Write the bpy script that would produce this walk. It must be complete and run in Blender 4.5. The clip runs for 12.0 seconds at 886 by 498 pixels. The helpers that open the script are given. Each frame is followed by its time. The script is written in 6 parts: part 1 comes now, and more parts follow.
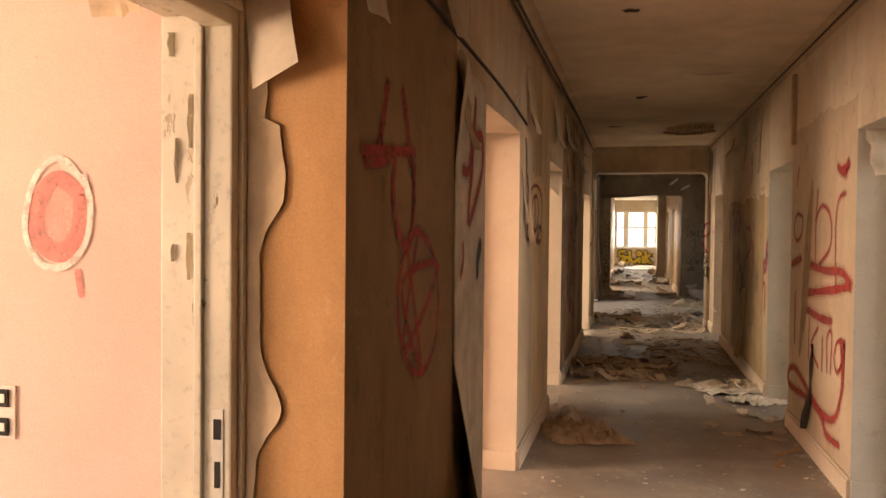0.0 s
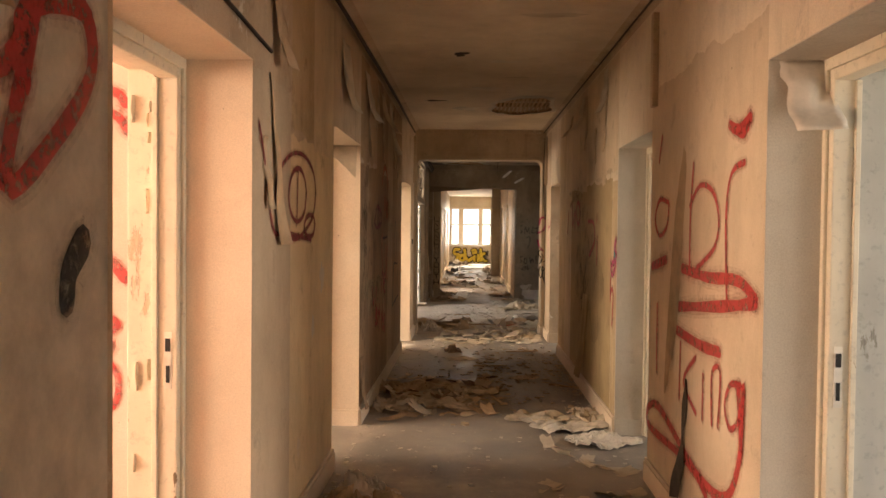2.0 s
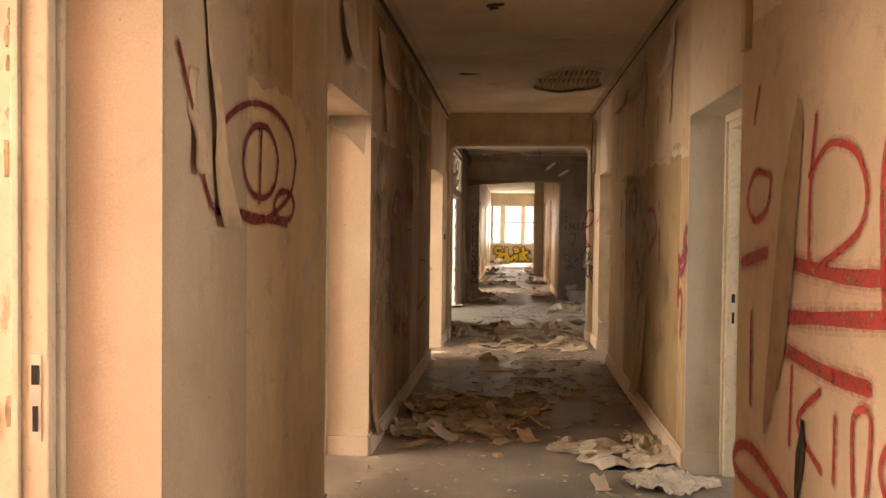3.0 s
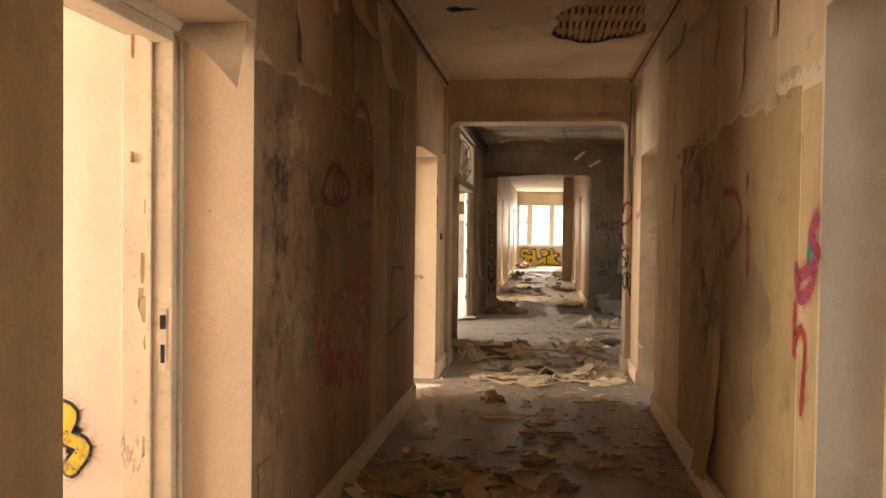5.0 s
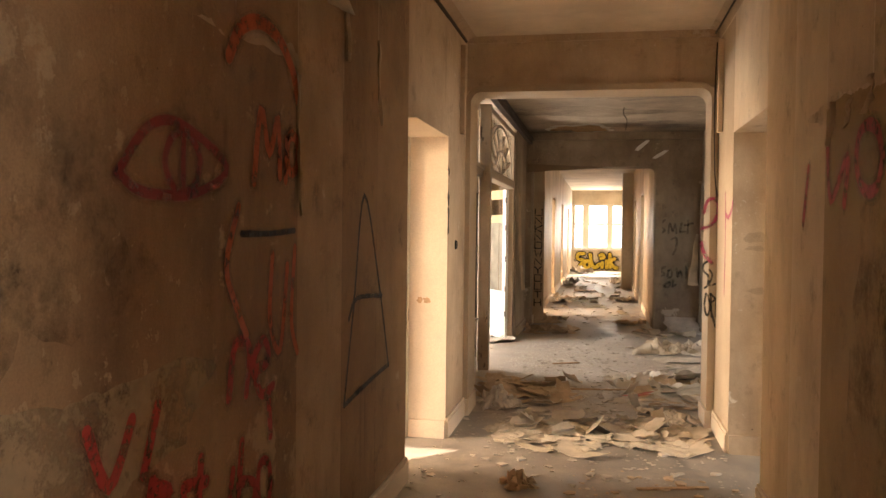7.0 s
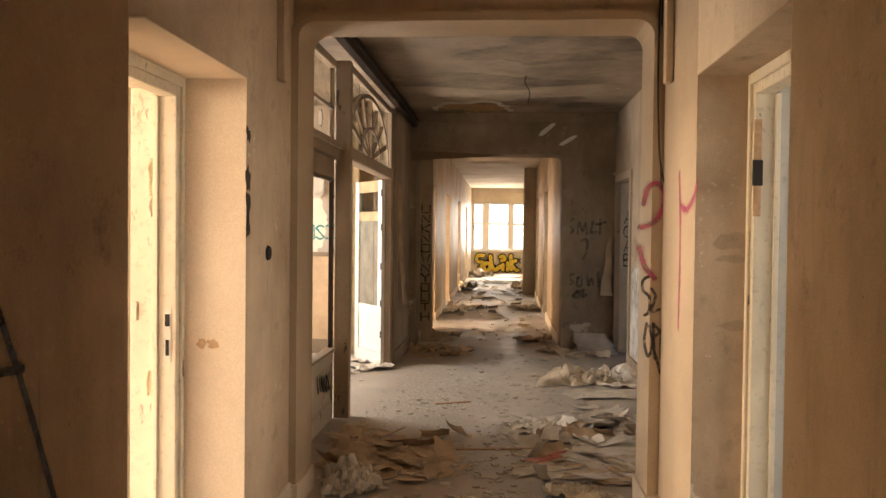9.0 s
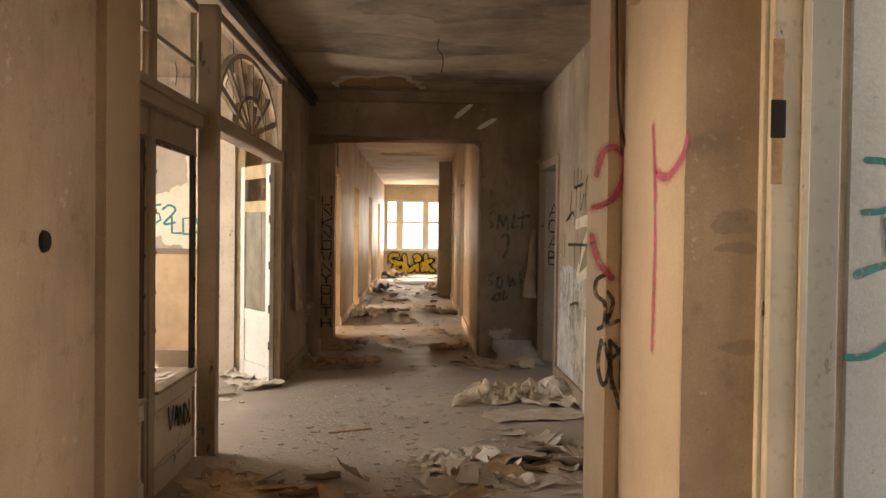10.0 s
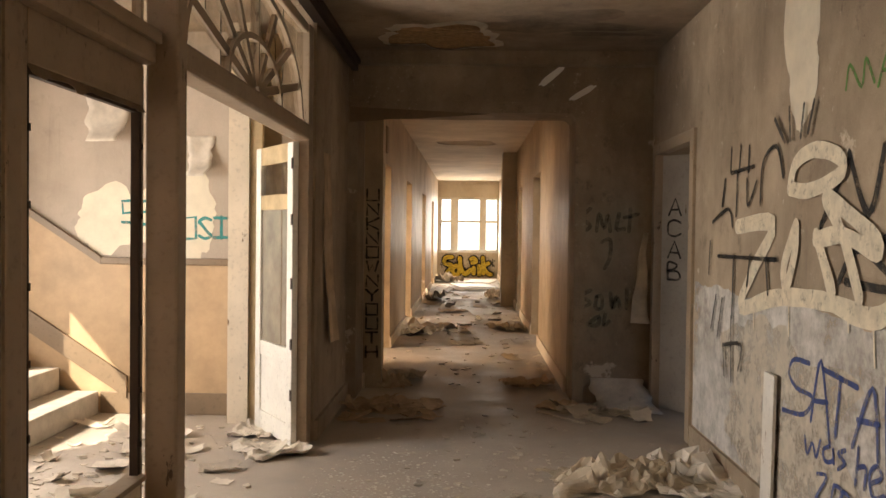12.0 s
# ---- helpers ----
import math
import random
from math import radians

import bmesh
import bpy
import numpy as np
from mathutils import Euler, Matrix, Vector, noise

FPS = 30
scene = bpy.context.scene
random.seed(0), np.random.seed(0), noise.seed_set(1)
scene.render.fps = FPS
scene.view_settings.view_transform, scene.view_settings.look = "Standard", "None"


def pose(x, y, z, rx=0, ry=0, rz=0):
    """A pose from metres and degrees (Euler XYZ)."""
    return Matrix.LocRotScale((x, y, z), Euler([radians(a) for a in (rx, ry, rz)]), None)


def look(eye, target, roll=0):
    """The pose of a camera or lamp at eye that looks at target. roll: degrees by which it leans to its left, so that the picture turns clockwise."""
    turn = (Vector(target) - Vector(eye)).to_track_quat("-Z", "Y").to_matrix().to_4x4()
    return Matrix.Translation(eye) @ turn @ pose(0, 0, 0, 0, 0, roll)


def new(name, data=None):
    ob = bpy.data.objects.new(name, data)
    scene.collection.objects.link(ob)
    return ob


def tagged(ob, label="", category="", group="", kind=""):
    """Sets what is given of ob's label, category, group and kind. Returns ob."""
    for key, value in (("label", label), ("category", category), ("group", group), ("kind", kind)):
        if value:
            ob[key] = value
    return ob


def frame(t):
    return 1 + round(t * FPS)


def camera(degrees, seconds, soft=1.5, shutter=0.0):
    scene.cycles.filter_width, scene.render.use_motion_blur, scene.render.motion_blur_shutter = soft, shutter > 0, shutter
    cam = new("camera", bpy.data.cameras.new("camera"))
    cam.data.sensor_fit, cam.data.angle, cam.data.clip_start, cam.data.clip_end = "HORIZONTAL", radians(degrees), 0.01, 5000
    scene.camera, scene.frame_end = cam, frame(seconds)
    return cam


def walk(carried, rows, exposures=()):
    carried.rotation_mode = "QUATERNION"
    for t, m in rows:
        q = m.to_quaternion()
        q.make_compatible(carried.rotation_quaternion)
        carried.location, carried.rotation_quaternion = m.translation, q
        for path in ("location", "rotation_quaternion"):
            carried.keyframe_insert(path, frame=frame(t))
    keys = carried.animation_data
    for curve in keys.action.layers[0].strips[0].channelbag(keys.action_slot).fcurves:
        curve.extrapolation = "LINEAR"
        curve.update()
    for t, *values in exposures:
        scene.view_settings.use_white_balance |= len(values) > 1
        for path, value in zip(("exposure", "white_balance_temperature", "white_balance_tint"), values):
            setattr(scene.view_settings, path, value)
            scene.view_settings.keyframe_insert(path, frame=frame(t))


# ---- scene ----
cam = camera(56.0, 12.0)
METRES, EYE, TILT, LEAN, TURN = 12.9, 1.53, 0.0, 0.0, 12.5
ROWS = [
    (0.0, 0.0, 0.0, 0.0, 0.01, -1.44, -0.58),
    (0.5, 0.0101, 0.0335, 0.0003, -0.85, -1.5, -0.6),
    (1.0, 0.0194, 0.0724, -0.0029, -6.95, -1.61, -0.77),
    (1.5, 0.0332, 0.1068, -0.0046, -11.65, -1.46, -0.65),
    (2.0, 0.0462, 0.1497, -0.0031, -10.87, -1.45, -0.61),
    (2.5, 0.058, 0.1925, -0.0076, -8.01, -1.52, -0.68),
    (4.5, 0.1066, 0.3576, -0.01, -7.76, -1.43, -0.61),
    (5.0, 0.1192, 0.3985, -0.0122, -5.72, -1.39, -0.71),
    (5.5, 0.1305, 0.4367, -0.0101, -6.25, -1.4, -0.72),
    (6.0, 0.144, 0.4753, -0.0064, -8.42, -1.39, -0.7),
    (6.5, 0.1502, 0.5151, -0.0059, -4.37, -1.42, -0.55),
    (7.0, 0.1578, 0.5537, -0.0092, -1.77, -1.38, -0.65),
    (7.5, 0.1704, 0.5944, -0.0079, -0.97, -1.42, -0.75),
    (9.5, 0.2068, 0.7571, -0.011, -11.87, -1.22, -0.66),
    (10.0, 0.2213, 0.8026, -0.0145, -14.13, -1.16, -0.72),
    (10.5, 0.225, 0.8442, -0.0144, -14.56, -1.16, -0.62),
    (11.0, 0.2303, 0.8801, -0.0145, -17.69, -1.06, -0.65),
    (11.5, 0.2391, 0.9227, -0.0109, -14.46, -1.23, -0.56),
    (12.0, 0.242, 0.9653, -0.0116, -10.7, -1.29, -0.73),
]
walk(cam, [(t, pose(0, 0, EYE, TILT, LEAN, TURN) @ pose(METRES * x, METRES * y, METRES * z, 90 + pitch, roll, yaw)) for t, x, y, z, yaw, pitch, roll in ROWS],
     [(0.0, 1.3), (1.5, 1.45), (2.5, 1.58), (4.5, 1.6), (5.0, 1.6), (5.5, 1.45), (6.0, 1.55), (6.5, 1.85), (7.0, 2.15), (7.5, 2.2), (9.5, 1.48), (10.5, 1.22), (12.0, 1.22)])

# ---- light ----
world = bpy.data.worlds.new("sky_world")
scene.world = world
world.use_nodes = True
wn = world.node_tree.nodes
sky = wn.new("ShaderNodeTexSky")
sky.sky_type = "NISHITA"
sky.sun_disc = False
SUN_ELEV, SUN_ROT = 40.0, 225.0
sky.sun_elevation, sky.sun_rotation = radians(SUN_ELEV), radians(SUN_ROT)
world.node_tree.links.new(sky.outputs[0], wn["Background"].inputs[0])
wn["Background"].inputs[1].default_value = 0.08

SALMON_LIGHT = (1.0, 0.70, 0.50)
CREAM_LIGHT = (1.0, 0.79, 0.585)
WARM, COOL, NEUTRAL = (1.0, 0.77, 0.54), (1.0, 0.90, 0.80), (1.0, 0.92, 0.80)


def sun_lamp(strength, elev, toward):
    """toward: the compass direction (x, y) in which the light travels."""
    ob = new("sun", bpy.data.lights.new("sun", "SUN"))
    ob.data.energy, ob.data.angle, ob.data.color = strength, radians(0.6), (1.0, 0.86, 0.68)
    d = Vector((toward[0], toward[1], 0)).normalized() * math.cos(radians(elev))
    d.z = -math.sin(radians(elev))
    ob.matrix_world = look((0, 0, 30), Vector((0, 0, 30)) + d)
    return ob


def window_light(x, y, z, w, h, aim, watts, color):
    """An area lamp just inside a window's opening, for the sky's light; aim: the way that it shines."""
    ob = new("window_daylight", bpy.data.lights.new("window_daylight", "AREA"))
    ob.data.shape, ob.data.size, ob.data.size_y = "RECTANGLE", w, h
    ob.data.energy, ob.data.color = watts * 0.4, color
    ob.matrix_world = look((x, y, z), (x + aim[0], y + aim[1], z + aim[2]))
    return ob


# ---- builders ----
def thing(name, label, category, at=(0, 0, 0), group="", kind=""):
    ob = tagged(new(name), label, category, group, kind)
    ob.location = at
    return ob


def mesh_of(name, bm, material):
    me = bpy.data.meshes.new(name)
    bm.to_mesh(me)
    bm.free()
    me.materials.append(material)
    return me


def part(name, bm, material, parent=None, label="", smooth=False):
    """Links a bmesh as one mesh object, under a thing or a part if one is given. Its points are in world space."""
    me = mesh_of(name, bm, material)
    if smooth:
        me.shade_smooth()
    ob = new(name, me)
    if parent is not None:
        ob.parent = parent
        m = Matrix.Identity(4)
        p = parent
        while p is not None:
            m = p.matrix_parent_inverse @ p.matrix_basis @ m
            p = p.parent
        ob.matrix_parent_inverse = m.inverted()
    return tagged(ob, label)


def structure(name, bm, material, label, category, smooth=False):
    return tagged(part(name, bm, material, None, label, smooth), "", category, "", "structure")


def box(bm, x0, y0, z0, x1, y1, z1, bevel=0.0):
    r = bmesh.ops.create_cube(bm, size=1)
    m = Matrix.Translation(((x0 + x1) / 2, (y0 + y1) / 2, (z0 + z1) / 2)) @ Matrix.Diagonal((abs(x1 - x0), abs(y1 - y0), abs(z1 - z0), 1))
    bmesh.ops.transform(bm, matrix=m, verts=r["verts"])
    if bevel:
        edges = list({e for v in r["verts"] for e in v.link_edges})
        bmesh.ops.bevel(bm, geom=edges, offset=bevel, segments=2, affect="EDGES", profile=0.6)
    return bm


def a_box(x0, y0, z0, x1, y1, z1, bevel=0.0):
    return box(bmesh.new(), x0, y0, z0, x1, y1, z1, bevel)


def pierced(bm, axis, a0, a1, t0, t1, z0, z1, openings):
    """A wall along the axis from a0 to a1, between t0 and t1 across it, pierced by openings (from, to, bottom, top)."""
    def put(u0, u1, b, t):
        if u1 - u0 > 1e-4 and t - b > 1e-4:
            if axis == "y":
                box(bm, t0, u0, b, t1, u1, t)
            else:
                box(bm, u0, t0, b, u1, t1, t)
    at = a0
    for o0, o1, b, t in sorted(openings):
        put(at, o0, z0, z1)
        put(o0, o1, z0, b)
        put(o0, o1, t, z1)
        at = o1
    put(at, a1, z0, z1)
    return bm


# ---- materials ----
def material(name, rough=0.8, metal=0.0):
    m = bpy.data.materials.new(name)
    m.use_nodes = True
    b = m.node_tree.nodes["Principled BSDF"]
    b.inputs["Roughness"].default_value, b.inputs["Metallic"].default_value = rough, metal
    return m, m.node_tree.nodes, m.node_tree.links, b


def noise_node(N, L, vec, scale, detail=6.0, rough=0.6, stretch=None):
    n = N.new("ShaderNodeTexNoise")
    n.inputs["Scale"].default_value, n.inputs["Detail"].default_value, n.inputs["Roughness"].default_value = scale, detail, rough
    if stretch:
        mp = N.new("ShaderNodeMapping")
        mp.inputs["Scale"].default_value = stretch
        L.new(vec, mp.inputs["Vector"])
        vec = mp.outputs["Vector"]
    L.new(vec, n.inputs["Vector"])
    return n.outputs["Fac"]


def ramp(N, L, fac, *stops):
    r = N.new("ShaderNodeValToRGB")
    while len(r.color_ramp.elements) < len(stops):
        r.color_ramp.elements.new(0.5)
    for e, (p, c) in zip(r.color_ramp.elements, stops):
        e.position, e.color = p, ((c, c, c, 1) if isinstance(c, float) else (*c, 1))
    L.new(fac, r.inputs["Fac"])
    return r.outputs["Color"]


def mix(N, L, fac, a, b, mode="MIX"):
    n = N.new("ShaderNodeMix")
    n.data_type, n.blend_type = "RGBA", mode
    for sock, v in ((n.inputs[0], fac), (n.inputs[6], a), (n.inputs[7], b)):
        if isinstance(v, (int, float)):
            sock.default_value = v
        elif isinstance(v, tuple):
            sock.default_value = (*v, 1)
        else:
            L.new(v, sock)
    return n.outputs[2]


def bump(N, L, b, height, strength=0.3, distance=0.01, before=None):
    n = N.new("ShaderNodeBump")
    n.inputs["Strength"].default_value, n.inputs["Distance"].default_value = strength, distance
    L.new(height, n.inputs["Height"])
    if before is not None:
        L.new(before, n.inputs["Normal"])
    L.new(n.outputs["Normal"], b.inputs["Normal"])
    return n.outputs["Normal"]


def place(N):
    """The point in the world, in metres."""
    return N.new("ShaderNodeNewGeometry").outputs["Position"]


def plaster(name, main, dark, bare, stain=0.5, wear=0.60, rough=0.85):
    """Old painted plaster: cloudy tone, dirty runs down the wall, worn patches to the bare coat, small pits."""
    m, N, L, b = material(name, rough)
    p = place(N)
    cloud = ramp(N, L, noise_node(N, L, p, 1.3, 8, 0.62), (0.32, dark), (0.66, main))
    runs = ramp(N, L, noise_node(N, L, p, 2.2, 9, 0.72, (1.3, 1.3, 0.45)), (0.46, 0.0), (0.74, 1.0))
    sm = N.new("ShaderNodeMath")
    sm.operation = "MULTIPLY"
    L.new(runs, sm.inputs[0])
    sm.inputs[1].default_value = stain
    col = mix(N, L, sm.outputs[0], cloud, tuple(c * 0.45 for c in dark))
    blot = ramp(N, L, noise_node(N, L, p, 5.5, 10, 0.75), (0.56, 0.0), (0.70, 0.75))
    bm_ = N.new("ShaderNodeMath")
    bm_.operation = "MULTIPLY"
    L.new(blot, bm_.inputs[0])
    bm_.inputs[1].default_value = min(1.0, stain * 1.6)
    col = mix(N, L, bm_.outputs[0], col, tuple(c * 0.35 for c in dark))
    worn = ramp(N, L, noise_node(N, L, p, 2.1, 9, 0.68), (wear, 0.0), (wear + 0.025, 1.0))
    col = mix(N, L, worn, col, bare)
    fleck = ramp(N, L, noise_node(N, L, p, 10.0, 11, 0.72), (wear + 0.01, 0.0), (wear + 0.03, 0.7))
    col = mix(N, L, fleck, col, bare)
    drips = ramp(N, L, noise_node(N, L, p, 1.0, 5, 0.6, (13.0, 13.0, 0.55)), (0.60, 0.0), (0.70, 0.6))
    where = ramp(N, L, noise_node(N, L, p, 0.9, 4, 0.6), (0.50, 0.0), (0.62, 1.0))
    dm = N.new("ShaderNodeMath")
    dm.operation = "MULTIPLY"
    L.new(drips, dm.inputs[0])
    L.new(where, dm.inputs[1])
    ds = N.new("ShaderNodeMath")
    ds.operation = "MULTIPLY"
    L.new(dm.outputs[0], ds.inputs[0])
    ds.inputs[1].default_value = min(1.0, stain * 1.8)
    col = mix(N, L, ds.outputs[0], col, tuple(c * 0.4 for c in dark))
    spots = ramp(N, L, noise_node(N, L, p, 34.0, 6, 0.65), (0.60, 0.0), (0.64, 0.8))
    area = ramp(N, L, noise_node(N, L, p, 1.7, 7, 0.65), (0.50, 0.0), (0.64, 1.0))
    sp = N.new("ShaderNodeMath")
    sp.operation = "MULTIPLY"
    L.new(spots, sp.inputs[0])
    L.new(area, sp.inputs[1])
    ss = N.new("ShaderNodeMath")
    ss.operation = "MULTIPLY"
    L.new(sp.outputs[0], ss.inputs[0])
    ss.inputs[1].default_value = min(1.0, stain * 1.5)
    col = mix(N, L, ss.outputs[0], col, bare)
    pits = ramp(N, L, noise_node(N, L, p, 26.0, 5, 0.6), (0.235, 0.0), (0.29, 1.0))
    col = mix(N, L, pits, tuple(c * 0.4 for c in dark), col)
    grain = noise_node(N, L, p, 150.0, 3, 0.6)
    col = mix(N, L, 0.22, col, ramp(N, L, grain, (0.3, 0.25), (0.7, 1.0)), "MULTIPLY")
    L.new(col, b.inputs["Base Color"])
    n1 = bump(N, L, b, worn, 0.5, -0.004)
    n2 = bump(N, L, b, noise_node(N, L, p, 9.0, 8, 0.6), 0.35, 0.012, n1)
    bump(N, L, b, grain, 0.25, 0.002, n2)
    return m


def painted_wood(name, main, under, chip=0.64, rough=0.5):
    """Old gloss paint on wood, chipped to the grain in upright flakes."""
    m, N, L, b = material(name, rough)
    p = place(N)
    tone = ramp(N, L, noise_node(N, L, p, 3.0, 6, 0.6), (0.3, tuple(c * 0.78 for c in main)), (0.7, main))
    grain = ramp(N, L, noise_node(N, L, p, 22.0, 5, 0.6, (4, 4, 0.3)), (0.3, tuple(c * 0.5 for c in under)), (0.7, under))
    chips = ramp(N, L, noise_node(N, L, p, 6.5, 10, 0.7, (1.5, 1.5, 0.5)), (chip, 0.0), (chip + 0.015, 1.0))
    col = mix(N, L, chips, tone, grain)
    dirt = ramp(N, L, noise_node(N, L, p, 35.0, 4, 0.6), (0.28, 0.45), (0.45, 1.0))
    col = mix(N, L, 0.4, col, dirt, "MULTIPLY")
    L.new(col, b.inputs["Base Color"])
    n1 = bump(N, L, b, chips, 0.6, -0.003)
    bump(N, L, b, noise_node(N, L, p, 40.0, 4, 0.6, (1, 1, 0.2)), 0.15, 0.004, n1)
    return m


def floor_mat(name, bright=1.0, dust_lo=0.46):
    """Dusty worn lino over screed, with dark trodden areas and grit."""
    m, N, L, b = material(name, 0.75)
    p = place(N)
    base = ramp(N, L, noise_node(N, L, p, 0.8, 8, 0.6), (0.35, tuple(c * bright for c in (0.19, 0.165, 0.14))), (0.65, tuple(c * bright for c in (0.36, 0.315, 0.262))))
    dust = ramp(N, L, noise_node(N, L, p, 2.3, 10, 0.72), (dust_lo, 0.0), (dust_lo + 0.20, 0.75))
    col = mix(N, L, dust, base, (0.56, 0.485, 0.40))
    grit = ramp(N, L, noise_node(N, L, p, 60.0, 4, 0.7), (0.62, 0.0), (0.68, 0.8))
    col = mix(N, L, grit, col, (0.45, 0.40, 0.33))
    fine = noise_node(N, L, p, 220.0, 2, 0.5)
    col = mix(N, L, 0.35, col, ramp(N, L, fine, (0.3, 0.3), (0.7, 1.0)), "MULTIPLY")
    L.new(col, b.inputs["Base Color"])
    L.new(ramp(N, L, dust, (0.0, 0.42), (1.0, 0.9)), b.inputs["Roughness"])
    n1 = bump(N, L, b, grit, 0.5, 0.004)
    bump(N, L, b, dust, 0.3, 0.006, n1)
    return m


def plain(name, col, rough=0.6, metal=0.0, vary=0.25, scale=8.0):
    m, N, L, b = material(name, rough, metal)
    p = place(N)
    n = noise_node(N, L, p, scale, 8, 0.65)
    L.new(ramp(N, L, n, (0.3, tuple(c * (1 - vary) for c in col)), (0.7, tuple(min(1, c * (1 + vary * 0.4)) for c in col))), b.inputs["Base Color"])
    bump(N, L, b, n, 0.2, 0.004)
    return m


def glass_mat(name):
    m, N, L, b = material(name, 0.04)
    b.inputs["Transmission Weight"].default_value = 1.0
    b.inputs["IOR"].default_value = 1.1
    p = place(N)
    dirt = ramp(N, L, noise_node(N, L, p, 5.0, 8, 0.7), (0.4, (0.95, 0.93, 0.88)), (0.75, (0.62, 0.56, 0.46)))
    L.new(dirt, b.inputs["Base Color"])
    return m


def spray(name, col, rough=0.6, thin=0.37, cover=0.88):
    """Spray paint: uneven cover that lets the wall show through in specks and worn streaks."""
    m, N, L, b = material(name, rough)
    p = place(N)
    n = noise_node(N, L, p, 14.0, 8, 0.7)
    L.new(ramp(N, L, n, (0.3, tuple(c * 0.7 for c in col)), (0.6, col)), b.inputs["Base Color"])
    L.new(ramp(N, L, noise_node(N, L, p, 24.0, 10, 0.75), (thin - 0.06, 0.1), (thin + 0.14, cover)), b.inputs["Alpha"])
    return m


def stain(name, col, cover=0.75, lo=0.42, hi=0.62, scale=6.0, rough=0.92):
    """A broken film on the wall: damp, dark blotches, old paste; patchy cover."""
    m, N, L, b = material(name, rough)
    p = place(N)
    n = noise_node(N, L, p, scale, 11, 0.74)
    L.new(ramp(N, L, noise_node(N, L, p, 17.0, 6, 0.6), (0.3, tuple(c * 0.7 for c in col)), (0.7, col)), b.inputs["Base Color"])
    L.new(ramp(N, L, n, (lo, 0.0), (hi, cover)), b.inputs["Alpha"])
    return m


M_WALL = plaster("wall_plaster", (0.68, 0.53, 0.365), (0.46, 0.335, 0.215), (0.68, 0.58, 0.45), 0.4, 0.64)
M_WALL_PALE = plaster("pale_plaster", (0.74, 0.68, 0.57), (0.56, 0.48, 0.37), (0.80, 0.76, 0.69), 0.35, 0.66)
M_FARWALL = plaster("varnished_plaster", (0.60, 0.46, 0.30), (0.38, 0.27, 0.16), (0.68, 0.58, 0.45), 0.35, 0.66, 0.5)
M_REVEAL = plaster("reveal_plaster", (0.79, 0.665, 0.505), (0.69, 0.555, 0.405), (0.80, 0.74, 0.62), 0.10, 0.74)
M_KING = plaster("cream_wallpaper_wall", (0.68, 0.55, 0.385), (0.50, 0.385, 0.255), (0.66, 0.53, 0.36), 0.3, 0.66)
M_ORANGE = plaster("orange_plaster", (0.76, 0.43, 0.185), (0.60, 0.31, 0.115), (0.74, 0.55, 0.36), 0.35, 0.70)
M_ROOM = plaster("room_plaster", (0.82, 0.72, 0.62), (0.72, 0.60, 0.50), (0.85, 0.80, 0.74), 0.12, 0.74)
M_SALMON = plaster("salmon_plaster", (0.74, 0.54, 0.45), (0.68, 0.47, 0.38), (0.76, 0.64, 0.57), 0.05, 0.80)
M_STAIR = plaster("stair_plaster", (0.56, 0.475, 0.385), (0.42, 0.345, 0.275), (0.64, 0.56, 0.45), 0.25, 0.66)
M_ROOM_COOL = plaster("room_plaster_pale", (0.72, 0.72, 0.70), (0.55, 0.55, 0.52), (0.8, 0.8, 0.78), 0.25, 0.70)
M_CEIL = plaster("ceiling_plaster", (0.80, 0.675, 0.51), (0.56, 0.45, 0.325), (0.74, 0.65, 0.52), 0.15, 0.67)
M_CEIL_HALL = plaster("dark_ceiling_plaster", (0.44, 0.345, 0.245), (0.18, 0.135, 0.095), (0.60, 0.51, 0.39), 0.3, 0.68)
M_REVEAL_TAN = plaster("tan_reveal_plaster", (0.58, 0.455, 0.31), (0.46, 0.35, 0.23), (0.66, 0.57, 0.45), 0.12, 0.74)
M_HALL = plaster("hall_plaster", (0.50, 0.40, 0.285), (0.27, 0.205, 0.14), (0.60, 0.51, 0.39), 0.5, 0.63)
M_FLOOR = floor_mat("dusty_floor")
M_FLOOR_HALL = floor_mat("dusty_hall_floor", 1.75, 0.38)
M_FRAME = painted_wood("cream_frame_paint", (0.74, 0.66, 0.50), (0.30, 0.20, 0.11))
M_SCREEN = painted_wood("screen_paint", (0.42, 0.325, 0.225), (0.17, 0.11, 0.065), 0.64)
M_LINING = painted_wood("lining_paint", (0.74, 0.65, 0.50), (0.62, 0.49, 0.33), 0.60)
M_LOWL = plaster("scraped_brown_wall", (0.42, 0.275, 0.155), (0.24, 0.145, 0.08), (0.46, 0.33, 0.20), 0.6, 0.60)
M_LOWF = plaster("scraped_orange_wall", (0.40, 0.265, 0.15), (0.24, 0.15, 0.08), (0.46, 0.34, 0.22), 0.5, 0.66)
M_LOWY = plaster("scraped_cream_wall", (0.84, 0.68, 0.425), (0.68, 0.52, 0.305), (0.66, 0.54, 0.38), 0.5, 0.64)
M_LOWR = plaster("scraped_yellow_wall", (0.50, 0.37, 0.19), (0.36, 0.25, 0.125), (0.56, 0.43, 0.26), 0.45, 0.66)
M_DIRTY = painted_wood("dirty_cream_paint", (0.74, 0.64, 0.50), (0.28, 0.19, 0.11), 0.64)
M_WOOD = painted_wood("brown_frame_paint", (0.26, 0.185, 0.115), (0.16, 0.10, 0.055), 0.66)
M_WHITE = painted_wood("white_frame_paint", (0.80, 0.77, 0.70), (0.34, 0.24, 0.15), 0.66)
M_GLASS = glass_mat("old_glass")
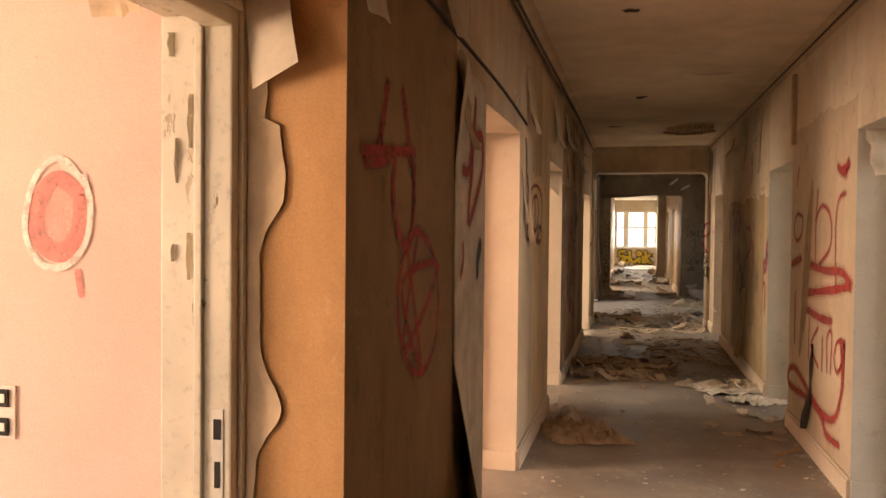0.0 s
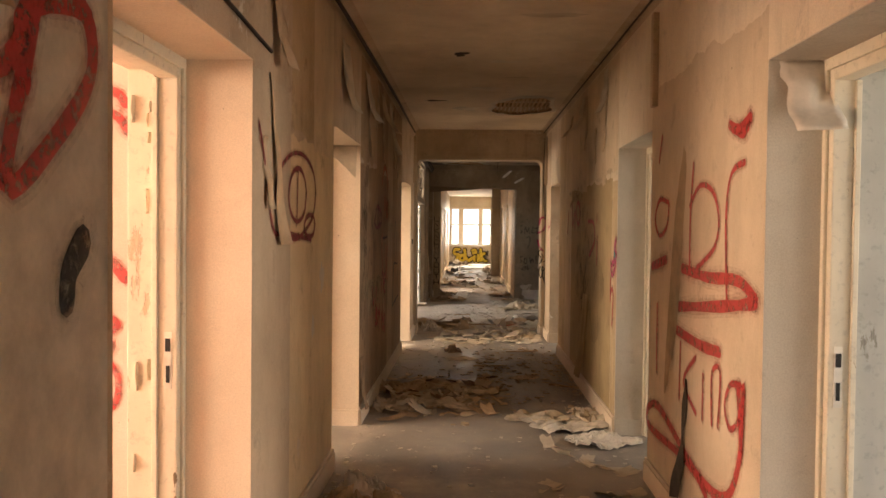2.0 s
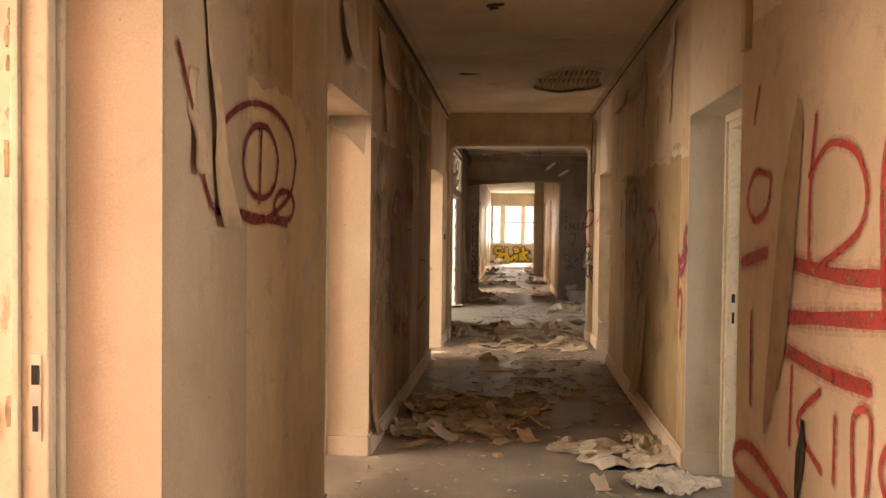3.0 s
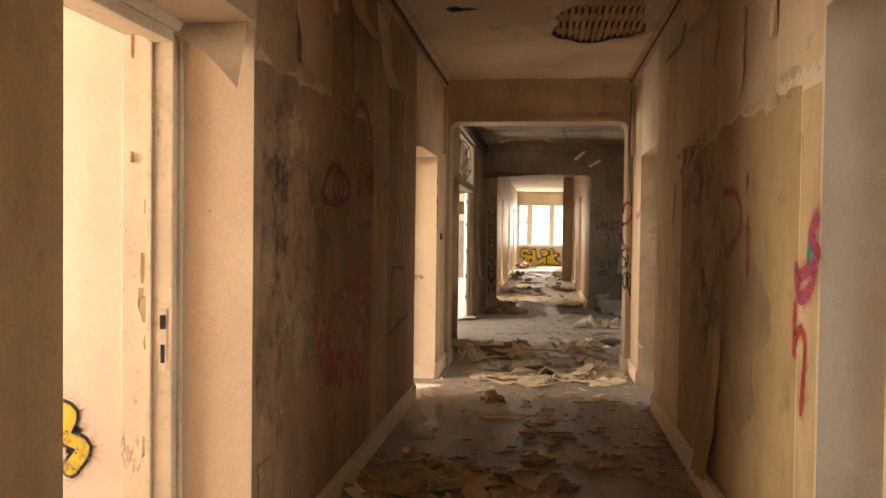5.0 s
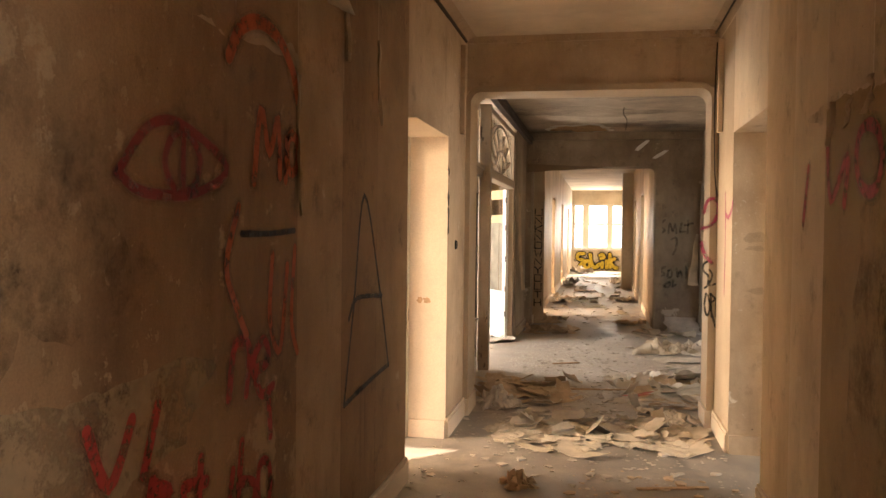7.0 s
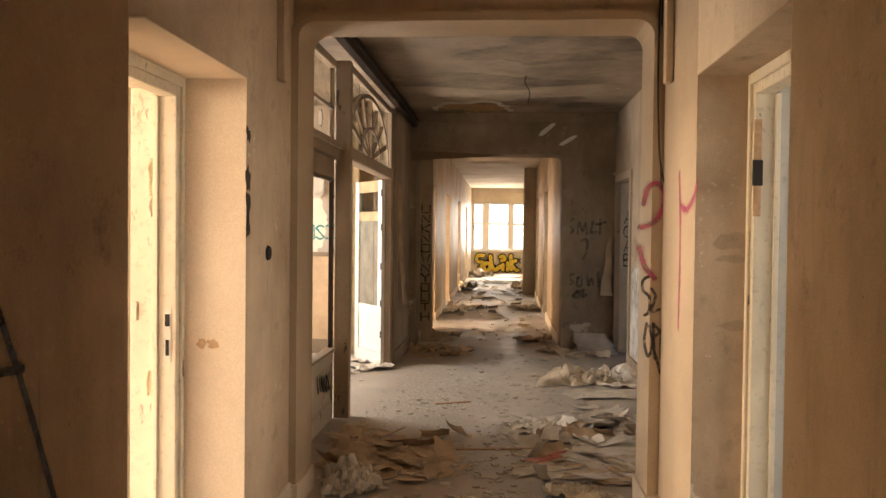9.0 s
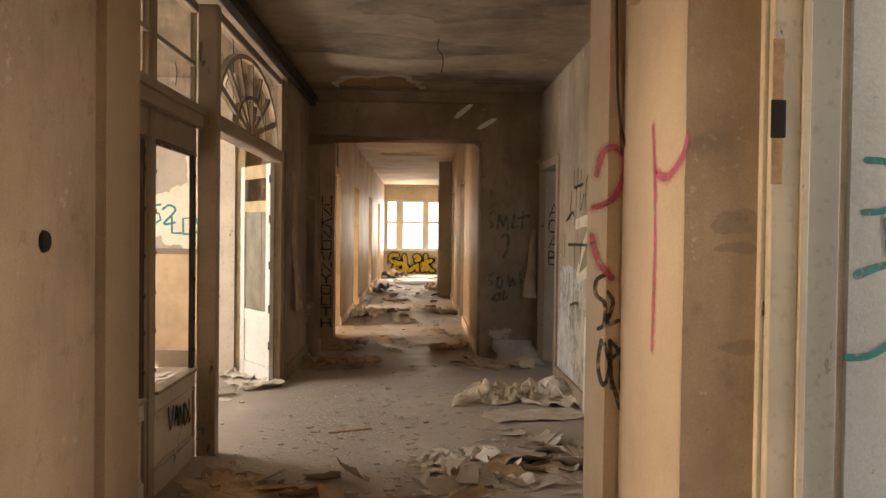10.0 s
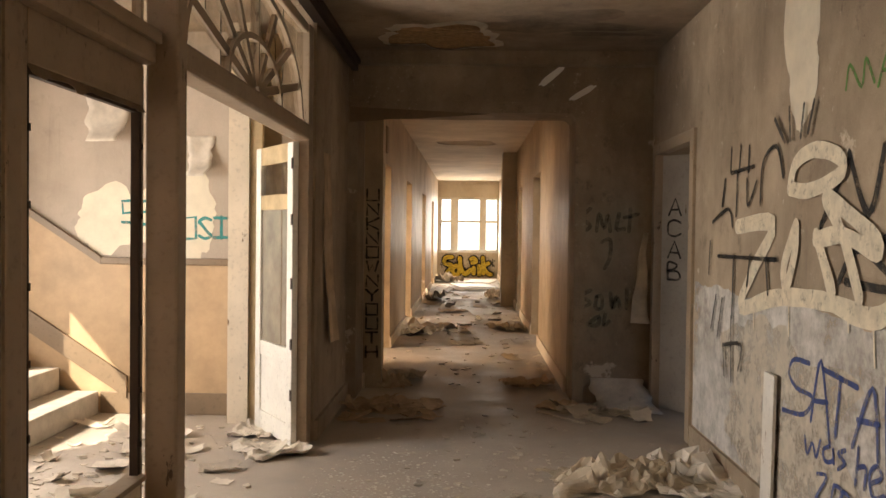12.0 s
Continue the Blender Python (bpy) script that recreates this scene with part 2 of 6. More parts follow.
M_IRON = plain("rusty_iron", (0.07, 0.05, 0.038), 0.6, 0.7)
M_PAPER = plain("old_wallpaper", (0.60, 0.51, 0.38), 0.85, 0, 0.35, 5.0)
M_PAPER_TAN = plain("tan_paper", (0.68, 0.50, 0.31), 0.85, 0, 0.3, 6.0)
M_PAPER_PALE = plain("pale_paper", (0.68, 0.61, 0.51), 0.85, 0, 0.3, 7.0)
M_PAPER_BROWN = plain("brown_paper", (0.58, 0.435, 0.285), 0.9, 0, 0.4, 6.0)
M_SHARD = plain("glass_and_plaster_shard", (0.76, 0.72, 0.63), 0.4, 0, 0.3, 3.0)
M_CHIP = plain("plaster_chip", (0.62, 0.55, 0.45), 0.9, 0, 0.4, 3.0)
M_LATH = plain("lath_wood", (0.50, 0.32, 0.17), 0.8, 0, 0.4, 30.0)
M_PLATE = plain("old_plastic", (0.72, 0.66, 0.55), 0.4)
M_DADO = plain("dado_paint", (0.52, 0.36, 0.21), 0.55, 0, 0.25, 4.0)
M_STEP = plain("stone_step", (0.52, 0.47, 0.40), 0.7, 0, 0.3, 6.0)
M_BARE = plain("bare_plaster", (0.52, 0.40, 0.235), 0.95, 0, 0.3, 7.0)
M_PALEFILM = stain("pale_film", (0.70, 0.62, 0.50), 0.8, 0.36, 0.52)
M_HALO = stain("overspray_red", (0.42, 0.05, 0.04), 0.30, 0.36, 0.72, 30.0)
M_HALO_PINK = stain("overspray_pink", (0.58, 0.08, 0.18), 0.30, 0.36, 0.72, 30.0)
M_HALO_DARK = stain("overspray_dark", (0.03, 0.025, 0.022), 0.2, 0.42, 0.75, 30.0)
M_DAMP = stain("damp_mould", (0.09, 0.07, 0.05), 0.6, 0.46, 0.72)
M_SMUDGE = stain("grey_smudge", (0.25, 0.21, 0.15), 0.32, 0.25, 0.7, 4.0)
M_DARKFILM = stain("ceiling_dark_film", (0.06, 0.048, 0.036), 0.55, 0.36, 0.72, 2.2)
M_TEAR = plain("dark_tear", (0.05, 0.04, 0.03), 0.95, 0, 0.4, 9.0)
PAINT = {"R": spray("red_spray", (0.50, 0.05, 0.045), 0.6, 0.38, 0.80), "D": spray("dark_red_spray", (0.24, 0.02, 0.022)),
         "O": spray("orange_spray", (0.52, 0.11, 0.025)), "K": spray("black_spray", (0.02, 0.018, 0.016)),
         "P": spray("pink_spray", (0.55, 0.07, 0.17), 0.6, 0.40, 0.78), "T": spray("teal_spray", (0.03, 0.28, 0.27)),
         "W": spray("white_spray", (0.80, 0.71, 0.54), 0.6, 0.32, 0.95), "B": spray("blue_marker", (0.045, 0.075, 0.24)),
         "G": spray("green_spray", (0.13, 0.30, 0.06)), "G2": spray("dull_green_spray", (0.07, 0.17, 0.12), 0.7, 0.42, 0.55),
         "Y": spray("yellow_spray", (0.78, 0.60, 0.06)), "F": spray("faded_red_spray", (0.72, 0.22, 0.17), 0.6, 0.36, 0.8),
         "F2": spray("washed_red_spray", (0.80, 0.36, 0.28), 0.6, 0.42, 0.6),
         "C": spray("cream_spray", (0.80, 0.70, 0.60))}
M_CREAM = plain("cream_plaster", (0.78, 0.70, 0.55), 0.9, 0, 0.15, 6.0)
M_SUNSPOT = plain("sun_spot_white", (0.95, 0.94, 0.9), 0.25, 0, 0.05, 6.0)
M_GREYDOOR = painted_wood("grey_door_paint", (0.42, 0.38, 0.32), (0.22, 0.16, 0.10), 0.68)
M_GREYLINING = painted_wood("grey_lining_paint", (0.52, 0.49, 0.42), (0.36, 0.32, 0.25), 0.63)
M_WALL_R = plaster("cream_upper_wall", (0.82, 0.70, 0.525), (0.66, 0.53, 0.37), (0.80, 0.71, 0.56), 0.35, 0.66)
M_REVEAL_R = plaster("grey_reveal_plaster", (0.64, 0.575, 0.47), (0.50, 0.43, 0.33), (0.70, 0.64, 0.55), 0.25, 0.70)
# patchy pale film that lightens the lower part of the hall wall
M_LOWFILM = stain("thin_pale_film", (0.78, 0.75, 0.70), 0.85, 0.30, 0.58, 3.0)
# dust and the glass's dark reflection mixed into one opaque colour
M_PANE = plain("dusty_reflecting_pane", (0.26, 0.235, 0.185), 0.22, 0, 0.35, 5.0)
M_SCAR = plain("brown_scar", (0.36, 0.265, 0.16), 0.95, 0, 0.35, 9.0)
M_SCRAPE = stain("scraped_tan_film", (0.50, 0.375, 0.235), 0.75, 0.36, 0.52)
M_STRIP = [plaster("brown_wallpaper_a", (0.50, 0.335, 0.19), (0.31, 0.20, 0.11), (0.52, 0.39, 0.25), 0.5, 0.66),
           plaster("brown_wallpaper_b", (0.60, 0.425, 0.26), (0.40, 0.27, 0.155), (0.60, 0.46, 0.31), 0.55, 0.66),
           plaster("brown_wallpaper_c", (0.44, 0.29, 0.16), (0.28, 0.175, 0.095), (0.50, 0.36, 0.22), 0.5, 0.68)]
M_STRIP_U = [plaster("tan_wallpaper_a", (0.75, 0.59, 0.40), (0.55, 0.42, 0.27), (0.60, 0.48, 0.34), 0.4, 0.68),
             plaster("tan_wallpaper_b", (0.69, 0.535, 0.355), (0.50, 0.375, 0.24), (0.56, 0.44, 0.30), 0.45, 0.68)]
M_STRIP_R = [plaster("cream_wallpaper_a", (0.74, 0.585, 0.37), (0.52, 0.385, 0.22), (0.74, 0.63, 0.46), 0.5, 0.66),
             plaster("cream_wallpaper_b", (0.66, 0.50, 0.30), (0.44, 0.32, 0.18), (0.70, 0.57, 0.40), 0.55, 0.64),
             plaster("cream_wallpaper_c", (0.80, 0.66, 0.45), (0.60, 0.46, 0.29), (0.78, 0.68, 0.52), 0.45, 0.68)]
M_DARK = plain("dark_void", (0.02, 0.017, 0.014), 0.9)

# ---- setting ----
XR, H, TH = 1.255, 2.86, 0.45
DOOR = 2.10
LEFT_DOORS = [(0.55, 1.93, DOOR), (3.96, 5.23, 2.135), (7.06, 8.22, 2.10), (11.93, 12.915, 2.03)]
RIGHT_DOORS = [(3.95, 5.09, 2.115), (6.99, 8.07, 2.08), (11.85, 12.95, 2.045)]
Y0, YA, YB, YC, YD, YE = -2.2, 13.68, 13.95, 19.6, 20.0, 37.0
HXL, HXR, HH = -0.64, 1.82, 2.81
CXL, CXR = -0.56, 1.2
PL, PR, PZ = -0.535, 1.205, 2.44


def left_x(y):
    """The left corridor wall leans in a little as it goes on, and stands proud between the last door and the portal."""
    return -0.672 + 0.055 * min(1, max(0, (y - 5.2) / 4.5)) + (0.045 if y > 12.8 else 0.0)


def right_x(y):
    """The right wall steps back a little by the portal."""
    return XR + (0.005 if y > 12.9 else 0.0)


XL = -0.672


def lean(bm, base=XL):
    for v in bm.verts:
        v.co.x += left_x(v.co.y) - base
    return bm


def step_back(bm):
    for v in bm.verts:
        v.co.x += right_x(v.co.y) - XR
    return bm


def skirting(parent_name, x, out, runs):
    for a, b in runs:
        bm = a_box(x, a, 0.0, x + out * 0.022, b, 0.115)
        box(bm, x, a, 0.115, x + out * 0.014, b, 0.135)
        if out > 0 and b < YA + 0.1:
            lean(bm)
        elif b < YA + 0.1 and a > 12.9:
            step_back(bm)
        structure("baseboard", bm, M_REVEAL, "cream painted skirting board scuffed with dirt", "skirting board")


def coving(x, out, y0, y1, z):
    bm = bmesh.new()
    n = 6
    prev = None
    for k in range(n + 1):
        a = radians(90 * k / n)
        px, pz = x + out * 0.07 * (1 - math.sin(a)), z - 0.07 * (1 - math.cos(a))
        cur = (bm.verts.new((px, y0, pz)), bm.verts.new((px, y1, pz)))
        if prev:
            bm.faces.new((prev[0], prev[1], cur[1], cur[0]))
        prev = cur
    bmesh.ops.recalc_face_normals(bm, faces=bm.faces)
    return bm


def torn_outline(cx, cy, rx, ry, seed, n=44, rag=0.22):
    pts = []
    for k in range(n):
        a = 2 * math.pi * k / n
        r = 1 + rag * noise.noise(Vector((math.cos(a) * 1.3 + seed, math.sin(a) * 1.3, seed))) * 2 + rag * 0.5 * noise.noise(Vector((math.cos(a) * 6, math.sin(a) * 6 + seed, 3)))
        pts.append((cx + rx * r * math.cos(a), cy + ry * r * math.sin(a)))
    return pts


def holed_ceiling(x0, x1, y0, y1, z, holes, along="y"):
    """A plaster ceiling with torn holes that show the laths; the laths stay in its one mesh."""
    bm = bmesh.new()
    edges = []
    for loop in [[(x0, y0), (x1, y0), (x1, y1), (x0, y1)]] + holes:
        vs = [bm.verts.new((x, y, z)) for x, y in loop]
        edges += [bm.edges.new((vs[i], vs[(i + 1) % len(vs)])) for i in range(len(vs))]
    bmesh.ops.triangle_fill(bm, edges=edges, use_beauty=True)
    r = bmesh.ops.extrude_face_region(bm, geom=list(bm.faces))
    bmesh.ops.translate(bm, vec=(0, 0, 0.03), verts=[g for g in r["geom"] if isinstance(g, bmesh.types.BMVert)])
    bmesh.ops.recalc_face_normals(bm, faces=bm.faces)
    box(bm, x0, y0, z + 0.10, x1, y1, z + 0.2)
    return bm


def laths(bm, hole, z, across):
    xs, ys = [p[0] for p in hole], [p[1] for p in hole]
    lo, hi = (min(xs), max(xs)) if across == "x" else (min(ys), max(ys))
    at = lo
    while at < hi:
        w = 0.026 + random.uniform(-0.004, 0.004)
        dz = random.uniform(0, 0.008)
        if across == "x":
            box(bm, at, min(ys) - 0.1, z + 0.006 + dz, at + w, max(ys) + 0.1, z + 0.016 + dz)
        else:
            box(bm, min(xs) - 0.1, at, z + 0.006 + dz, max(xs) + 0.1, at + w, z + 0.016 + dz)
        at += 0.046
    for k in range(3):
        q = min(ys) + (max(ys) - min(ys)) * (0.2 + 0.3 * k)
        box(bm, min(xs) - 0.1, q, z + 0.056, max(xs) + 0.1, q + 0.06, z + 0.099)
    return bm


def segments(y0, y1, doors):
    out, at = [], y0
    for a, b, _ in doors:
        out.append((at, a))
        at = b
    return out + [(at, y1)]


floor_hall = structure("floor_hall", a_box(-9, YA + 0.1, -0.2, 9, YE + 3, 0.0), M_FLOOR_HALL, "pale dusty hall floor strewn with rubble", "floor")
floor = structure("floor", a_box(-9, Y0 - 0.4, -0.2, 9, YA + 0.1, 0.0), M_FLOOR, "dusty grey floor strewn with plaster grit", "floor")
wall_left = structure("wall_left", lean(pierced(bmesh.new(), "y", Y0, YA, XL - TH, XL, 0, H, [(a, b, 0, t) for a, b, t in LEFT_DOORS])), M_WALL, "stained brown-cream plaster wall with red graffiti", "wall")
wall_right = structure("wall_right", step_back(pierced(bmesh.new(), "y", Y0, YA, XR, XR + TH, 0, H, [(a, b, 0, t) for a, b, t in RIGHT_DOORS])), M_WALL_R, "stained cream plaster wall with peeling wallpaper", "wall")
wall_back = structure("wall_back", a_box(XL - TH, Y0 - 0.3, 0, XR + TH, Y0, H), M_WALL, "stained plaster wall", "wall")

hole_a = torn_outline(0.80, 11.42, 0.36, 0.66, 3.0)
hole_b = torn_outline(0.10, 19.03, 0.43, 0.36, 7.0, rag=0.35)
bm = holed_ceiling(XL - TH, XR + TH, Y0 - 0.3, YA, H, [hole_a])
ceiling = structure("ceiling", laths(bm, hole_a, H, "x"), M_CEIL, "stained plaster ceiling with a torn hole", "ceiling")
ceiling.data.materials.append(M_LATH)
for f in ceiling.data.polygons:
    c = f.center
    if H + 0.003 < c.z < H + 0.0995 and c.y > 9:
        f.material_index = 1
for x, out in ((XL, 1), (XR, -1)):
    c = coving(x, out, Y0, YA, H)
    structure("trim", lean(c) if out > 0 else c, M_WALL, "plaster coving under the ceiling", "coving", True)


def torn_rim(parent, hole, z):
    """The torn plaster edge that hangs a little round a hole in a ceiling."""
    bm = bmesh.new()
    n = len(hole)
    cx, cy = sum(p[0] for p in hole) / n, sum(p[1] for p in hole) / n
    inner, outer = [], []
    for k, (x, y) in enumerate(hole):
        w = 0.10 + 0.09 * noise.noise(Vector((k * 0.4, cx, 2)))
        inner.append(bm.verts.new((x - (x - cx) * 0.05, y - (y - cy) * 0.05, z - 0.014 + 0.01 * noise.noise(Vector((k * 0.7, 3, cy))))))
        outer.append(bm.verts.new((x + (x - cx) * w, y + (y - cy) * w, z - 0.0015)))
    for k in range(n):
        bm.faces.new((inner[k], inner[(k + 1) % n], outer[(k + 1) % n], outer[k]))
    return part("torn_edge", bm, M_CHIP, parent, "pale torn plaster edge round the hole")


torn_rim(ceiling, hole_a, H)
skirting("left", XL, 1, segments(Y0, YA, LEFT_DOORS))
skirting("right", XR, -1, segments(Y0, YA, RIGHT_DOORS))

# the portal: a beam, and a band with rounded corners below it
bm = a_box(XL - TH, YA, PZ + 0.02, XR + TH, YB, H + 0.1)
box(bm, XL - TH, YA, 0, PL - 0.025, YB, PZ + 0.02)
box(bm, PR + 0.025, YA, 0, HXR + 0.5, YB, PZ + 0.02)
wall_portal = structure("wall_portal", bm, M_WALL, "plastered portal with a beam above it", "wall")


def portal_band(x0, x1, z1, y0, y1, r, w):
    """A band round an opening: up one side, round the corners, down the other."""
    path = [(x0, 0.0), (x0, z1 - r)] + [(x0 + r - r * math.cos(radians(a)), z1 - r + r * math.sin(radians(a))) for a in range(15, 90, 15)]
    path += [(x0 + r, z1), (x1 - r, z1)] + [(x1 - r + r * math.sin(radians(a)), z1 - r + r * math.cos(radians(a))) for a in range(15, 90, 15)]
    path += [(x1, z1 - r), (x1, 0.0)]
    bm = bmesh.new()
    rings = []
    for i, (x, z) in enumerate(path):
        a, b = path[max(0, i - 1)], path[min(len(path) - 1, i + 1)]
        t = Vector((b[0] - a[0], 0, b[1] - a[1])).normalized()
        nrm = Vector((-t.z, 0, t.x))
        p = Vector((x, 0, z))
        q = p + nrm * w
        rings.append([bm.verts.new((p.x, y0, p.z)), bm.verts.new((p.x, y1, p.z)), bm.verts.new((q.x, y1, q.z)), bm.verts.new((q.x, y0, q.z))])
    for a, b in zip(rings, rings[1:]):
        for k in range(4):
            bm.faces.new((a[k], a[(k + 1) % 4], b[(k + 1) % 4], b[k]))
    bmesh.ops.recalc_face_normals(bm, faces=bm.faces)
    return bm


structure("trim", portal_band(PL, PR, PZ, YA - 0.045, YB + 0.03, 0.08, 0.045), M_REVEAL_TAN, "cream plaster band round the portal", "portal trim")
for a, b in ((PL - 0.075, PL + 0.012), (PR - 0.012, PR + 0.05)):
    structure("baseboard", a_box(a, YA - 0.062, 0, b, YB + 0.05, 0.125), M_REVEAL, "cream plinth at the foot of the portal", "skirting board")
for a, b in ((left_x(13.6) - 0.02, PL - 0.043), (PR + 0.043, right_x(13.6) + 0.02)):
    structure("trim", a_box(a, YA - 0.041, 0.126, b, YA + 0.002, PZ + 0.045), M_REVEAL_TAN, "cream plaster beside the portal band", "portal trim")
# moulding between beam and ceiling
structure("trim", a_box(XL, YA - 0.03, H - 0.05, XR + 0.03, YA, H), M_WALL, "thin moulding along the beam", "moulding")

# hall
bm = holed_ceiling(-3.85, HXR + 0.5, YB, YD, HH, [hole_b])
ceiling_hall = structure("ceiling_hall", laths(bm, hole_b, HH, "y"), M_CEIL_HALL, "dark plaster ceiling with a torn patch", "ceiling")
ceiling_hall.data.materials.append(M_LATH)
for f in ceiling_hall.data.polygons:
    c = f.center
    if HH + 0.003 < c.z < HH + 0.0995 and c.y > 18:
        f.material_index = 1
torn_rim(ceiling_hall, hole_b, HH)
wall_hall_right = structure("wall_hall_right", pierced(bmesh.new(), "y", YB, YC, HXR, HXR + 0.3, 0, HH, [(18.4, 19.42, 0, 1.99)]), M_HALL, "plaster wall covered in layers of graffiti", "wall")
wall_hall_left = structure("wall_hall_left", a_box(HXL - 0.22, 18.175, 0, HXL, YC, HH), M_HALL, "mouldy flaking plaster wall", "wall")
wall_hall_end = structure("wall_hall_end", pierced(bmesh.new(), "x", -6, HXR + 2.5, YC, YD, 0, HH, [(CXL - 0.025, CXR + 0.025, 0, 2.355)]), M_HALL, "dark plaster wall with a wide opening", "wall")
structure("trim", portal_band(CXL, CXR, 2.33, YC - 0.03, YD + 0.02, 0.07, 0.09), M_HALL, "worn plaster edge round the opening", "portal trim")
structure("trim", a_box(HXL, YC - 0.12, 2.705, HXR, YC, HH), M_HALL, "shallow ceiling beam", "beam")
for a, b in ((YB + 0.05, 18.28),):
    structure("baseboard", a_box(HXR - 0.02, a, 0, HXR, b, 0.13), M_HALL, "scuffed plaster skirting", "skirting board")
structure("baseboard", a_box(CXR + 0.1, YC - 0.02, 0, HXR, YC, 0.13), M_HALL, "scuffed plaster skirting", "skirting board")
structure("baseboard", a_box(HXL, 18.19, 0, HXL + 0.02, YC, 0.13), M_HALL, "scuffed plaster skirting", "skirting board")

# far corridor
FL = [(21.3, 22.5, DOOR), (24.9, 26.0, DOOR), (29.0, 30.2, DOOR), (33.0, 34.2, DOOR)]
FR = [(22.9, 24.0, DOOR), (26.3, 27.3, DOOR), (31.8, 33.0, DOOR)]
wall_far_left = structure("wall_far_left", pierced(bmesh.new(), "y", YD, YE, CXL - TH, CXL, 0, HH, [(a, b, 0, t) for a, b, t in FL]), M_FARWALL, "stained plaster corridor wall with glossy dado paint", "wall")
wall_far_right = structure("wall_far_right", pierced(bmesh.new(), "y", YD, YE, CXR, CXR + TH, 0, HH, [(a, b, 0, t) for a, b, t in FR]), M_FARWALL, "stained plaster corridor wall with glossy dado paint", "wall")
hole_c = torn_outline(0.35, 26.5, 0.45, 0.4, 11.0, rag=0.3)
ceiling_far = structure("ceiling_far", laths(holed_ceiling(CXL - TH, CXR + TH, YD, YE + 0.3, HH, [hole_c]), hole_c, HH, "y"), M_CEIL, "stained plaster ceiling with torn patches", "ceiling")
wall_end = structure("wall_end", pierced(bmesh.new(), "x", CXL - TH, CXR + TH, YE, YE + 0.3, 0, HH, [(-0.55, 1.2, 0.77, 2.34)]), M_WALL_PALE, "pale plaster wall below the end window", "wall")
structure("wall_pilaster", a_box(0.95, 28.1, 0, CXR, 28.7, HH), M_WALL_PALE, "plaster pilaster in the far corridor", "pilaster")
for x, out, doors in ((CXL, 1, FL), (CXR, -1, FR)):
    for a, b in segments(YD, YE, doors):
        structure("baseboard", a_box(x, a, 0, x + out * 0.02, b, 0.13), M_REVEAL, "cream painted skirting board", "skirting board")
structure("trim", a_box(CXL, YE - 0.12, HH - 0.1, CXR, YE, HH), M_WALL_PALE, "plaster cornice above the end window", "cornice")


wall_nib = structure("wall_nib", a_box(CXL, YD + 0.05, 0, -0.40, YD + 0.25, HH), M_FARWALL, "narrow pale wall nib with black letters", "wall")


# side rooms: partitions, ceilings, outer walls with their windows
def room(side, y0, y1, inner, mat, watts, color, ceil, lamp=True):
    """One side room from y0 to its far partition at y1; its window faces away from the corridor."""
    out = inner + side * 3.3
    structure("wall_partition", a_box(inner, y1, 0, out, y1 + 0.09, ceil), mat, "plastered partition of a side room", "wall")
    mid, half = (y0 + y1) / 2, min(0.9, (y1 - y0) / 2 - 0.25)
    structure("wall_outer", pierced(bmesh.new(), "y", y0, y1, min(out, out + side * 0.3), max(out, out + side * 0.3), 0, ceil, [(mid - half, mid + half, 0.85, 2.4)]), mat, "outer wall of a side room with its window", "wall")
    structure("ceiling_room", a_box(inner, y0, ceil, out + side * 0.3, y1 + 0.09, ceil + 0.15), M_WALL_PALE, "plain plaster ceiling of a side room", "ceiling")
    if lamp:
        window_light(out + side * 0.02, mid, 1.62, 2 * half, 1.5, (-side, 0.0, -0.12), watts, color)


LW, RW = XL - TH, XR + TH
room(-1, Y0, 2.0, LW, M_SALMON, 265, SALMON_LIGHT, H)
room(-1, 2.09, 5.24, LW, M_SALMON, 300, SALMON_LIGHT, H)
room(-1, 5.33, 8.2, LW + 0.04, M_ROOM, 205, CREAM_LIGHT, H)
room(-1, 10.2, 12.9, LW + 0.055, M_ROOM, 290, (1.0, 0.75, 0.52), H)
room(1, 2.0, 5.07, RW, M_ROOM_COOL, 115, COOL, H)
room(1, 5.27, 8.05, RW, M_ROOM_COOL, 80, COOL, H)
room(1, 10.2, 12.93, 1.70, M_ROOM_COOL, 75, COOL, H)
room(1, 16.6, 19.45, HXR + 0.3, M_ROOM_COOL, 5, COOL, HH)
room(-1, 20.0, 22.48, CXL - TH, M_ROOM, 300, WARM, HH)
room(-1, 22.57, 25.98, CXL - TH, M_ROOM, 300, WARM, HH)
room(-1, 26.1, 30.15, CXL - TH, M_ROOM, 300, WARM, HH)
room(-1, 30.24, 34.15, CXL - TH, M_ROOM, 300, WARM, HH)
room(1, 20.0, 23.98, CXR + TH, M_ROOM_COOL, 130, COOL, HH)
room(1, 24.1, 27.28, CXR + TH, M_ROOM_COOL, 130, COOL, HH)
room(1, 29.0, 32.98, CXR + TH, M_ROOM_COOL, 130, COOL, HH)
window_light(0.32, YE - 0.05, 1.5, 1.6, 1.55, (0, -1, -0.1), 85, NEUTRAL)


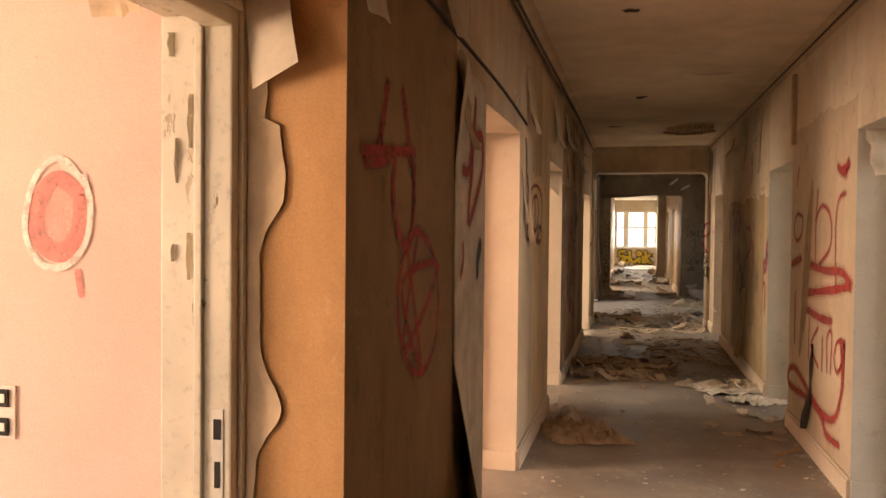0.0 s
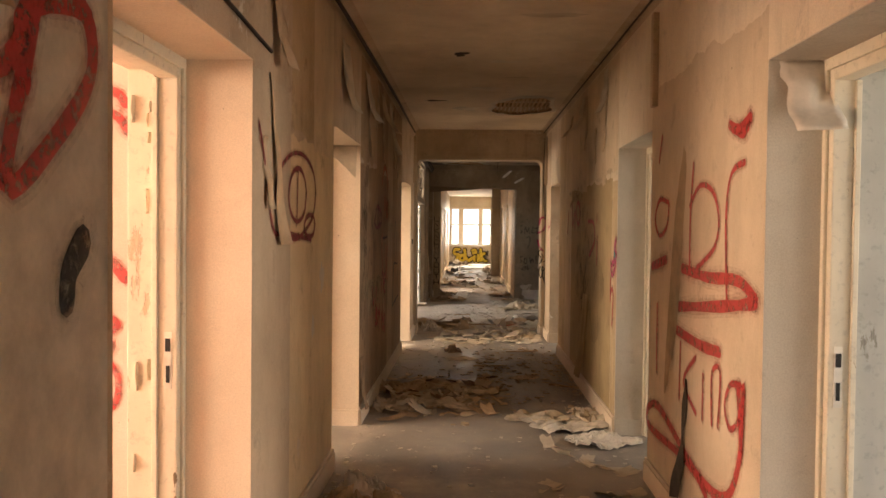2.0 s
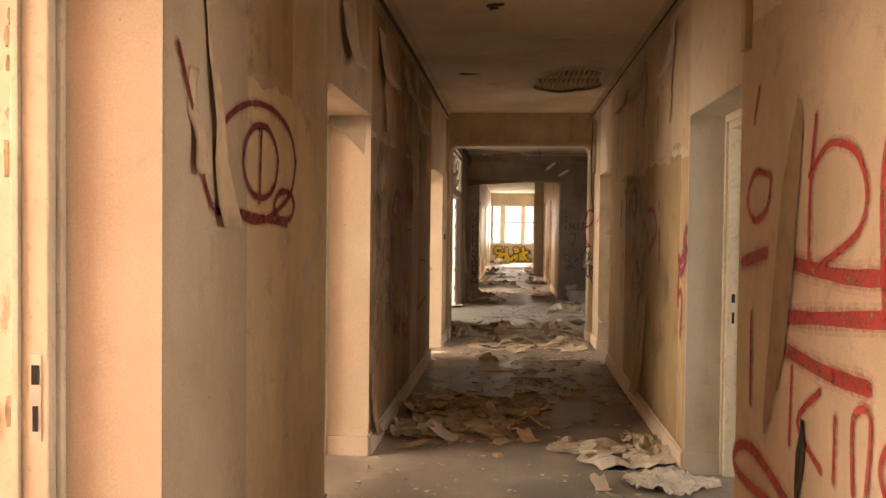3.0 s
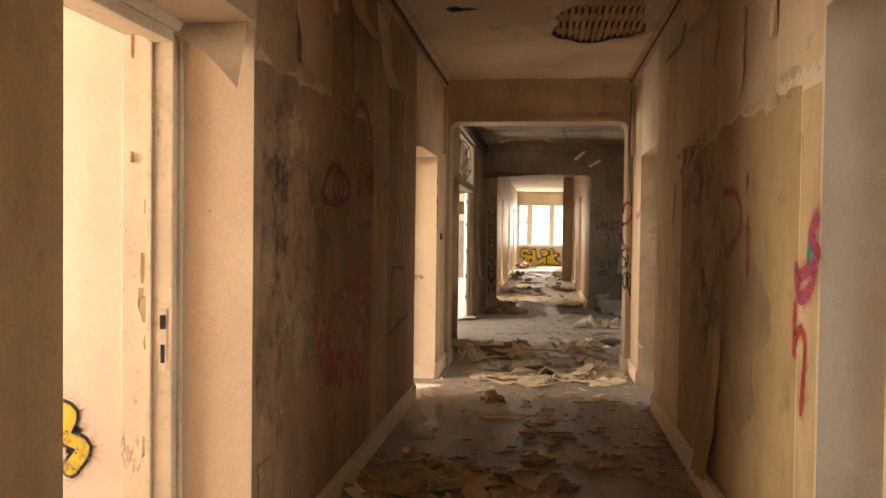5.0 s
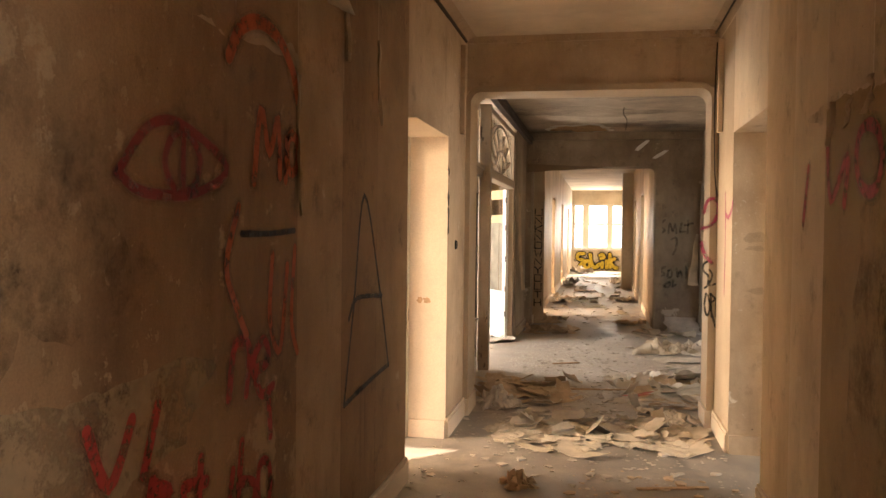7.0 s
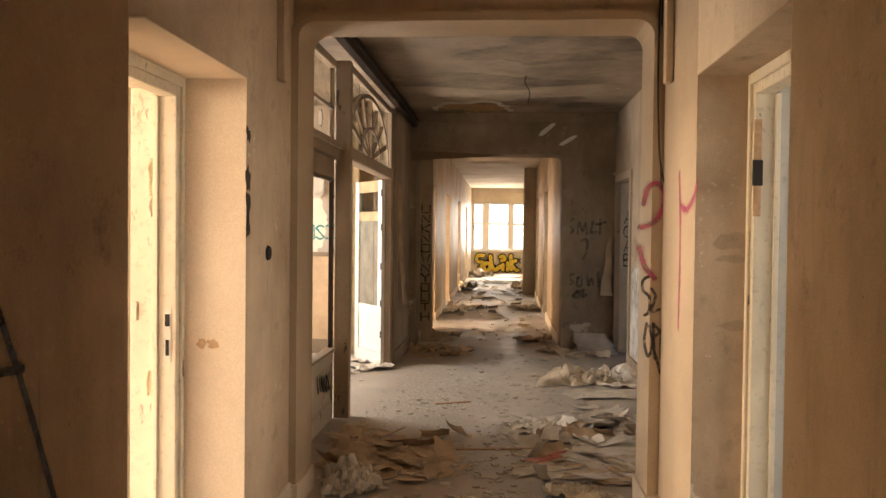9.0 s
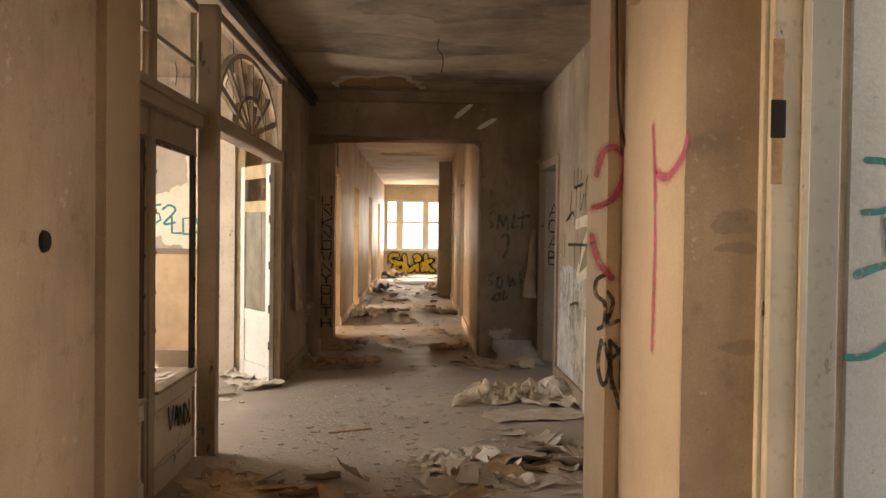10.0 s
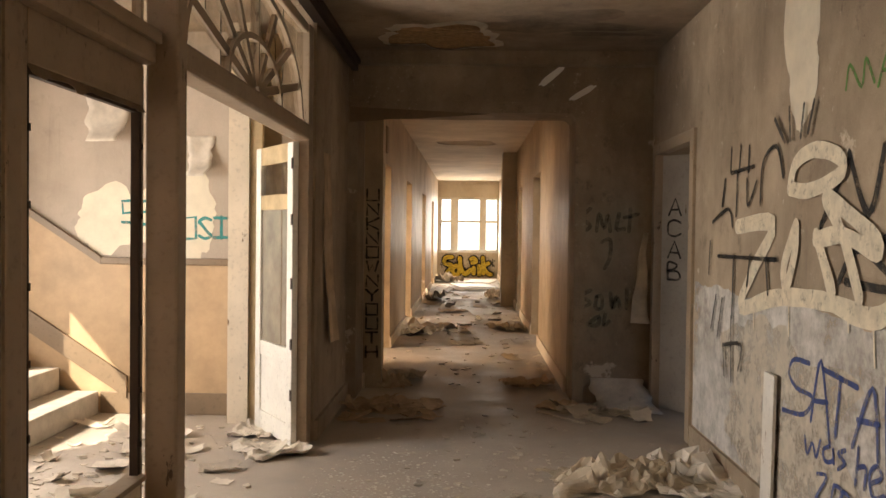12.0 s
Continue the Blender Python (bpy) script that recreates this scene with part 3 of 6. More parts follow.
def sheet(nx, ny, w, h, shape):
    """A thin sheet with two sides; shape(u, v) gives its point for u, v from 0 to 1."""
    bm = bmesh.new()
    pts = [[Vector(shape(i / nx, j / ny)) for i in range(nx + 1)] for j in range(ny + 1)]
    layers = []
    for side in (0.0, 0.0016):
        rows = []
        for j in range(ny + 1):
            row = []
            for i in range(nx + 1):
                du = pts[j][min(nx, i + 1)] - pts[j][max(0, i - 1)]
                dv = pts[min(ny, j + 1)][i] - pts[max(0, j - 1)][i]
                n = du.cross(dv)
                row.append(bm.verts.new(pts[j][i] + (n.normalized() * side if n.length > 1e-9 else Vector((0, 0, side)))))
            rows.append(row)
        layers.append(rows)
    a, b = layers
    for j in range(ny):
        for i in range(nx):
            bm.faces.new((a[j][i], a[j + 1][i], a[j + 1][i + 1], a[j][i + 1]))
            bm.faces.new((b[j][i], b[j][i + 1], b[j + 1][i + 1], b[j + 1][i]))
    rim = [(0, i) for i in range(nx)] + [(j, nx) for j in range(ny)] + [(ny, i) for i in range(nx, 0, -1)] + [(j, 0) for j in range(ny, 0, -1)]
    for (j0, i0), (j1, i1) in zip(rim, rim[1:] + rim[:1]):
        bm.faces.new((a[j0][i0], a[j1][i1], b[j1][i1], b[j0][i0]))
    return bm


# door frames in the reveals
def door_frame(side, wx, y0, y1, top, depth, lining, lock=True, run=TH + 0.02):
    """A cream timber frame in the reveal, with a painted lining on the room's side; side -1: left of the corridor."""
    def span(a, b):
        return min(wx + side * a, wx + side * b), max(wx + side * a, wx + side * b)
    base = thing("door_frame", "chipped cream-painted timber door frame without a door", "door frame", (wx + side * depth, (y0 + y1) / 2, 0), "corridor door frames", "structure")
    a, b = span(depth, depth + 0.075)
    jw = 0.06
    part("jamb", a_box(a, y1 - jw, 0, b, y1, top, 0.006), M_FRAME, base)
    part("jamb", a_box(a, y0, 0, b, y0 + 0.2, top, 0.006), M_FRAME, base)
    part("head", a_box(a, y0 + 0.2, top - 0.085, b, y1 - jw, top, 0.006), M_FRAME, base)
    a, b = span(depth - 0.014, depth)
    part("architrave", a_box(a, y1 - 0.028, 0, b, y1, top, 0.004), M_FRAME, base)
    part("architrave", a_box(a, y0 + 0.15, top - 0.045, b, y1 - 0.028, top, 0.004), M_FRAME, base)
    a, b = span(depth + 0.075, depth + 0.095)
    part("door_stop", a_box(a, y1 - jw - 0.012, 0, b, y1 - 0.03, top - 0.085, 0.003), M_FRAME, base)
    a, b = span(depth + 0.095, run)
    part("lining", a_box(a, y1 - 0.045, 0, b, y1, top - 0.05, 0.004), lining, base, "flaking painted lining")
    part("lining", a_box(a, y0 + 0.2, top - 0.05, b, y1, top, 0.004), lining, base, "flaking painted lining")
    if lock:
        a, b = span(depth + 0.02, depth + 0.05)
        plate = part("strike_plate", a_box(a, y1 - jw - 0.003, 0.86, b, y1 - jw + 0.001, 1.08), M_PLATE, base, "worn metal strike plate")
        part("latch_hole", a_box(a + 0.005, y1 - jw - 0.005, 1.005, b - 0.005, y1 - jw - 0.002, 1.055), M_DARK, plate, "dark latch hole")
        part("bolt_hole", a_box(a + 0.008, y1 - jw - 0.005, 0.885, b - 0.008, y1 - jw - 0.002, 0.95), M_DARK, plate, "dark bolt hole")
    return base


def paint_curls(base, side, wx, y1, top, depth, seed, mat):
    """Flakes of old paint that lift off the lining and the jamb."""
    rng = random.Random(seed)
    for _ in range(8):
        z = rng.uniform(0.5, top - 0.12) if rng.random() < 0.5 else rng.uniform(1.4, top - 0.12)
        w, h = rng.uniform(0.008, 0.022), rng.uniform(0.03, 0.12)
        d = rng.choice((depth + 0.10, depth + 0.11, depth + 0.15, TH - 0.02)) + rng.uniform(0, 0.01)
        k, lift = rng.uniform(0, 9), rng.uniform(0.006, 0.018)

        def curl(u, v):
            out = lift * (u ** 1.5) * (0.5 + 0.5 * math.sin(math.pi * v))
            return Vector((wx + side * (d + w * u * (0.6 + 0.5 * noise.noise(Vector((v * 3, k, 1))))), y1 - 0.0465 - out, z + h * v))
        part("flake_or_sun_spot", sheet(3, 6, 1, 1, curl), mat, base, "curling flake of paint", True)


def reveal(side, wx, y1, top, y0, depth, mat):
    """Smooth plaster skins on the far side and the head of a reveal, 4 mm proud."""
    x0, x1 = sorted((wx - side * 0.002, wx + side * (depth - 0.001)))
    bm = a_box(x0, y1 - 0.004, 0, x1, y1, top)
    box(bm, x0, y0, top - 0.004, x1, y1 - 0.004, top)
    structure("trim", bm, mat, "smooth plastered door reveal", "reveal")
    k0, k1 = sorted((wx + side * 0.0, wx + side * (depth - 0.02)))
    structure("baseboard", a_box(k0, y1 - 0.024, 0, k1, y1 - 0.004, 0.12), mat, "painted skirting in the door reveal", "skirting board")


for i, (a, b, t) in enumerate(LEFT_DOORS):
    paint_curls(door_frame(-1, left_x(b), a, b, t, 0.27, M_LINING), -1, left_x(b), b, t, 0.27, 40 + i, M_FRAME)
    reveal(-1, left_x(b), b, t, a, 0.27, [M_ORANGE, M_REVEAL, M_REVEAL, M_REVEAL][i])
for a, b, t in RIGHT_DOORS:
    door_frame(1, right_x(b), a, b, t, 0.21, M_GREYLINING, a < 10, 0.40 if a > 10 else TH + 0.02)
    reveal(1, right_x(b), b, t, a, 0.21, M_WALL if a > 10 else M_REVEAL_R)
for a, b, t in FL:
    door_frame(-1, CXL, a, b, t, 0.25, M_LINING, False)
for a, b, t in FR:
    door_frame(1, CXR, a, b, t, 0.21, M_GREYLINING, False)

# the end window
win = thing("window_1", "bright white three-light casement window", "window", (0.32, YE + 0.1, 0.77), "", "structure")
for x0, x1 in ((-0.55, -0.45), (-0.19, 0.03), (0.65, 0.84), (1.15, 1.2)):
    part("mullion", a_box(x0, YE + 0.06, 0.77, x1, YE + 0.15, 2.34, 0.008), M_WHITE, win)
for z0, z1 in ((0.77, 0.82), (1.61, 1.67), (2.28, 2.34)):
    for x0, x1 in ((-0.45, -0.19), (0.03, 0.65), (0.84, 1.15)):
        part("rail", a_box(x0, YE + 0.065, z0, x1, YE + 0.145, z1, 0.006), M_WHITE, win)
for x0, x1 in ((-0.45, -0.19), (0.03, 0.65), (0.84, 1.15)):
    for z0, z1 in ((0.82, 1.61), (1.67, 2.28)):
        p = part("pane", a_box(x0 - 0.01, YE + 0.10, z0 - 0.01, x1 + 0.01, YE + 0.104, z1 + 0.01), M_GLASS, win)
        p.visible_shadow = False
part("window_sill", a_box(-0.55, YE - 0.06, 0.735, 1.19, YE + 0.06, 0.77, 0.006), M_WHITE, win)
m, N, L, b = material("bright_distance", 1.0)
b.inputs["Base Color"].default_value = (0, 0, 0, 1)
b.inputs["Specular IOR Level"].default_value = 0.0
L.new(ramp(N, L, noise_node(N, L, place(N), 0.9, 5, 0.6), (0.35, (1.0, 0.93, 0.66)), (0.6, (1.0, 1.0, 1.0))), b.inputs["Emission Color"])
b.inputs["Emission Strength"].default_value = 1.4
structure("backdrop", a_box(-5, YE + 2.6, 0.0, 6, YE + 2.62, 6), m, "hazy sunlit distance beyond the window", "backdrop")

# ---- glazed screen between hall and stair lobby ----
GX0, GX1 = -0.74, -0.665


screen = thing("glazed_screen", "brown timber glazed screen with broken panes and a fanlight", "glazed screen", (-0.7, 15.9, 0))
for y0, y1, z1, grow in ((YB + 0.06, YB + 0.13, 2.66, 0), (15.66, 15.75, 2.66, 0.02), (18.03, 18.17, 2.66, 0.01)):
    part("post", a_box(GX0 - grow, y0, 0, GX1 + grow, y1, z1, 0.01), M_SCREEN, screen)
BX0, BX1 = -0.815, -0.755
part("post", a_box(BX0, 14.79, 0, BX1, 14.87, 1.93, 0.008), M_SCREEN, screen)
part("transom", a_box(BX0 - 0.02, YB + 0.13, 1.93, BX1 + 0.035, 15.658, 2.06, 0.015), M_SCREEN, screen)
part("transom_moulding", a_box(BX1 + 0.035, YB + 0.13, 2.00, BX1 + 0.055, 15.66, 2.045, 0.008), M_SCREEN, screen)
part("transom", a_box(GX0 - 0.02, 15.75, 1.93, GX1 + 0.02, 18.03, 2.03, 0.015), M_SCREEN, screen)
part("head_rail", a_box(BX0, YB + 0.13, 2.60, BX1, 15.66, 2.66, 0.01), M_SCREEN, screen)
part("head_rail", a_box(GX0, 15.75, 2.60, GX1, 18.03, 2.66, 0.01), M_SCREEN, screen)
# leaves of the fixed bay: stiles, panes and lower panels
for y0, y1, s0, s1 in ((YB + 0.13, 14.79, 0.06, 0.04), (14.87, 15.656, 0.035, 0.012)):
    part("stile", a_box(BX0 + 0.012, y0, 0, BX1 - 0.008, y0 + s0, 1.93, 0.006), M_SCREEN, screen)
    part("stile", a_box(BX0 + 0.012, y1 - s1, 0, BX1 - 0.008, y1, 1.93, 0.006), M_SCREEN, screen)
    a, b = y0 + s0, y1 - s1
    part("rail", a_box(BX0 + 0.012, a, 1.79, BX1 - 0.008, b, 1.93, 0.006), M_SCREEN, screen)
    part("rail", a_box(BX0 + 0.012, a, 0.42, BX1 - 0.008, b, 0.51, 0.006), M_DIRTY, screen)
    part("sill", a_box(BX0, a, 0.51, BX1 + 0.012, b, 0.53, 0.005), M_SCREEN, screen)
    part("panel", a_box(BX0 + 0.03, a, 0.12, BX1 - 0.022, b, 0.42, 0.006), M_DIRTY, screen)
    for z in (0.125, 0.40):
        part("panel_moulding", a_box(BX1 - 0.022, a + 0.02, z, BX1 - 0.012, b - 0.02, z + 0.014, 0.003), M_DIRTY, screen)
    part("rail", a_box(BX0 + 0.012, a, 0, BX1 - 0.008, b, 0.12, 0.006), M_DIRTY, screen)
    for q, w in ((a, 0.014), (b - 0.022, 0.022)):
        part("glazing_bead", a_box(BX0 + 0.02, q, 0.53, BX1 - 0.012, q + w, 1.79), M_IRON, screen, "dark rotten glazing bead")
        for k in range(6):
            z = 0.62 + 0.2 * k + 0.05 * noise.noise(Vector((q, k, 4)))
            part("bead_nail", a_box(BX1 - 0.013, q + 0.002, z, BX1 - 0.006, q + w - 0.002, z + 0.02), M_IRON, screen, "rusty glazing pin")
    part("glazing_bead", a_box(BX0 + 0.02, a + 0.014, 1.765, BX1 - 0.02, b - 0.022, 1.79), M_IRON, screen, "dark rotten glazing bead")
    bm = sheet(24, 3, 1, 1, lambda u, v: Vector((BX1 - 0.012 + 0.016 * v * (1 + noise.noise(Vector((u * 9, y0, 1)))), a + (b - a) * u, 1.792 - v * (0.022 + 0.03 * abs(noise.noise(Vector((u * 7, y0, 5))))))))
    part("peeling_paint", bm, M_WOOD, screen, "brown paint peeling off the top rail")
# small lights over the fixed bay
part("light_bar", a_box(BX0 + 0.01, 14.82, 2.06, BX1 - 0.005, 14.90, 2.60, 0.006), M_SCREEN, screen)
for y0, y1 in ((YB + 0.13, 14.82), (14.90, 15.656)):
    part("light_bar", a_box(BX0 + 0.015, y0, 2.29, BX1 - 0.01, y1, 2.315, 0.005), M_SCREEN, screen)
    part("light_bar", a_box(BX0 + 0.015, y0, 2.06, BX1 - 0.01, y0 + 0.025, 2.60, 0.004), M_SCREEN, screen)
    part("light_bar", a_box(BX0 + 0.015, y1 - 0.025, 2.06, BX1 - 0.01, y1, 2.60, 0.004), M_SCREEN, screen)


def broken_pane(y0, y1, z0, z1, seed, hole=0.0, x=-0.70):
    """A pane with a star-shaped break; a hole of 0 leaves it whole."""
    bm = bmesh.new()
    outer = [(y0, z0), (y1, z0), (y1, z1), (y0, z1)]
    edges = []
    loops = [outer]
    if hole:
        rng = random.Random(seed)
        cy, cz = (y0 + y1) / 2 + rng.uniform(-0.04, 0.04), (z0 + z1) / 2 + rng.uniform(-0.03, 0.03)
        r = hole * min(y1 - y0, z1 - z0) / 2
        loops.append([(cy + r * rng.uniform(0.45, 1) * math.cos(a * 0.5236), cz + r * rng.uniform(0.45, 1) * math.sin(a * 0.5236)) for a in range(12)])
    for lp in loops:
        vs = [bm.verts.new((x, y, z)) for y, z in lp]
        edges += [bm.edges.new((vs[i], vs[(i + 1) % len(vs)])) for i in range(len(vs))]
    bmesh.ops.triangle_fill(bm, edges=edges, use_beauty=True)
    r = bmesh.ops.extrude_face_region(bm, geom=list(bm.faces))
    bmesh.ops.translate(bm, vec=(0.004, 0, 0), verts=[g for g in r["geom"] if isinstance(g, bmesh.types.BMVert)])
    bmesh.ops.recalc_face_normals(bm, faces=bm.faces)
    return bm


for y0, y1, z0, z1, seed, hole in ((14.10, 14.81, 2.06, 2.29, 1, 0), (14.10, 14.81, 2.315, 2.6, 2, 0.5), (14.92, 15.64, 2.06, 2.29, 3, 0.8), (14.92, 15.64, 2.315, 2.6, 4, 0)):
    part("pane", broken_pane(y0, y1, z0, z1, seed, hole, -0.785), M_GLASS, screen, "cracked dusty pane").visible_shadow = False

# the fanlight over the doorway: arch, rays and an inner arc
FY, FZ, FR_OUT, FR_IN = 16.875, 2.035, 1.06, 0.50


def arc_bar(cy, cz, ry, rz, a0, a1, w, x0, x1, n=18):
    bm = bmesh.new()
    rings = []
    for k in range(n + 1):
        a = radians(a0 + (a1 - a0) * k / n)
        c, s = math.cos(a), math.sin(a)
        rings.append([bm.verts.new((x, cy + (ry + d) * c, cz + (rz + d) * s)) for x, d in ((x0, -w / 2), (x1, -w / 2), (x1, w / 2), (x0, w / 2))])
    for a, b in zip(rings, rings[1:]):
        for k in range(4):
            bm.faces.new((a[k], a[(k + 1) % 4], b[(k + 1) % 4], b[k]))
    bm.faces.new(rings[0])
    bm.faces.new(rings[-1])
    bmesh.ops.recalc_face_normals(bm, faces=bm.faces)
    return bm


part("fan_arch", arc_bar(FY, FZ, FR_OUT, 0.53, 2, 178, 0.035, GX0 + 0.015, GX1 - 0.01, 28), M_SCREEN, screen)
part("fan_arc", arc_bar(FY, FZ, FR_IN, 0.26, 2, 178, 0.03, GX0 + 0.02, GX1 - 0.012), M_SCREEN, screen)
for k in range(1, 8):
    a = radians(180 * k / 8)
    p0 = Vector((-0.70, FY + 0.06 * math.cos(a), FZ + 0.03 * math.sin(a)))
    p1 = Vector((-0.70, FY + 1.05 * math.cos(a), FZ + 0.52 * math.sin(a)))
    bm = a_box(-0.022, -0.013, 0, 0.022, 0.013, (p1 - p0).length)
    bmesh.ops.transform(bm, matrix=Matrix.Translation(p0) @ (p1 - p0).to_track_quat("Z", "X").to_matrix().to_4x4(), verts=bm.verts)
    part("fan_ray", bm, M_SCREEN, screen)
for k, (y0, y1, hole) in enumerate(((15.73, 16.29, 0.5), (16.31, 16.87, 0), (16.89, 17.45, 0.6), (17.47, 18.02, 0))):
    part("pane", broken_pane(y0, y1, 2.035, 2.60, 20 + k, hole), M_GLASS, screen, "cracked dusty pane").visible_shadow = False

# the open leaf of the screen's door, swung into the lobby
leaf = thing("door_leaf", "open white half-glazed door leaf with flaking paint", "door", (-0.715, 18.01, 0))
LM = Matrix.Translation((-0.715, 18.01, 0)) @ Matrix.Rotation(radians(-56), 4, "Z")


def leaf_part(name, x0, y0, z0, x1, y1, z1, mat, label="", bevel=0.006):
    bm = a_box(x0, y0, z0, x1, y1, z1, bevel)
    bmesh.ops.transform(bm, matrix=LM, verts=bm.verts)
    return part(name, bm, mat, leaf, label)


for q in ((-0.0, -0.09), (-0.57, -0.66)):
    leaf_part("stile", min(q), -0.04, 0.012, max(q), 0.0, 1.92, M_WHITE)
for z0, z1 in ((0.012, 0.14), (0.52, 0.62), (1.50, 1.60), (1.80, 1.92)):
    leaf_part("rail", -0.57, -0.038, z0, -0.09, -0.002, z1, M_WHITE if z0 < 1.4 else M_BARE)
leaf_part("panel", -0.57, -0.028, 0.14, -0.10, -0.012, 0.52, M_WHITE)
leaf_part("pane", -0.57, -0.022, 0.62, -0.10, -0.018, 1.50, M_PANE, "dusty pane with a dark reflection in its colour", 0)
leaf_part("pane", -0.57, -0.022, 1.60, -0.10, -0.018, 1.80, M_GLASS, "dusty greenish pane", 0)
for z in (0.3, 0.62, 1.0, 1.4, 1.75):
    leaf_part("hinge", -0.012, -0.048, z, 0.012, -0.04, z + 0.07, M_IRON, "rusty hinge", 0.003)

# dark ceiling track beside the screen
bm = a_box(-0.60, YB + 0.02, 2.645, -0.55, 19.5, 2.70, 0.004)
box(bm, -0.66, YB + 0.02, 2.70, -0.53, 19.5, 2.735, 0.004)
box(bm, -0.64, YB + 0.02, 2.735, -0.58, 19.5, HH, 0.004)
tr = part("ceiling_track", bm, M_IRON, None)
tagged(tr, "dark iron track fixed along the hall ceiling", "track")

# ---- stair lobby ----
SX, SY = -3.6, 18.9
wall_stair_back = structure("wall_stair_back", a_box(SX, SY, 0, -1.19, SY + 0.2, HH), M_STAIR, "peeling pale wall of the stair lobby", "wall")
wall_stair_side = structure("wall_stair_side", pierced(bmesh.new(), "y", 13.95, SY, SX - 0.3, SX, 0, HH, [(16.05, 17.85, 0.6, 2.32)]), M_ROOM, "outer wall of the stair lobby with its window", "wall")
wall_lobby_near = structure("wall_lobby_near", a_box(SX, 13.75, 0, XL - TH, YB, HH), M_ROOM, "plain wall of the stair lobby", "wall")
structure("wall_lobby_pier", a_box(-1.335, 18.62, 0, -1.19, SY, HH), M_DIRTY, "dirty white-painted pier in the lobby", "pier")
structure("trim", a_box(-1.188, 18.64, 0, -1.10, 18.70, 2.6, 0.004), M_BARE, "bare orange timber post in the lobby", "post")
structure("wall_lobby_return", a_box(-1.19, SY + 0.05, 0, HXL - 0.22, SY + 0.2, HH), M_BARE, "rough lobby wall", "wall")
dado = thing("dado_panelling", "tan painted dado with a dark wooden rail", "dado", (-1.9, SY, 0))
part("board", a_box(-2.35, SY - 0.02, 0.16, -1.40, SY, 1.10), M_DADO, dado)
part("rail", a_box(-2.35, SY - 0.045, 1.10, -1.336, SY, 1.15, 0.008), M_WOOD, dado)
part("plinth", a_box(-2.35, SY - 0.035, 0, -1.40, SY, 0.16, 0.006), M_WOOD, dado)
part("end_trim", a_box(-1.40, SY - 0.04, 0, -1.336, SY, 1.10, 0.006), M_WOOD, dado)
def slant(x0, z0, x1, z1, y0, y1, h):
    bm = bmesh.new()
    vs = [bm.verts.new(p) for p in ((x0, y0, z0), (x1, y0, z1), (x1, y0, z1 + h), (x0, y0, z0 + h))]
    bm.faces.new(vs)
    r = bmesh.ops.extrude_face_region(bm, geom=list(bm.faces))
    bmesh.ops.translate(bm, vec=(0, y1 - y0, 0), verts=[g for g in r["geom"] if isinstance(g, bmesh.types.BMVert)])
    bmesh.ops.recalc_face_normals(bm, faces=bm.faces)
    return bm


part("board", slant(-2.35, 0.0, -3.59, 0.806, SY - 0.02, SY - 0.001, 1.10), M_DADO, dado)
part("rail", slant(-2.35, 1.10, -3.59, 1.906, SY - 0.045, SY, 0.055), M_WOOD, dado)
part("string_board", slant(-2.15, 0.12, -3.59, 1.056, SY - 0.05, SY - 0.021, 0.16), M_WOOD, dado)
stair = thing("staircase", "littered stone stair rising along the lobby wall", "stairs", (-3.3, 18.0, 0))
for k in range(4):
    x1 = -2.35 - 0.29 * k
    part("step", a_box(x1 - 0.33, 17.25, 0.17 * k, x1, SY - 0.055, 0.17 * (k + 1), 0.012), M_STEP, stair)
window_light(SX + 0.02, 16.95, 1.4, 1.7, 1.5, (1, -0.2, -0.05), 150, (1.0, 0.91, 0.82))
sun_lamp(5.0, 40.0, (0.70, 0.71))

# ---- graffiti: thin ribbons of paint, 3 mm proud of their wall ----
def curve_points(pts, n=5):
    """A smooth line through the control points."""
    out = []
    for i in range(len(pts) - 1):
        p0, p1, p2, p3 = pts[max(0, i - 1)], pts[i], pts[i + 1], pts[min(len(pts) - 1, i + 2)]
        for k in range(n):
            t = k / n
            out.append(tuple(0.5 * (2 * b + (c - a) * t + (2 * a - 5 * b + 4 * c - d) * t * t + (3 * b - a - 3 * c + d) * t ** 3) for a, b, c, d in zip(p0, p1, p2, p3)))
    return out + [pts[-1]]


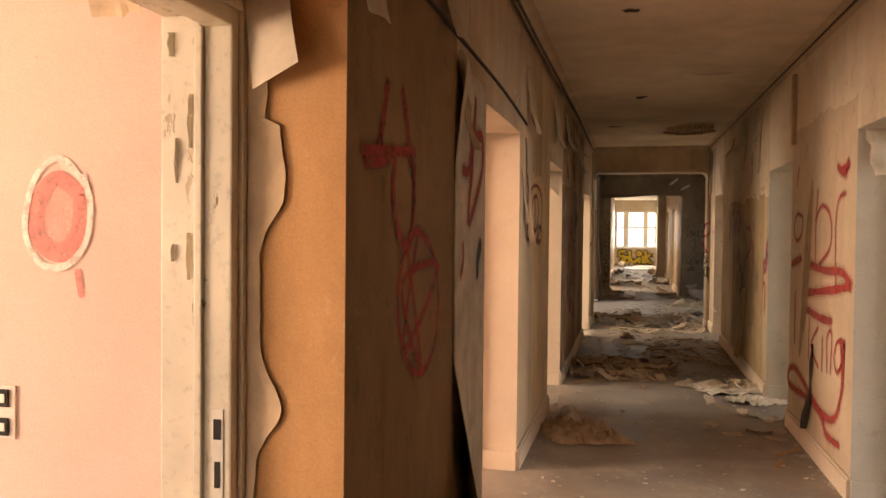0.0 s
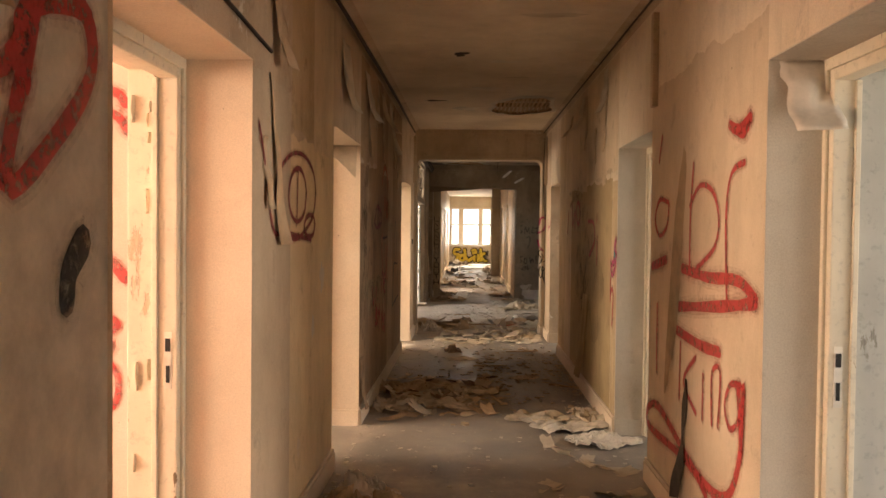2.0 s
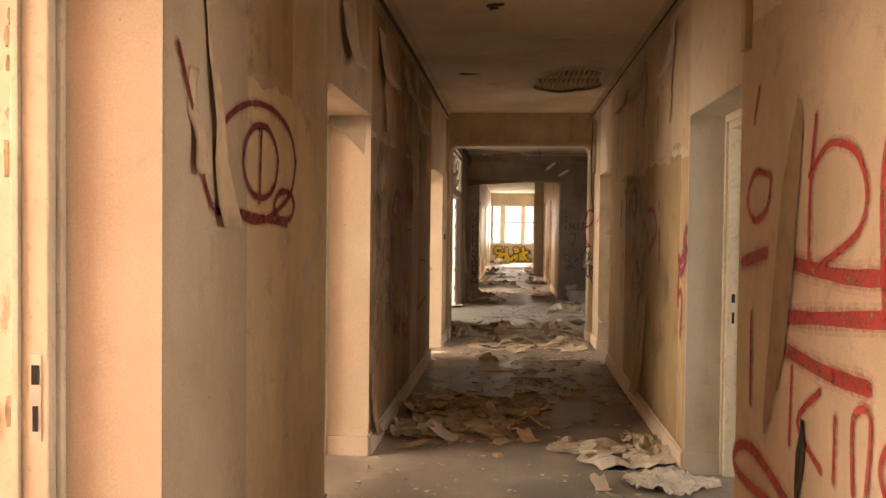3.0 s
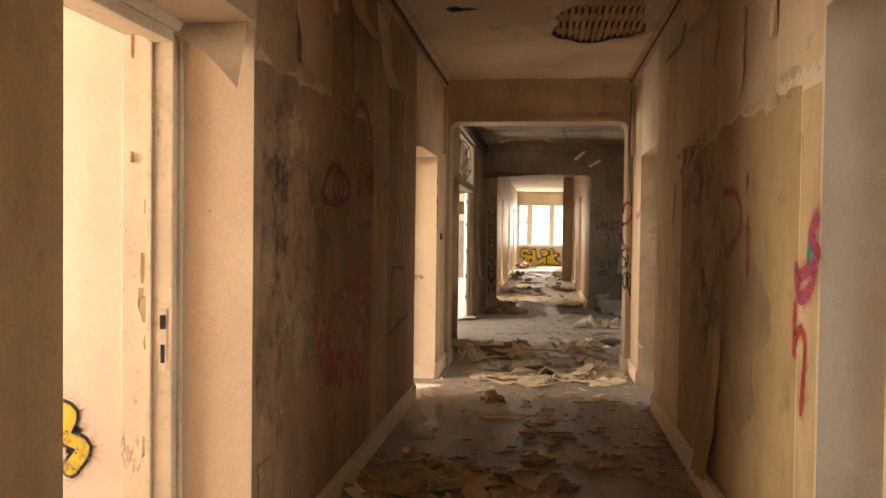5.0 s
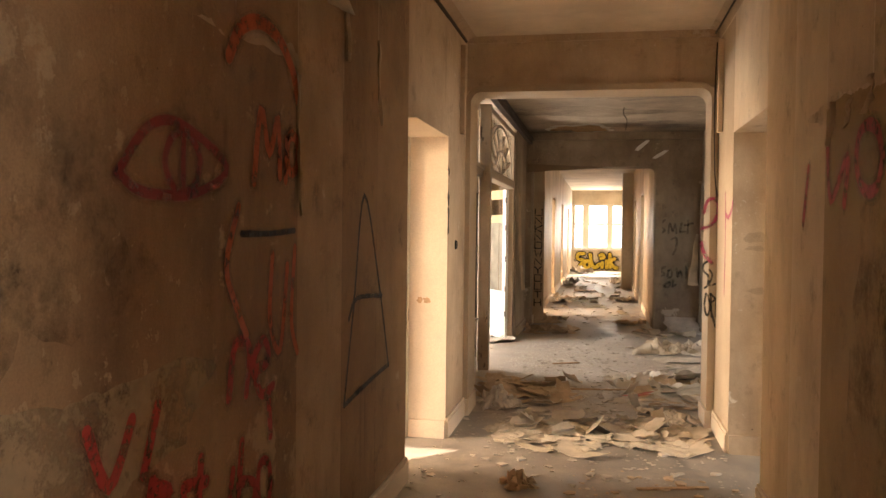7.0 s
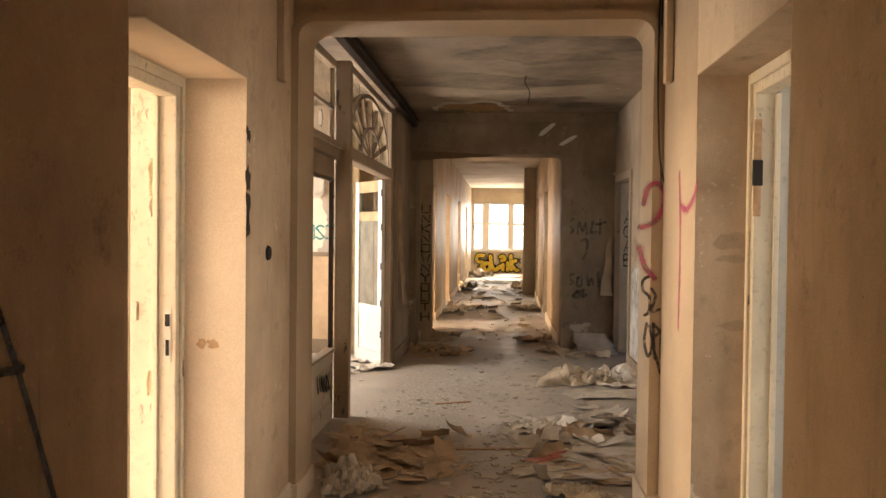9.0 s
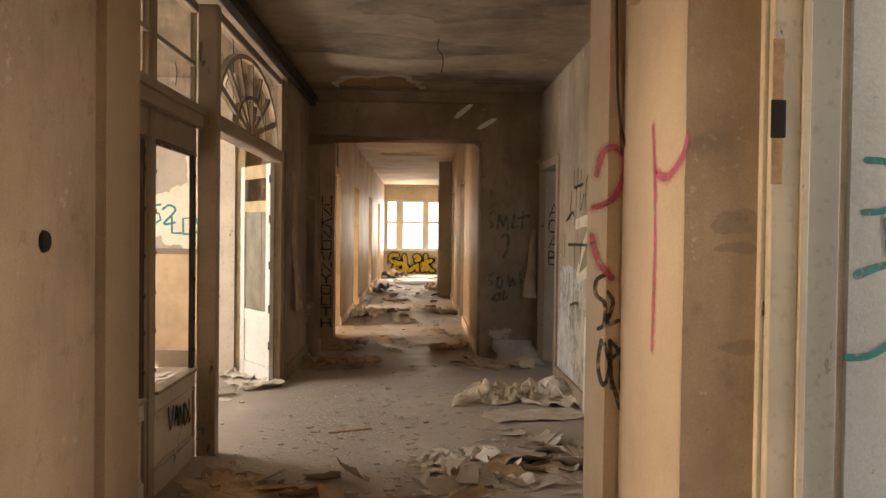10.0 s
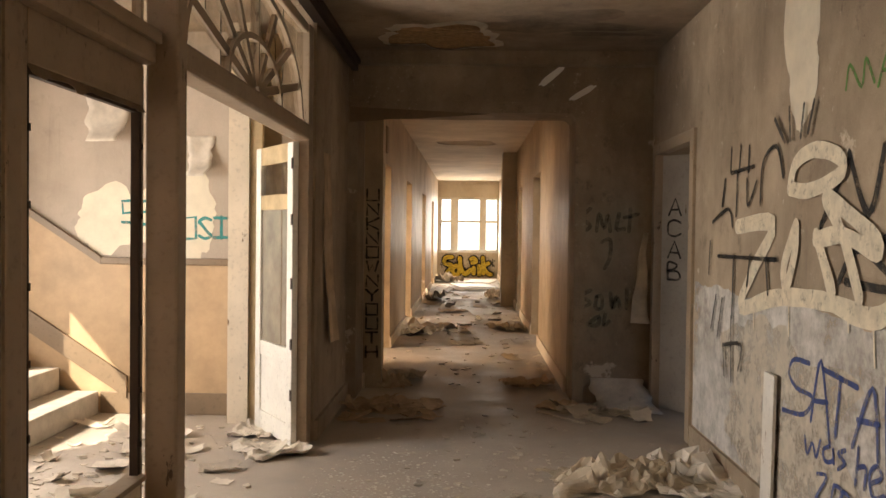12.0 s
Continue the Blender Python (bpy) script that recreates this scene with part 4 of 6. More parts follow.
def ribbon(bm, pts, width, to_world, lift, seed):
    """A flat stroke with round ends and a slightly uneven width."""
    left, right = [], []
    n = len(pts)
    for i, (u, v) in enumerate(pts):
        a, b = pts[max(0, i - 1)], pts[min(n - 1, i + 1)]
        du, dv = b[0] - a[0], b[1] - a[1]
        d = math.hypot(du, dv) or 1.0
        w = width / 2 * (1 + 0.22 * noise.noise(Vector((u * 7, v * 7, seed))))
        left.append((u - dv / d * w, v + du / d * w))
        right.append((u + dv / d * w, v - du / d * w))
    def cap(p, q, outward):
        mu, mv = (p[0] + q[0]) / 2, (p[1] + q[1]) / 2
        ru, rv = p[0] - mu, p[1] - mv
        pts2 = []
        for k in (1, 2, 3):
            a = math.pi * k / 4 * outward
            pts2.append((mu + ru * math.cos(a) - rv * math.sin(a), mv + ru * math.sin(a) + rv * math.cos(a)))
        return pts2
    vl = [bm.verts.new(to_world(u, v, lift + 2e-5 * i)) for i, (u, v) in enumerate(left)]
    vr = [bm.verts.new(to_world(u, v, lift + 2e-5 * i)) for i, (u, v) in enumerate(right)]
    for i in range(n - 1):
        bm.faces.new((vl[i], vl[i + 1], vr[i + 1], vr[i]))
    c0 = [bm.verts.new(to_world(u, v, lift)) for u, v in cap(left[0], right[0], 1)]
    c1 = [bm.verts.new(to_world(u, v, lift)) for u, v in cap(left[-1], right[-1], -1)]
    bm.faces.new([vl[0]] + c0 + [vr[0]])
    bm.faces.new([vl[-1]] + c1 + [vr[-1]])


def on_left(u, v, o):
    return (left_x(u) + o, u, v)


def on_right(u, v, o):
    return (right_x(u) - o, u, v)


def on_hall(u, v, o):
    return (HXR - o, u, v)


def facing(y):
    return lambda u, v, o: (u, y - o, v)


def graffiti(parent, face, paint, width, strokes, label, lift=0.003):
    bm = bmesh.new()
    for k, s in enumerate(strokes.split("|")):
        pts = [tuple(float(c) for c in p.split(",")) for p in s.split()]
        ribbon(bm, curve_points(pts), width, face, lift + 0.0007 * k, k * 3.7 + width)
    halo = {"R": M_HALO, "D": M_HALO, "O": M_HALO, "P": M_HALO_PINK, "K": M_HALO_DARK}.get(paint)
    core = len(bm.faces)
    if halo and width > 0.015:
        for k, s in enumerate(strokes.split("|")):
            pts = [tuple(float(c) for c in p.split(",")) for p in s.split()]
            ribbon(bm, curve_points(pts), width * 2.1, face, lift - 0.0012 - 0.00003 * k, k * 1.3)
            ribbon(bm, curve_points(pts), width * 1.45, face, lift - 0.0006 - 0.00003 * k, k * 1.3)
    bmesh.ops.recalc_face_normals(bm, faces=bm.faces)
    ob = part("graffiti", bm, PAINT[paint], parent, label)
    if halo:
        ob.data.materials.append(halo)
        for f in list(ob.data.polygons)[core:]:
            f.material_index = 1
    return ob


# strokes of hand-drawn letters on a grid 4 wide and 6 high
GLYPH = {"A": "00 26 40|12 32", "B": "00 06 26 35 24 03|03 33 41 30 00", "C": "45 26 05 01 20 41", "D": "00 06 34 32 00", "H": "00 06|40 46|03 43", "I": "20 26|06 46|00 40",
         "K": "00 06|46 03 40", "L": "06 00 40", "N": "00 06 40 46", "O": "00 06 46 40 00", "S": "45 26 05 14 32 41 20 01", "T": "06 46|26 20", "U": "06 00 40 46",
         "V": "06 20 46", "W": "06 10 24 30 46", "Y": "06 23 46|23 20", "2": "05 26 44 00 40", "5": "46 06 03 33 41 20 00"}


def lettering(parent, face, paint, width, text, u, v, w, h, step, label, down=False, wobble=0.02):
    """Text in the stroke letters; down: one letter under the other; a negative w reads towards falling u."""
    bm = bmesh.new()
    for i, ch in enumerate(text):
        if ch == " ":
            continue
        ou, ov = (u, v - step * i) if down else (u + step * i, v)
        for k, s in enumerate(GLYPH[ch].split("|")):
            pts = [(ou + w * int(q[0]) / 4 + random.uniform(-wobble, wobble) * w, ov + h * int(q[1]) / 6 + random.uniform(-wobble, wobble) * h) for q in s.split()]
            if ch in "BCDS2":
                pts = curve_points(pts)
            ribbon(bm, pts, width, face, 0.003 + 0.0007 * k + 0.0003 * (i % 3), i)
    bmesh.ops.recalc_face_normals(bm, faces=bm.faces)
    return part("graffiti", bm, PAINT[paint], parent, label)


graffiti(wall_right, on_right, "R", 0.026, "6.55,1.64 6.76,1.66 6.86,1.55 6.75,1.46 6.58,1.51 6.54,1.62|6.72,2.01 6.78,1.88|6.06,1.81 6.10,1.57 6.10,1.32|6.11,1.61 5.94,1.70 5.73,1.66 5.64,1.53 5.71,1.41 5.98,1.31|5.51,1.19 5.54,1.49 5.52,1.66 5.45,1.74 5.32,1.76", "red sprayed letters")
graffiti(wall_right, on_right, "R", 0.05, "6.24,1.30 5.81,1.28 5.38,1.29 5.17,1.23|5.17,1.22 5.57,1.17 6.31,1.10|6.91,1.28 6.58,1.33|6.34,0.98 5.92,0.96 5.60,0.97", "red sprayed bars")
graffiti(wall_right, on_right, "R", 0.045, "5.52,1.93 5.41,1.90 5.27,1.93|5.27,1.93 5.33,1.88 5.42,1.90", "red sprayed mark")
graffiti(wall_right, on_right, "R", 0.026, "6.25,0.92 6.26,0.64|5.97,0.89 6.18,0.74 5.95,0.63|5.84,0.83 5.84,0.63|5.87,0.97 5.86,0.95|5.69,0.64 5.70,0.86 5.58,0.89 5.60,0.65|5.31,0.88 5.44,0.86 5.51,0.76 5.43,0.68 5.31,0.76 5.28,0.89 5.28,0.74 5.30,0.59|6.76,1.07 6.75,0.69", "red sprayed word King")
graffiti(wall_right, on_right, "R", 0.045, "5.35,0.86 5.32,0.59 5.55,0.36 6.25,0.36 6.92,0.34 6.96,0.44 6.71,0.50 6.26,0.42 5.81,0.32 5.69,0.24 5.36,0.25", "red sprayed loop")
graffiti(wall_left, on_left, "R", 0.03, "2.27,1.93 2.24,1.84 2.20,1.75|2.44,1.94 2.49,1.85 2.53,1.73|2.05,1.73 2.29,1.75 2.58,1.77|2.08,1.70 2.29,1.72|2.35,1.73 2.34,1.62 2.39,1.52 2.50,1.47 2.57,1.54 2.58,1.72", "red sprayed scrawl")
graffiti(wall_left, on_left, "R", 0.025, "2.95,1.26 2.91,1.14 2.80,1.06 2.66,1.05 2.53,1.10 2.43,1.20 2.40,1.31 2.43,1.41 2.51,1.49 2.64,1.52 2.78,1.48 2.90,1.39 2.95,1.26|2.50,1.47 2.70,1.06 2.44,1.36 2.95,1.39 2.47,1.15 2.64,1.52", "red sprayed pentagram in a ring")
graffiti(wall_left, on_left, "R", 0.05, "3.64,2.09 3.58,1.86 3.49,1.56 3.67,1.66 3.83,1.82 3.79,1.95 3.56,1.89 3.55,1.75|3.37,1.77 3.47,1.77 3.55,1.83|3.47,2.02 3.51,1.94 3.62,1.94", "red sprayed scrawl", 0.0075)
graffiti(wall_left, on_left, "K", 0.07, "3.79,1.45 3.73,1.39 3.72,1.33", "black sprayed scrawl", 0.0075)
graffiti(wall_left, on_left, "O", 0.03, "3.38,1.46 3.39,1.40 3.34,1.34", "orange sprayed scrawl", 0.0075)
graffiti(wall_left, on_left, "D", 0.022, "6.50,1.67 6.43,1.55 6.23,1.47 6.00,1.43 5.79,1.46 5.65,1.53 5.60,1.62 5.64,1.71 5.78,1.79 5.98,1.84 6.22,1.84 6.42,1.78 6.50,1.67|6.25,1.66 6.21,1.57 6.10,1.52 5.98,1.52 5.89,1.56 5.85,1.63 5.89,1.71 5.98,1.76 6.10,1.77 6.20,1.73 6.25,1.66|6.48,1.50 6.43,1.45 6.34,1.44 6.24,1.45 6.20,1.49 6.24,1.53 6.33,1.55 6.43,1.54 6.48,1.50|5.32,1.90 5.42,1.74 5.56,1.48 5.81,1.46 6.37,1.42|6.04,1.76 6.02,1.50", "dark red sprayed scrawl")
graffiti(wall_left, on_left, "D", 0.026, "9.11,1.53 9.24,1.65 9.40,1.67 9.65,1.58 9.47,1.50 9.22,1.49 9.11,1.53|9.49,1.58 9.47,1.53 9.42,1.50 9.37,1.50 9.33,1.53 9.31,1.57 9.33,1.62 9.37,1.65 9.42,1.65 9.47,1.62 9.49,1.58|9.40,1.63 9.40,1.52", "dark red sprayed eye")
graffiti(wall_left, on_left, "O", 0.045, "9.66,1.90 9.74,2.00 9.88,2.05 10.04,2.03 10.16,1.95 10.21,1.86", "orange sprayed scrawl")
graffiti(wall_left, on_left, "O", 0.035, "9.84,1.55 9.89,1.78 9.96,1.65 10.03,1.77 10.05,1.58|10.11,1.71 10.10,1.57|10.21,1.67 10.20,1.62 10.16,1.60 10.13,1.61 10.11,1.66 10.12,1.71 10.16,1.73 10.20,1.71 10.21,1.67", "orange sprayed letters Mio")
graffiti(wall_left, on_left, "K", 0.02, "9.75,1.39 9.96,1.39 10.19,1.40", "black sprayed scrawl")
graffiti(wall_left, on_left, "O", 0.03, "9.73,1.47 9.65,1.30 9.72,1.17 9.79,1.08|9.99,1.32 9.97,1.11 10.06,1.00 10.12,1.28|10.19,1.34 10.16,1.09 10.22,0.97", "orange sprayed scrawl")
graffiti(wall_left, on_left, "R", 0.035, "9.67,0.91 9.71,1.06 9.81,1.04 9.79,0.90|9.84,0.96 9.96,0.98 9.92,1.05 9.84,0.99 9.90,0.88 10.00,0.89|9.96,0.87 9.98,0.73", "red sprayed letters ne")
graffiti(wall_left, on_left, "R", 0.035, "9.00,0.97 9.08,0.83 9.17,0.96|9.28,0.97 9.22,0.82", "red sprayed letters VI")
graffiti(wall_left, on_left, "R", 0.035, "9.26,0.79 9.22,0.65|9.26,0.78 9.34,0.74 9.25,0.72 9.36,0.66 9.24,0.64|9.41,0.73 9.39,0.62|9.50,0.78 9.48,0.58|9.42,0.73 9.53,0.71", "red sprayed letters Bit")
graffiti(wall_left, on_left, "R", 0.035, "9.70,0.69 9.67,0.58|9.76,0.76 9.74,0.56 9.84,0.55 9.85,0.61 9.76,0.64|9.98,0.57 9.97,0.52 9.93,0.50 9.89,0.54 9.88,0.60 9.89,0.65 9.93,0.66 9.97,0.63 9.98,0.57", "red sprayed letters ibo")
graffiti(wall_left, on_left, "K", 0.022, "10.78,0.66 10.91,1.07 11.06,1.56 11.32,1.16 11.53,0.71|10.84,1.02 10.96,1.10 11.38,1.08|10.78,0.66 11.09,0.69 11.53,0.72", "black sprayed letter A")
graffiti(wall_right, on_right, "R", 0.03, "9.52,1.56 9.23,1.55 9.12,1.43 9.22,1.34 9.44,1.26|9.02,1.61 9.03,1.56|9.00,1.43 9.00,1.21", "red sprayed question mark")
graffiti(wall_right, on_right, "R", 0.04, "10.96,1.67 11.03,1.45|10.68,1.75 10.62,1.53 10.42,1.67 10.45,1.51|10.06,1.64 10.10,1.56 10.18,1.54 10.27,1.57 10.32,1.65 10.29,1.73 10.20,1.75 10.11,1.72 10.06,1.64", "red sprayed scrawl")
graffiti(wall_right, on_right, "P", 0.05, "8.31,1.25 8.28,1.16 8.18,1.18 8.12,1.27 8.26,1.23|8.11,1.42 8.17,1.36 8.09,1.31", "pink sprayed scrawl")
graffiti(wall_right, on_right, "T", 0.05, "8.17,1.35 8.18,1.29 8.12,1.27", "teal sprayed scrawl")
graffiti(wall_right, on_right, "R", 0.035, "8.32,1.12 8.32,0.96|8.30,1.02 8.24,1.05 8.20,0.98 8.23,0.78", "red sprayed scrawl")
graffiti(wall_right, on_right, "P", 0.025, "13.26,1.67 13.23,1.50 13.22,1.30 13.23,1.00|13.23,1.53 13.10,1.51 12.98,1.55 12.93,1.60", "pink sprayed scrawl")
graffiti(wall_portal, facing(YA - 0.045), "P", 0.022, "1.165,1.55 1.185,1.625 1.225,1.65 1.262,1.61 1.255,1.53 1.22,1.465 1.157,1.434|1.150,1.34 1.175,1.25 1.224,1.19", "pink sprayed scrawl")
graffiti(wall_portal, facing(YA - 0.045), "K", 0.014, "1.20,1.20 1.17,1.18 1.17,1.13 1.20,1.10 1.20,1.03 1.18,1.01|1.21,1.14 1.23,1.10 1.21,1.03 1.25,1.04|1.19,0.97 1.18,0.88 1.20,0.81 1.22,0.88 1.20,0.96|1.22,0.97 1.23,0.80|1.22,0.97 1.25,0.93 1.22,0.88 1.26,0.73|1.26,0.94 1.26,0.80", "black sprayed scrawl")
graffiti(wall_hall_right, on_hall, "W", 0.085, "17.42,1.42 16.89,1.43 17.15,1.20 17.34,0.99 16.83,1.08 16.30,1.11 15.88,1.08 15.68,1.18 15.57,1.32 15.67,1.43 15.74,1.55 15.65,1.62 15.54,1.67", "white sprayed scrawl", 0.008)
graffiti(wall_hall_right, on_hall, "W", 0.07, "16.60,1.42 16.73,1.24 16.70,1.14 16.61,1.29 16.60,1.42|16.38,1.38 16.29,1.26 16.22,1.16|16.29,1.53 16.12,1.37 15.98,1.15|16.25,1.53 15.90,1.39 15.85,1.32 16.12,1.38 16.38,1.36|16.67,1.59 16.61,1.70 16.40,1.74 16.17,1.69 16.16,1.62 16.46,1.57 16.67,1.59", "white sprayed scrawl", 0.011)
graffiti(wall_hall_right, on_hall, "W", 0.014, "16.68,1.14 16.67,0.92|15.88,1.08 15.86,0.91|17.14,1.01 17.13,0.90|16.08,1.09 16.07,1.01", "white sprayed scrawl", 0.006)
graffiti(wall_hall_right, on_hall, "K", 0.022, "17.56,1.86 17.57,1.73|17.40,1.86 17.42,1.72|17.26,1.84 17.27,1.71|17.55,1.72 17.18,1.73|17.66,1.69 17.71,1.54|17.89,1.45 17.59,1.52 17.51,1.42|17.44,1.71 17.45,1.48|17.28,1.67 17.26,1.53 17.13,1.65|17.07,1.53 17.04,1.74 16.86,1.80 16.77,1.65|17.76,1.25 16.84,1.26|17.47,1.26 17.48,0.92|17.20,1.27 17.24,1.11|16.97,1.26 16.93,1.09|17.91,1.33 17.93,1.14|17.77,1.02 17.86,0.82|17.65,1.01 17.73,0.78|17.48,0.92 17.46,0.57|17.61,0.74 17.58,0.58|17.61,0.75 17.30,0.79 17.34,0.65|16.87,1.93 16.74,1.81|16.69,1.96 16.67,1.81|16.52,1.95 16.55,1.81|16.41,1.95 16.47,1.82", "black sprayed scrawl")
graffiti(wall_hall_right, on_hall, "K", 0.035, "16.11,1.70 15.94,1.46 15.83,1.70|16.11,1.67 16.35,1.42|15.80,1.70 15.51,1.35 15.81,1.37|16.17,1.20 16.00,1.33 15.73,1.20 16.11,1.20", "black sprayed scrawl")
graffiti(wall_hall_right, on_hall, "B", 0.022, "16.44,0.83 16.61,0.82 16.66,0.75 16.57,0.70 16.40,0.69 16.49,0.60 16.73,0.57|16.41,0.59 16.32,0.86 16.22,0.53|16.39,0.68 16.25,0.70|16.30,0.83 15.99,0.81|16.13,0.82 16.17,0.58|16.02,0.58 15.87,0.83 15.82,0.58|15.98,0.69 15.82,0.71|15.75,0.54 15.76,0.88 15.61,0.53 15.59,0.94", "blue marker word SATAN")
graffiti(wall_hall_right, on_hall, "B", 0.018, "16.47,0.51 16.44,0.44 16.39,0.50 16.35,0.45 16.31,0.53|16.22,0.53 16.28,0.50 16.26,0.46 16.19,0.48 16.19,0.53 16.18,0.47|16.08,0.55 16.14,0.52 16.08,0.50 16.14,0.46|15.97,0.59 15.99,0.44|15.98,0.51 15.91,0.53 15.92,0.45|15.86,0.49 15.79,0.53 15.83,0.56 15.88,0.51 15.85,0.44 15.77,0.47|15.74,0.55 15.76,0.42|15.75,0.51 15.68,0.56|15.65,0.47 15.58,0.51 15.62,0.53 15.67,0.48 15.64,0.42 15.55,0.44|16.32,0.39 16.23,0.40 16.33,0.28 16.21,0.31|16.16,0.39 16.18,0.32 16.12,0.31 16.10,0.39 16.16,0.39|16.08,0.39 16.10,0.30 16.04,0.30 16.02,0.38 16.08,0.39|16.00,0.38 16.02,0.30 15.95,0.29 15.94,0.38 16.00,0.38", "blue marker words was here 2000")
graffiti(wall_hall_right, on_hall, "G", 0.016, "16.15,1.95 16.12,2.04 16.02,1.94 15.99,2.04 15.92,1.94|15.89,1.92 15.82,2.03 15.75,1.91|15.86,1.97 15.77,1.96|15.72,1.91 15.74,2.04 15.65,2.00 15.72,1.97 15.62,1.90|15.51,2.01 15.51,2.13 15.37,2.06 15.35,1.99 15.45,1.97", "green sprayed scrawl")
graffiti(wall_hall_right, on_hall, "P", 0.03, "15.42,1.26 15.38,1.18 15.42,1.13|15.42,0.91 15.43,0.86|15.38,0.81 15.28,0.85 15.16,0.81 15.17,0.69 15.25,0.58 15.38,0.51", "pink sprayed scrawl")
graffiti(wall_hall_right, on_hall, "K", 0.03, "15.89,0.37 15.90,0.26 15.84,0.30|15.82,0.35 15.74,0.29 15.77,0.34 15.67,0.30|15.62,0.39 15.53,0.35 15.55,0.37", "black sprayed scrawl")
graffiti(wall_hall_end, facing(YC), "G2", 0.03, "1.33,1.57 1.26,1.50 1.33,1.43 1.27,1.38|1.38,1.39 1.40,1.53 1.44,1.41 1.47,1.52 1.49,1.39|1.56,1.53 1.54,1.41 1.60,1.41|1.65,1.57 1.64,1.39|1.60,1.50 1.71,1.53|1.42,1.30 1.49,1.32 1.49,1.18 1.45,1.09|1.34,0.91 1.27,0.86 1.34,0.81 1.28,0.77|1.39,0.86 1.38,0.77 1.43,0.77 1.43,0.86 1.39,0.86|1.50,0.89 1.52,0.77 1.55,0.86 1.58,0.77|1.63,0.93 1.63,0.77|1.34,0.65 1.41,0.70 1.40,0.63 1.34,0.63|1.46,0.72 1.45,0.63 1.49,0.66", "dull green sprayed scrawl")
lettering(wall_nib, facing(YD + 0.05), "K", 0.02, "UNKNOWNYOUTH", -0.535, 1.63, 0.10, 0.095, 0.124, "black letters reading UNKNOWN YOUTH, one below the other", True)
ring_room = facing(2.0)
PARTS = {o.name: o for o in scene.collection.objects if o.name.startswith("wall_partition")}
graffiti(PARTS["wall_partition"], ring_room, "F", 0.05, "-1.455,1.61 -1.52,1.655 -1.575,1.61 -1.595,1.53 -1.56,1.465 -1.50,1.455 -1.46,1.51 -1.45,1.59", "faded red sprayed ring")
graffiti(PARTS["wall_partition"], ring_room, "C", 0.018, "-1.43,1.63 -1.51,1.71 -1.59,1.66 -1.625,1.52 -1.58,1.425 -1.50,1.415 -1.435,1.48 -1.42,1.58 -1.44,1.66", "pale sprayed ring", 0.005)
graffiti(PARTS["wall_partition"], ring_room, "F", 0.02, "-1.46,1.40 -1.45,1.34", "red drip")
red_room = facing(5.24)
for w, line in ((0.036, "-1.41,2.11 -1.36,2.09 -1.38,2.04 -1.36,2.00 -1.28,2.02 -1.20,2.00 -1.17,1.96|-1.42,1.36 -1.42,1.66 -1.41,1.83 -1.36,1.90 -1.28,1.93 -1.20,1.91 -1.16,1.85"),
                (0.045, "-1.44,1.35 -1.33,1.36 -1.23,1.34 -1.17,1.28|-1.41,1.04 -1.34,1.10 -1.25,1.05|-1.40,1.00 -1.32,1.02 -1.24,1.01|-1.36,1.55 -1.32,1.59 -1.27,1.57|-1.36,1.39 -1.33,1.43 -1.31,1.37"),
                (0.024, "-1.36,1.52 -1.32,1.53 -1.33,1.48 -1.27,1.49|-1.39,1.24 -1.32,1.25 -1.34,1.19 -1.39,1.14 -1.43,1.08|-1.31,1.21 -1.25,1.14 -1.20,1.10 -1.23,1.07 -1.28,1.05"),
                (0.022, "-1.42,1.00 -1.35,0.92 -1.34,0.80|-1.25,0.97 -1.20,0.89 -1.21,0.79 -1.28,0.73"),
                (0.007, "-1.39,1.00 -1.39,0.92|-1.30,1.00 -1.30,0.86|-1.28,1.00 -1.28,0.90|-1.26,1.00 -1.26,0.92")):
    graffiti(PARTS["wall_partition.001"], red_room, "R", w, line, "red sprayed scrawl with drips")
yellow_room = facing(8.2)
graffiti(PARTS["wall_partition.002"], yellow_room, "K", 0.075, "-1.38,0.70 -1.31,0.68 -1.33,0.60 -1.26,0.56 -1.31,0.48", "black outline of a sprayed shape")
graffiti(PARTS["wall_partition.002"], yellow_room, "Y", 0.05, "-1.38,0.70 -1.31,0.68 -1.33,0.60 -1.26,0.56 -1.31,0.48", "yellow sprayed shape", 0.006)
teal_room = facing(12.93)
graffiti(PARTS["wall_partition.006"], teal_room, "T", 0.022, "1.98,1.70 1.86,1.68 1.81,1.61 1.83,1.55|1.74,1.55 1.81,1.54 1.84,1.48 1.80,1.42 1.74,1.41|1.80,1.39 1.81,1.30|1.72,1.24 1.82,1.27 1.90,1.20 1.86,1.10 1.77,1.03 1.70,1.02|1.84,1.05 1.87,0.92 1.98,0.86", "teal sprayed loops")
stair_face = facing(SY)
lettering(wall_stair_back, stair_face, "T", 0.022, "552", -2.20, 1.40, 0.11, 0.17, 0.13, "teal sprayed numbers 552", False, 0.06)
lettering(wall_stair_back, stair_face, "T", 0.022, "LOSI", -1.86, 1.30, 0.09, 0.15, 0.115, "teal sprayed letters", False, 0.06)

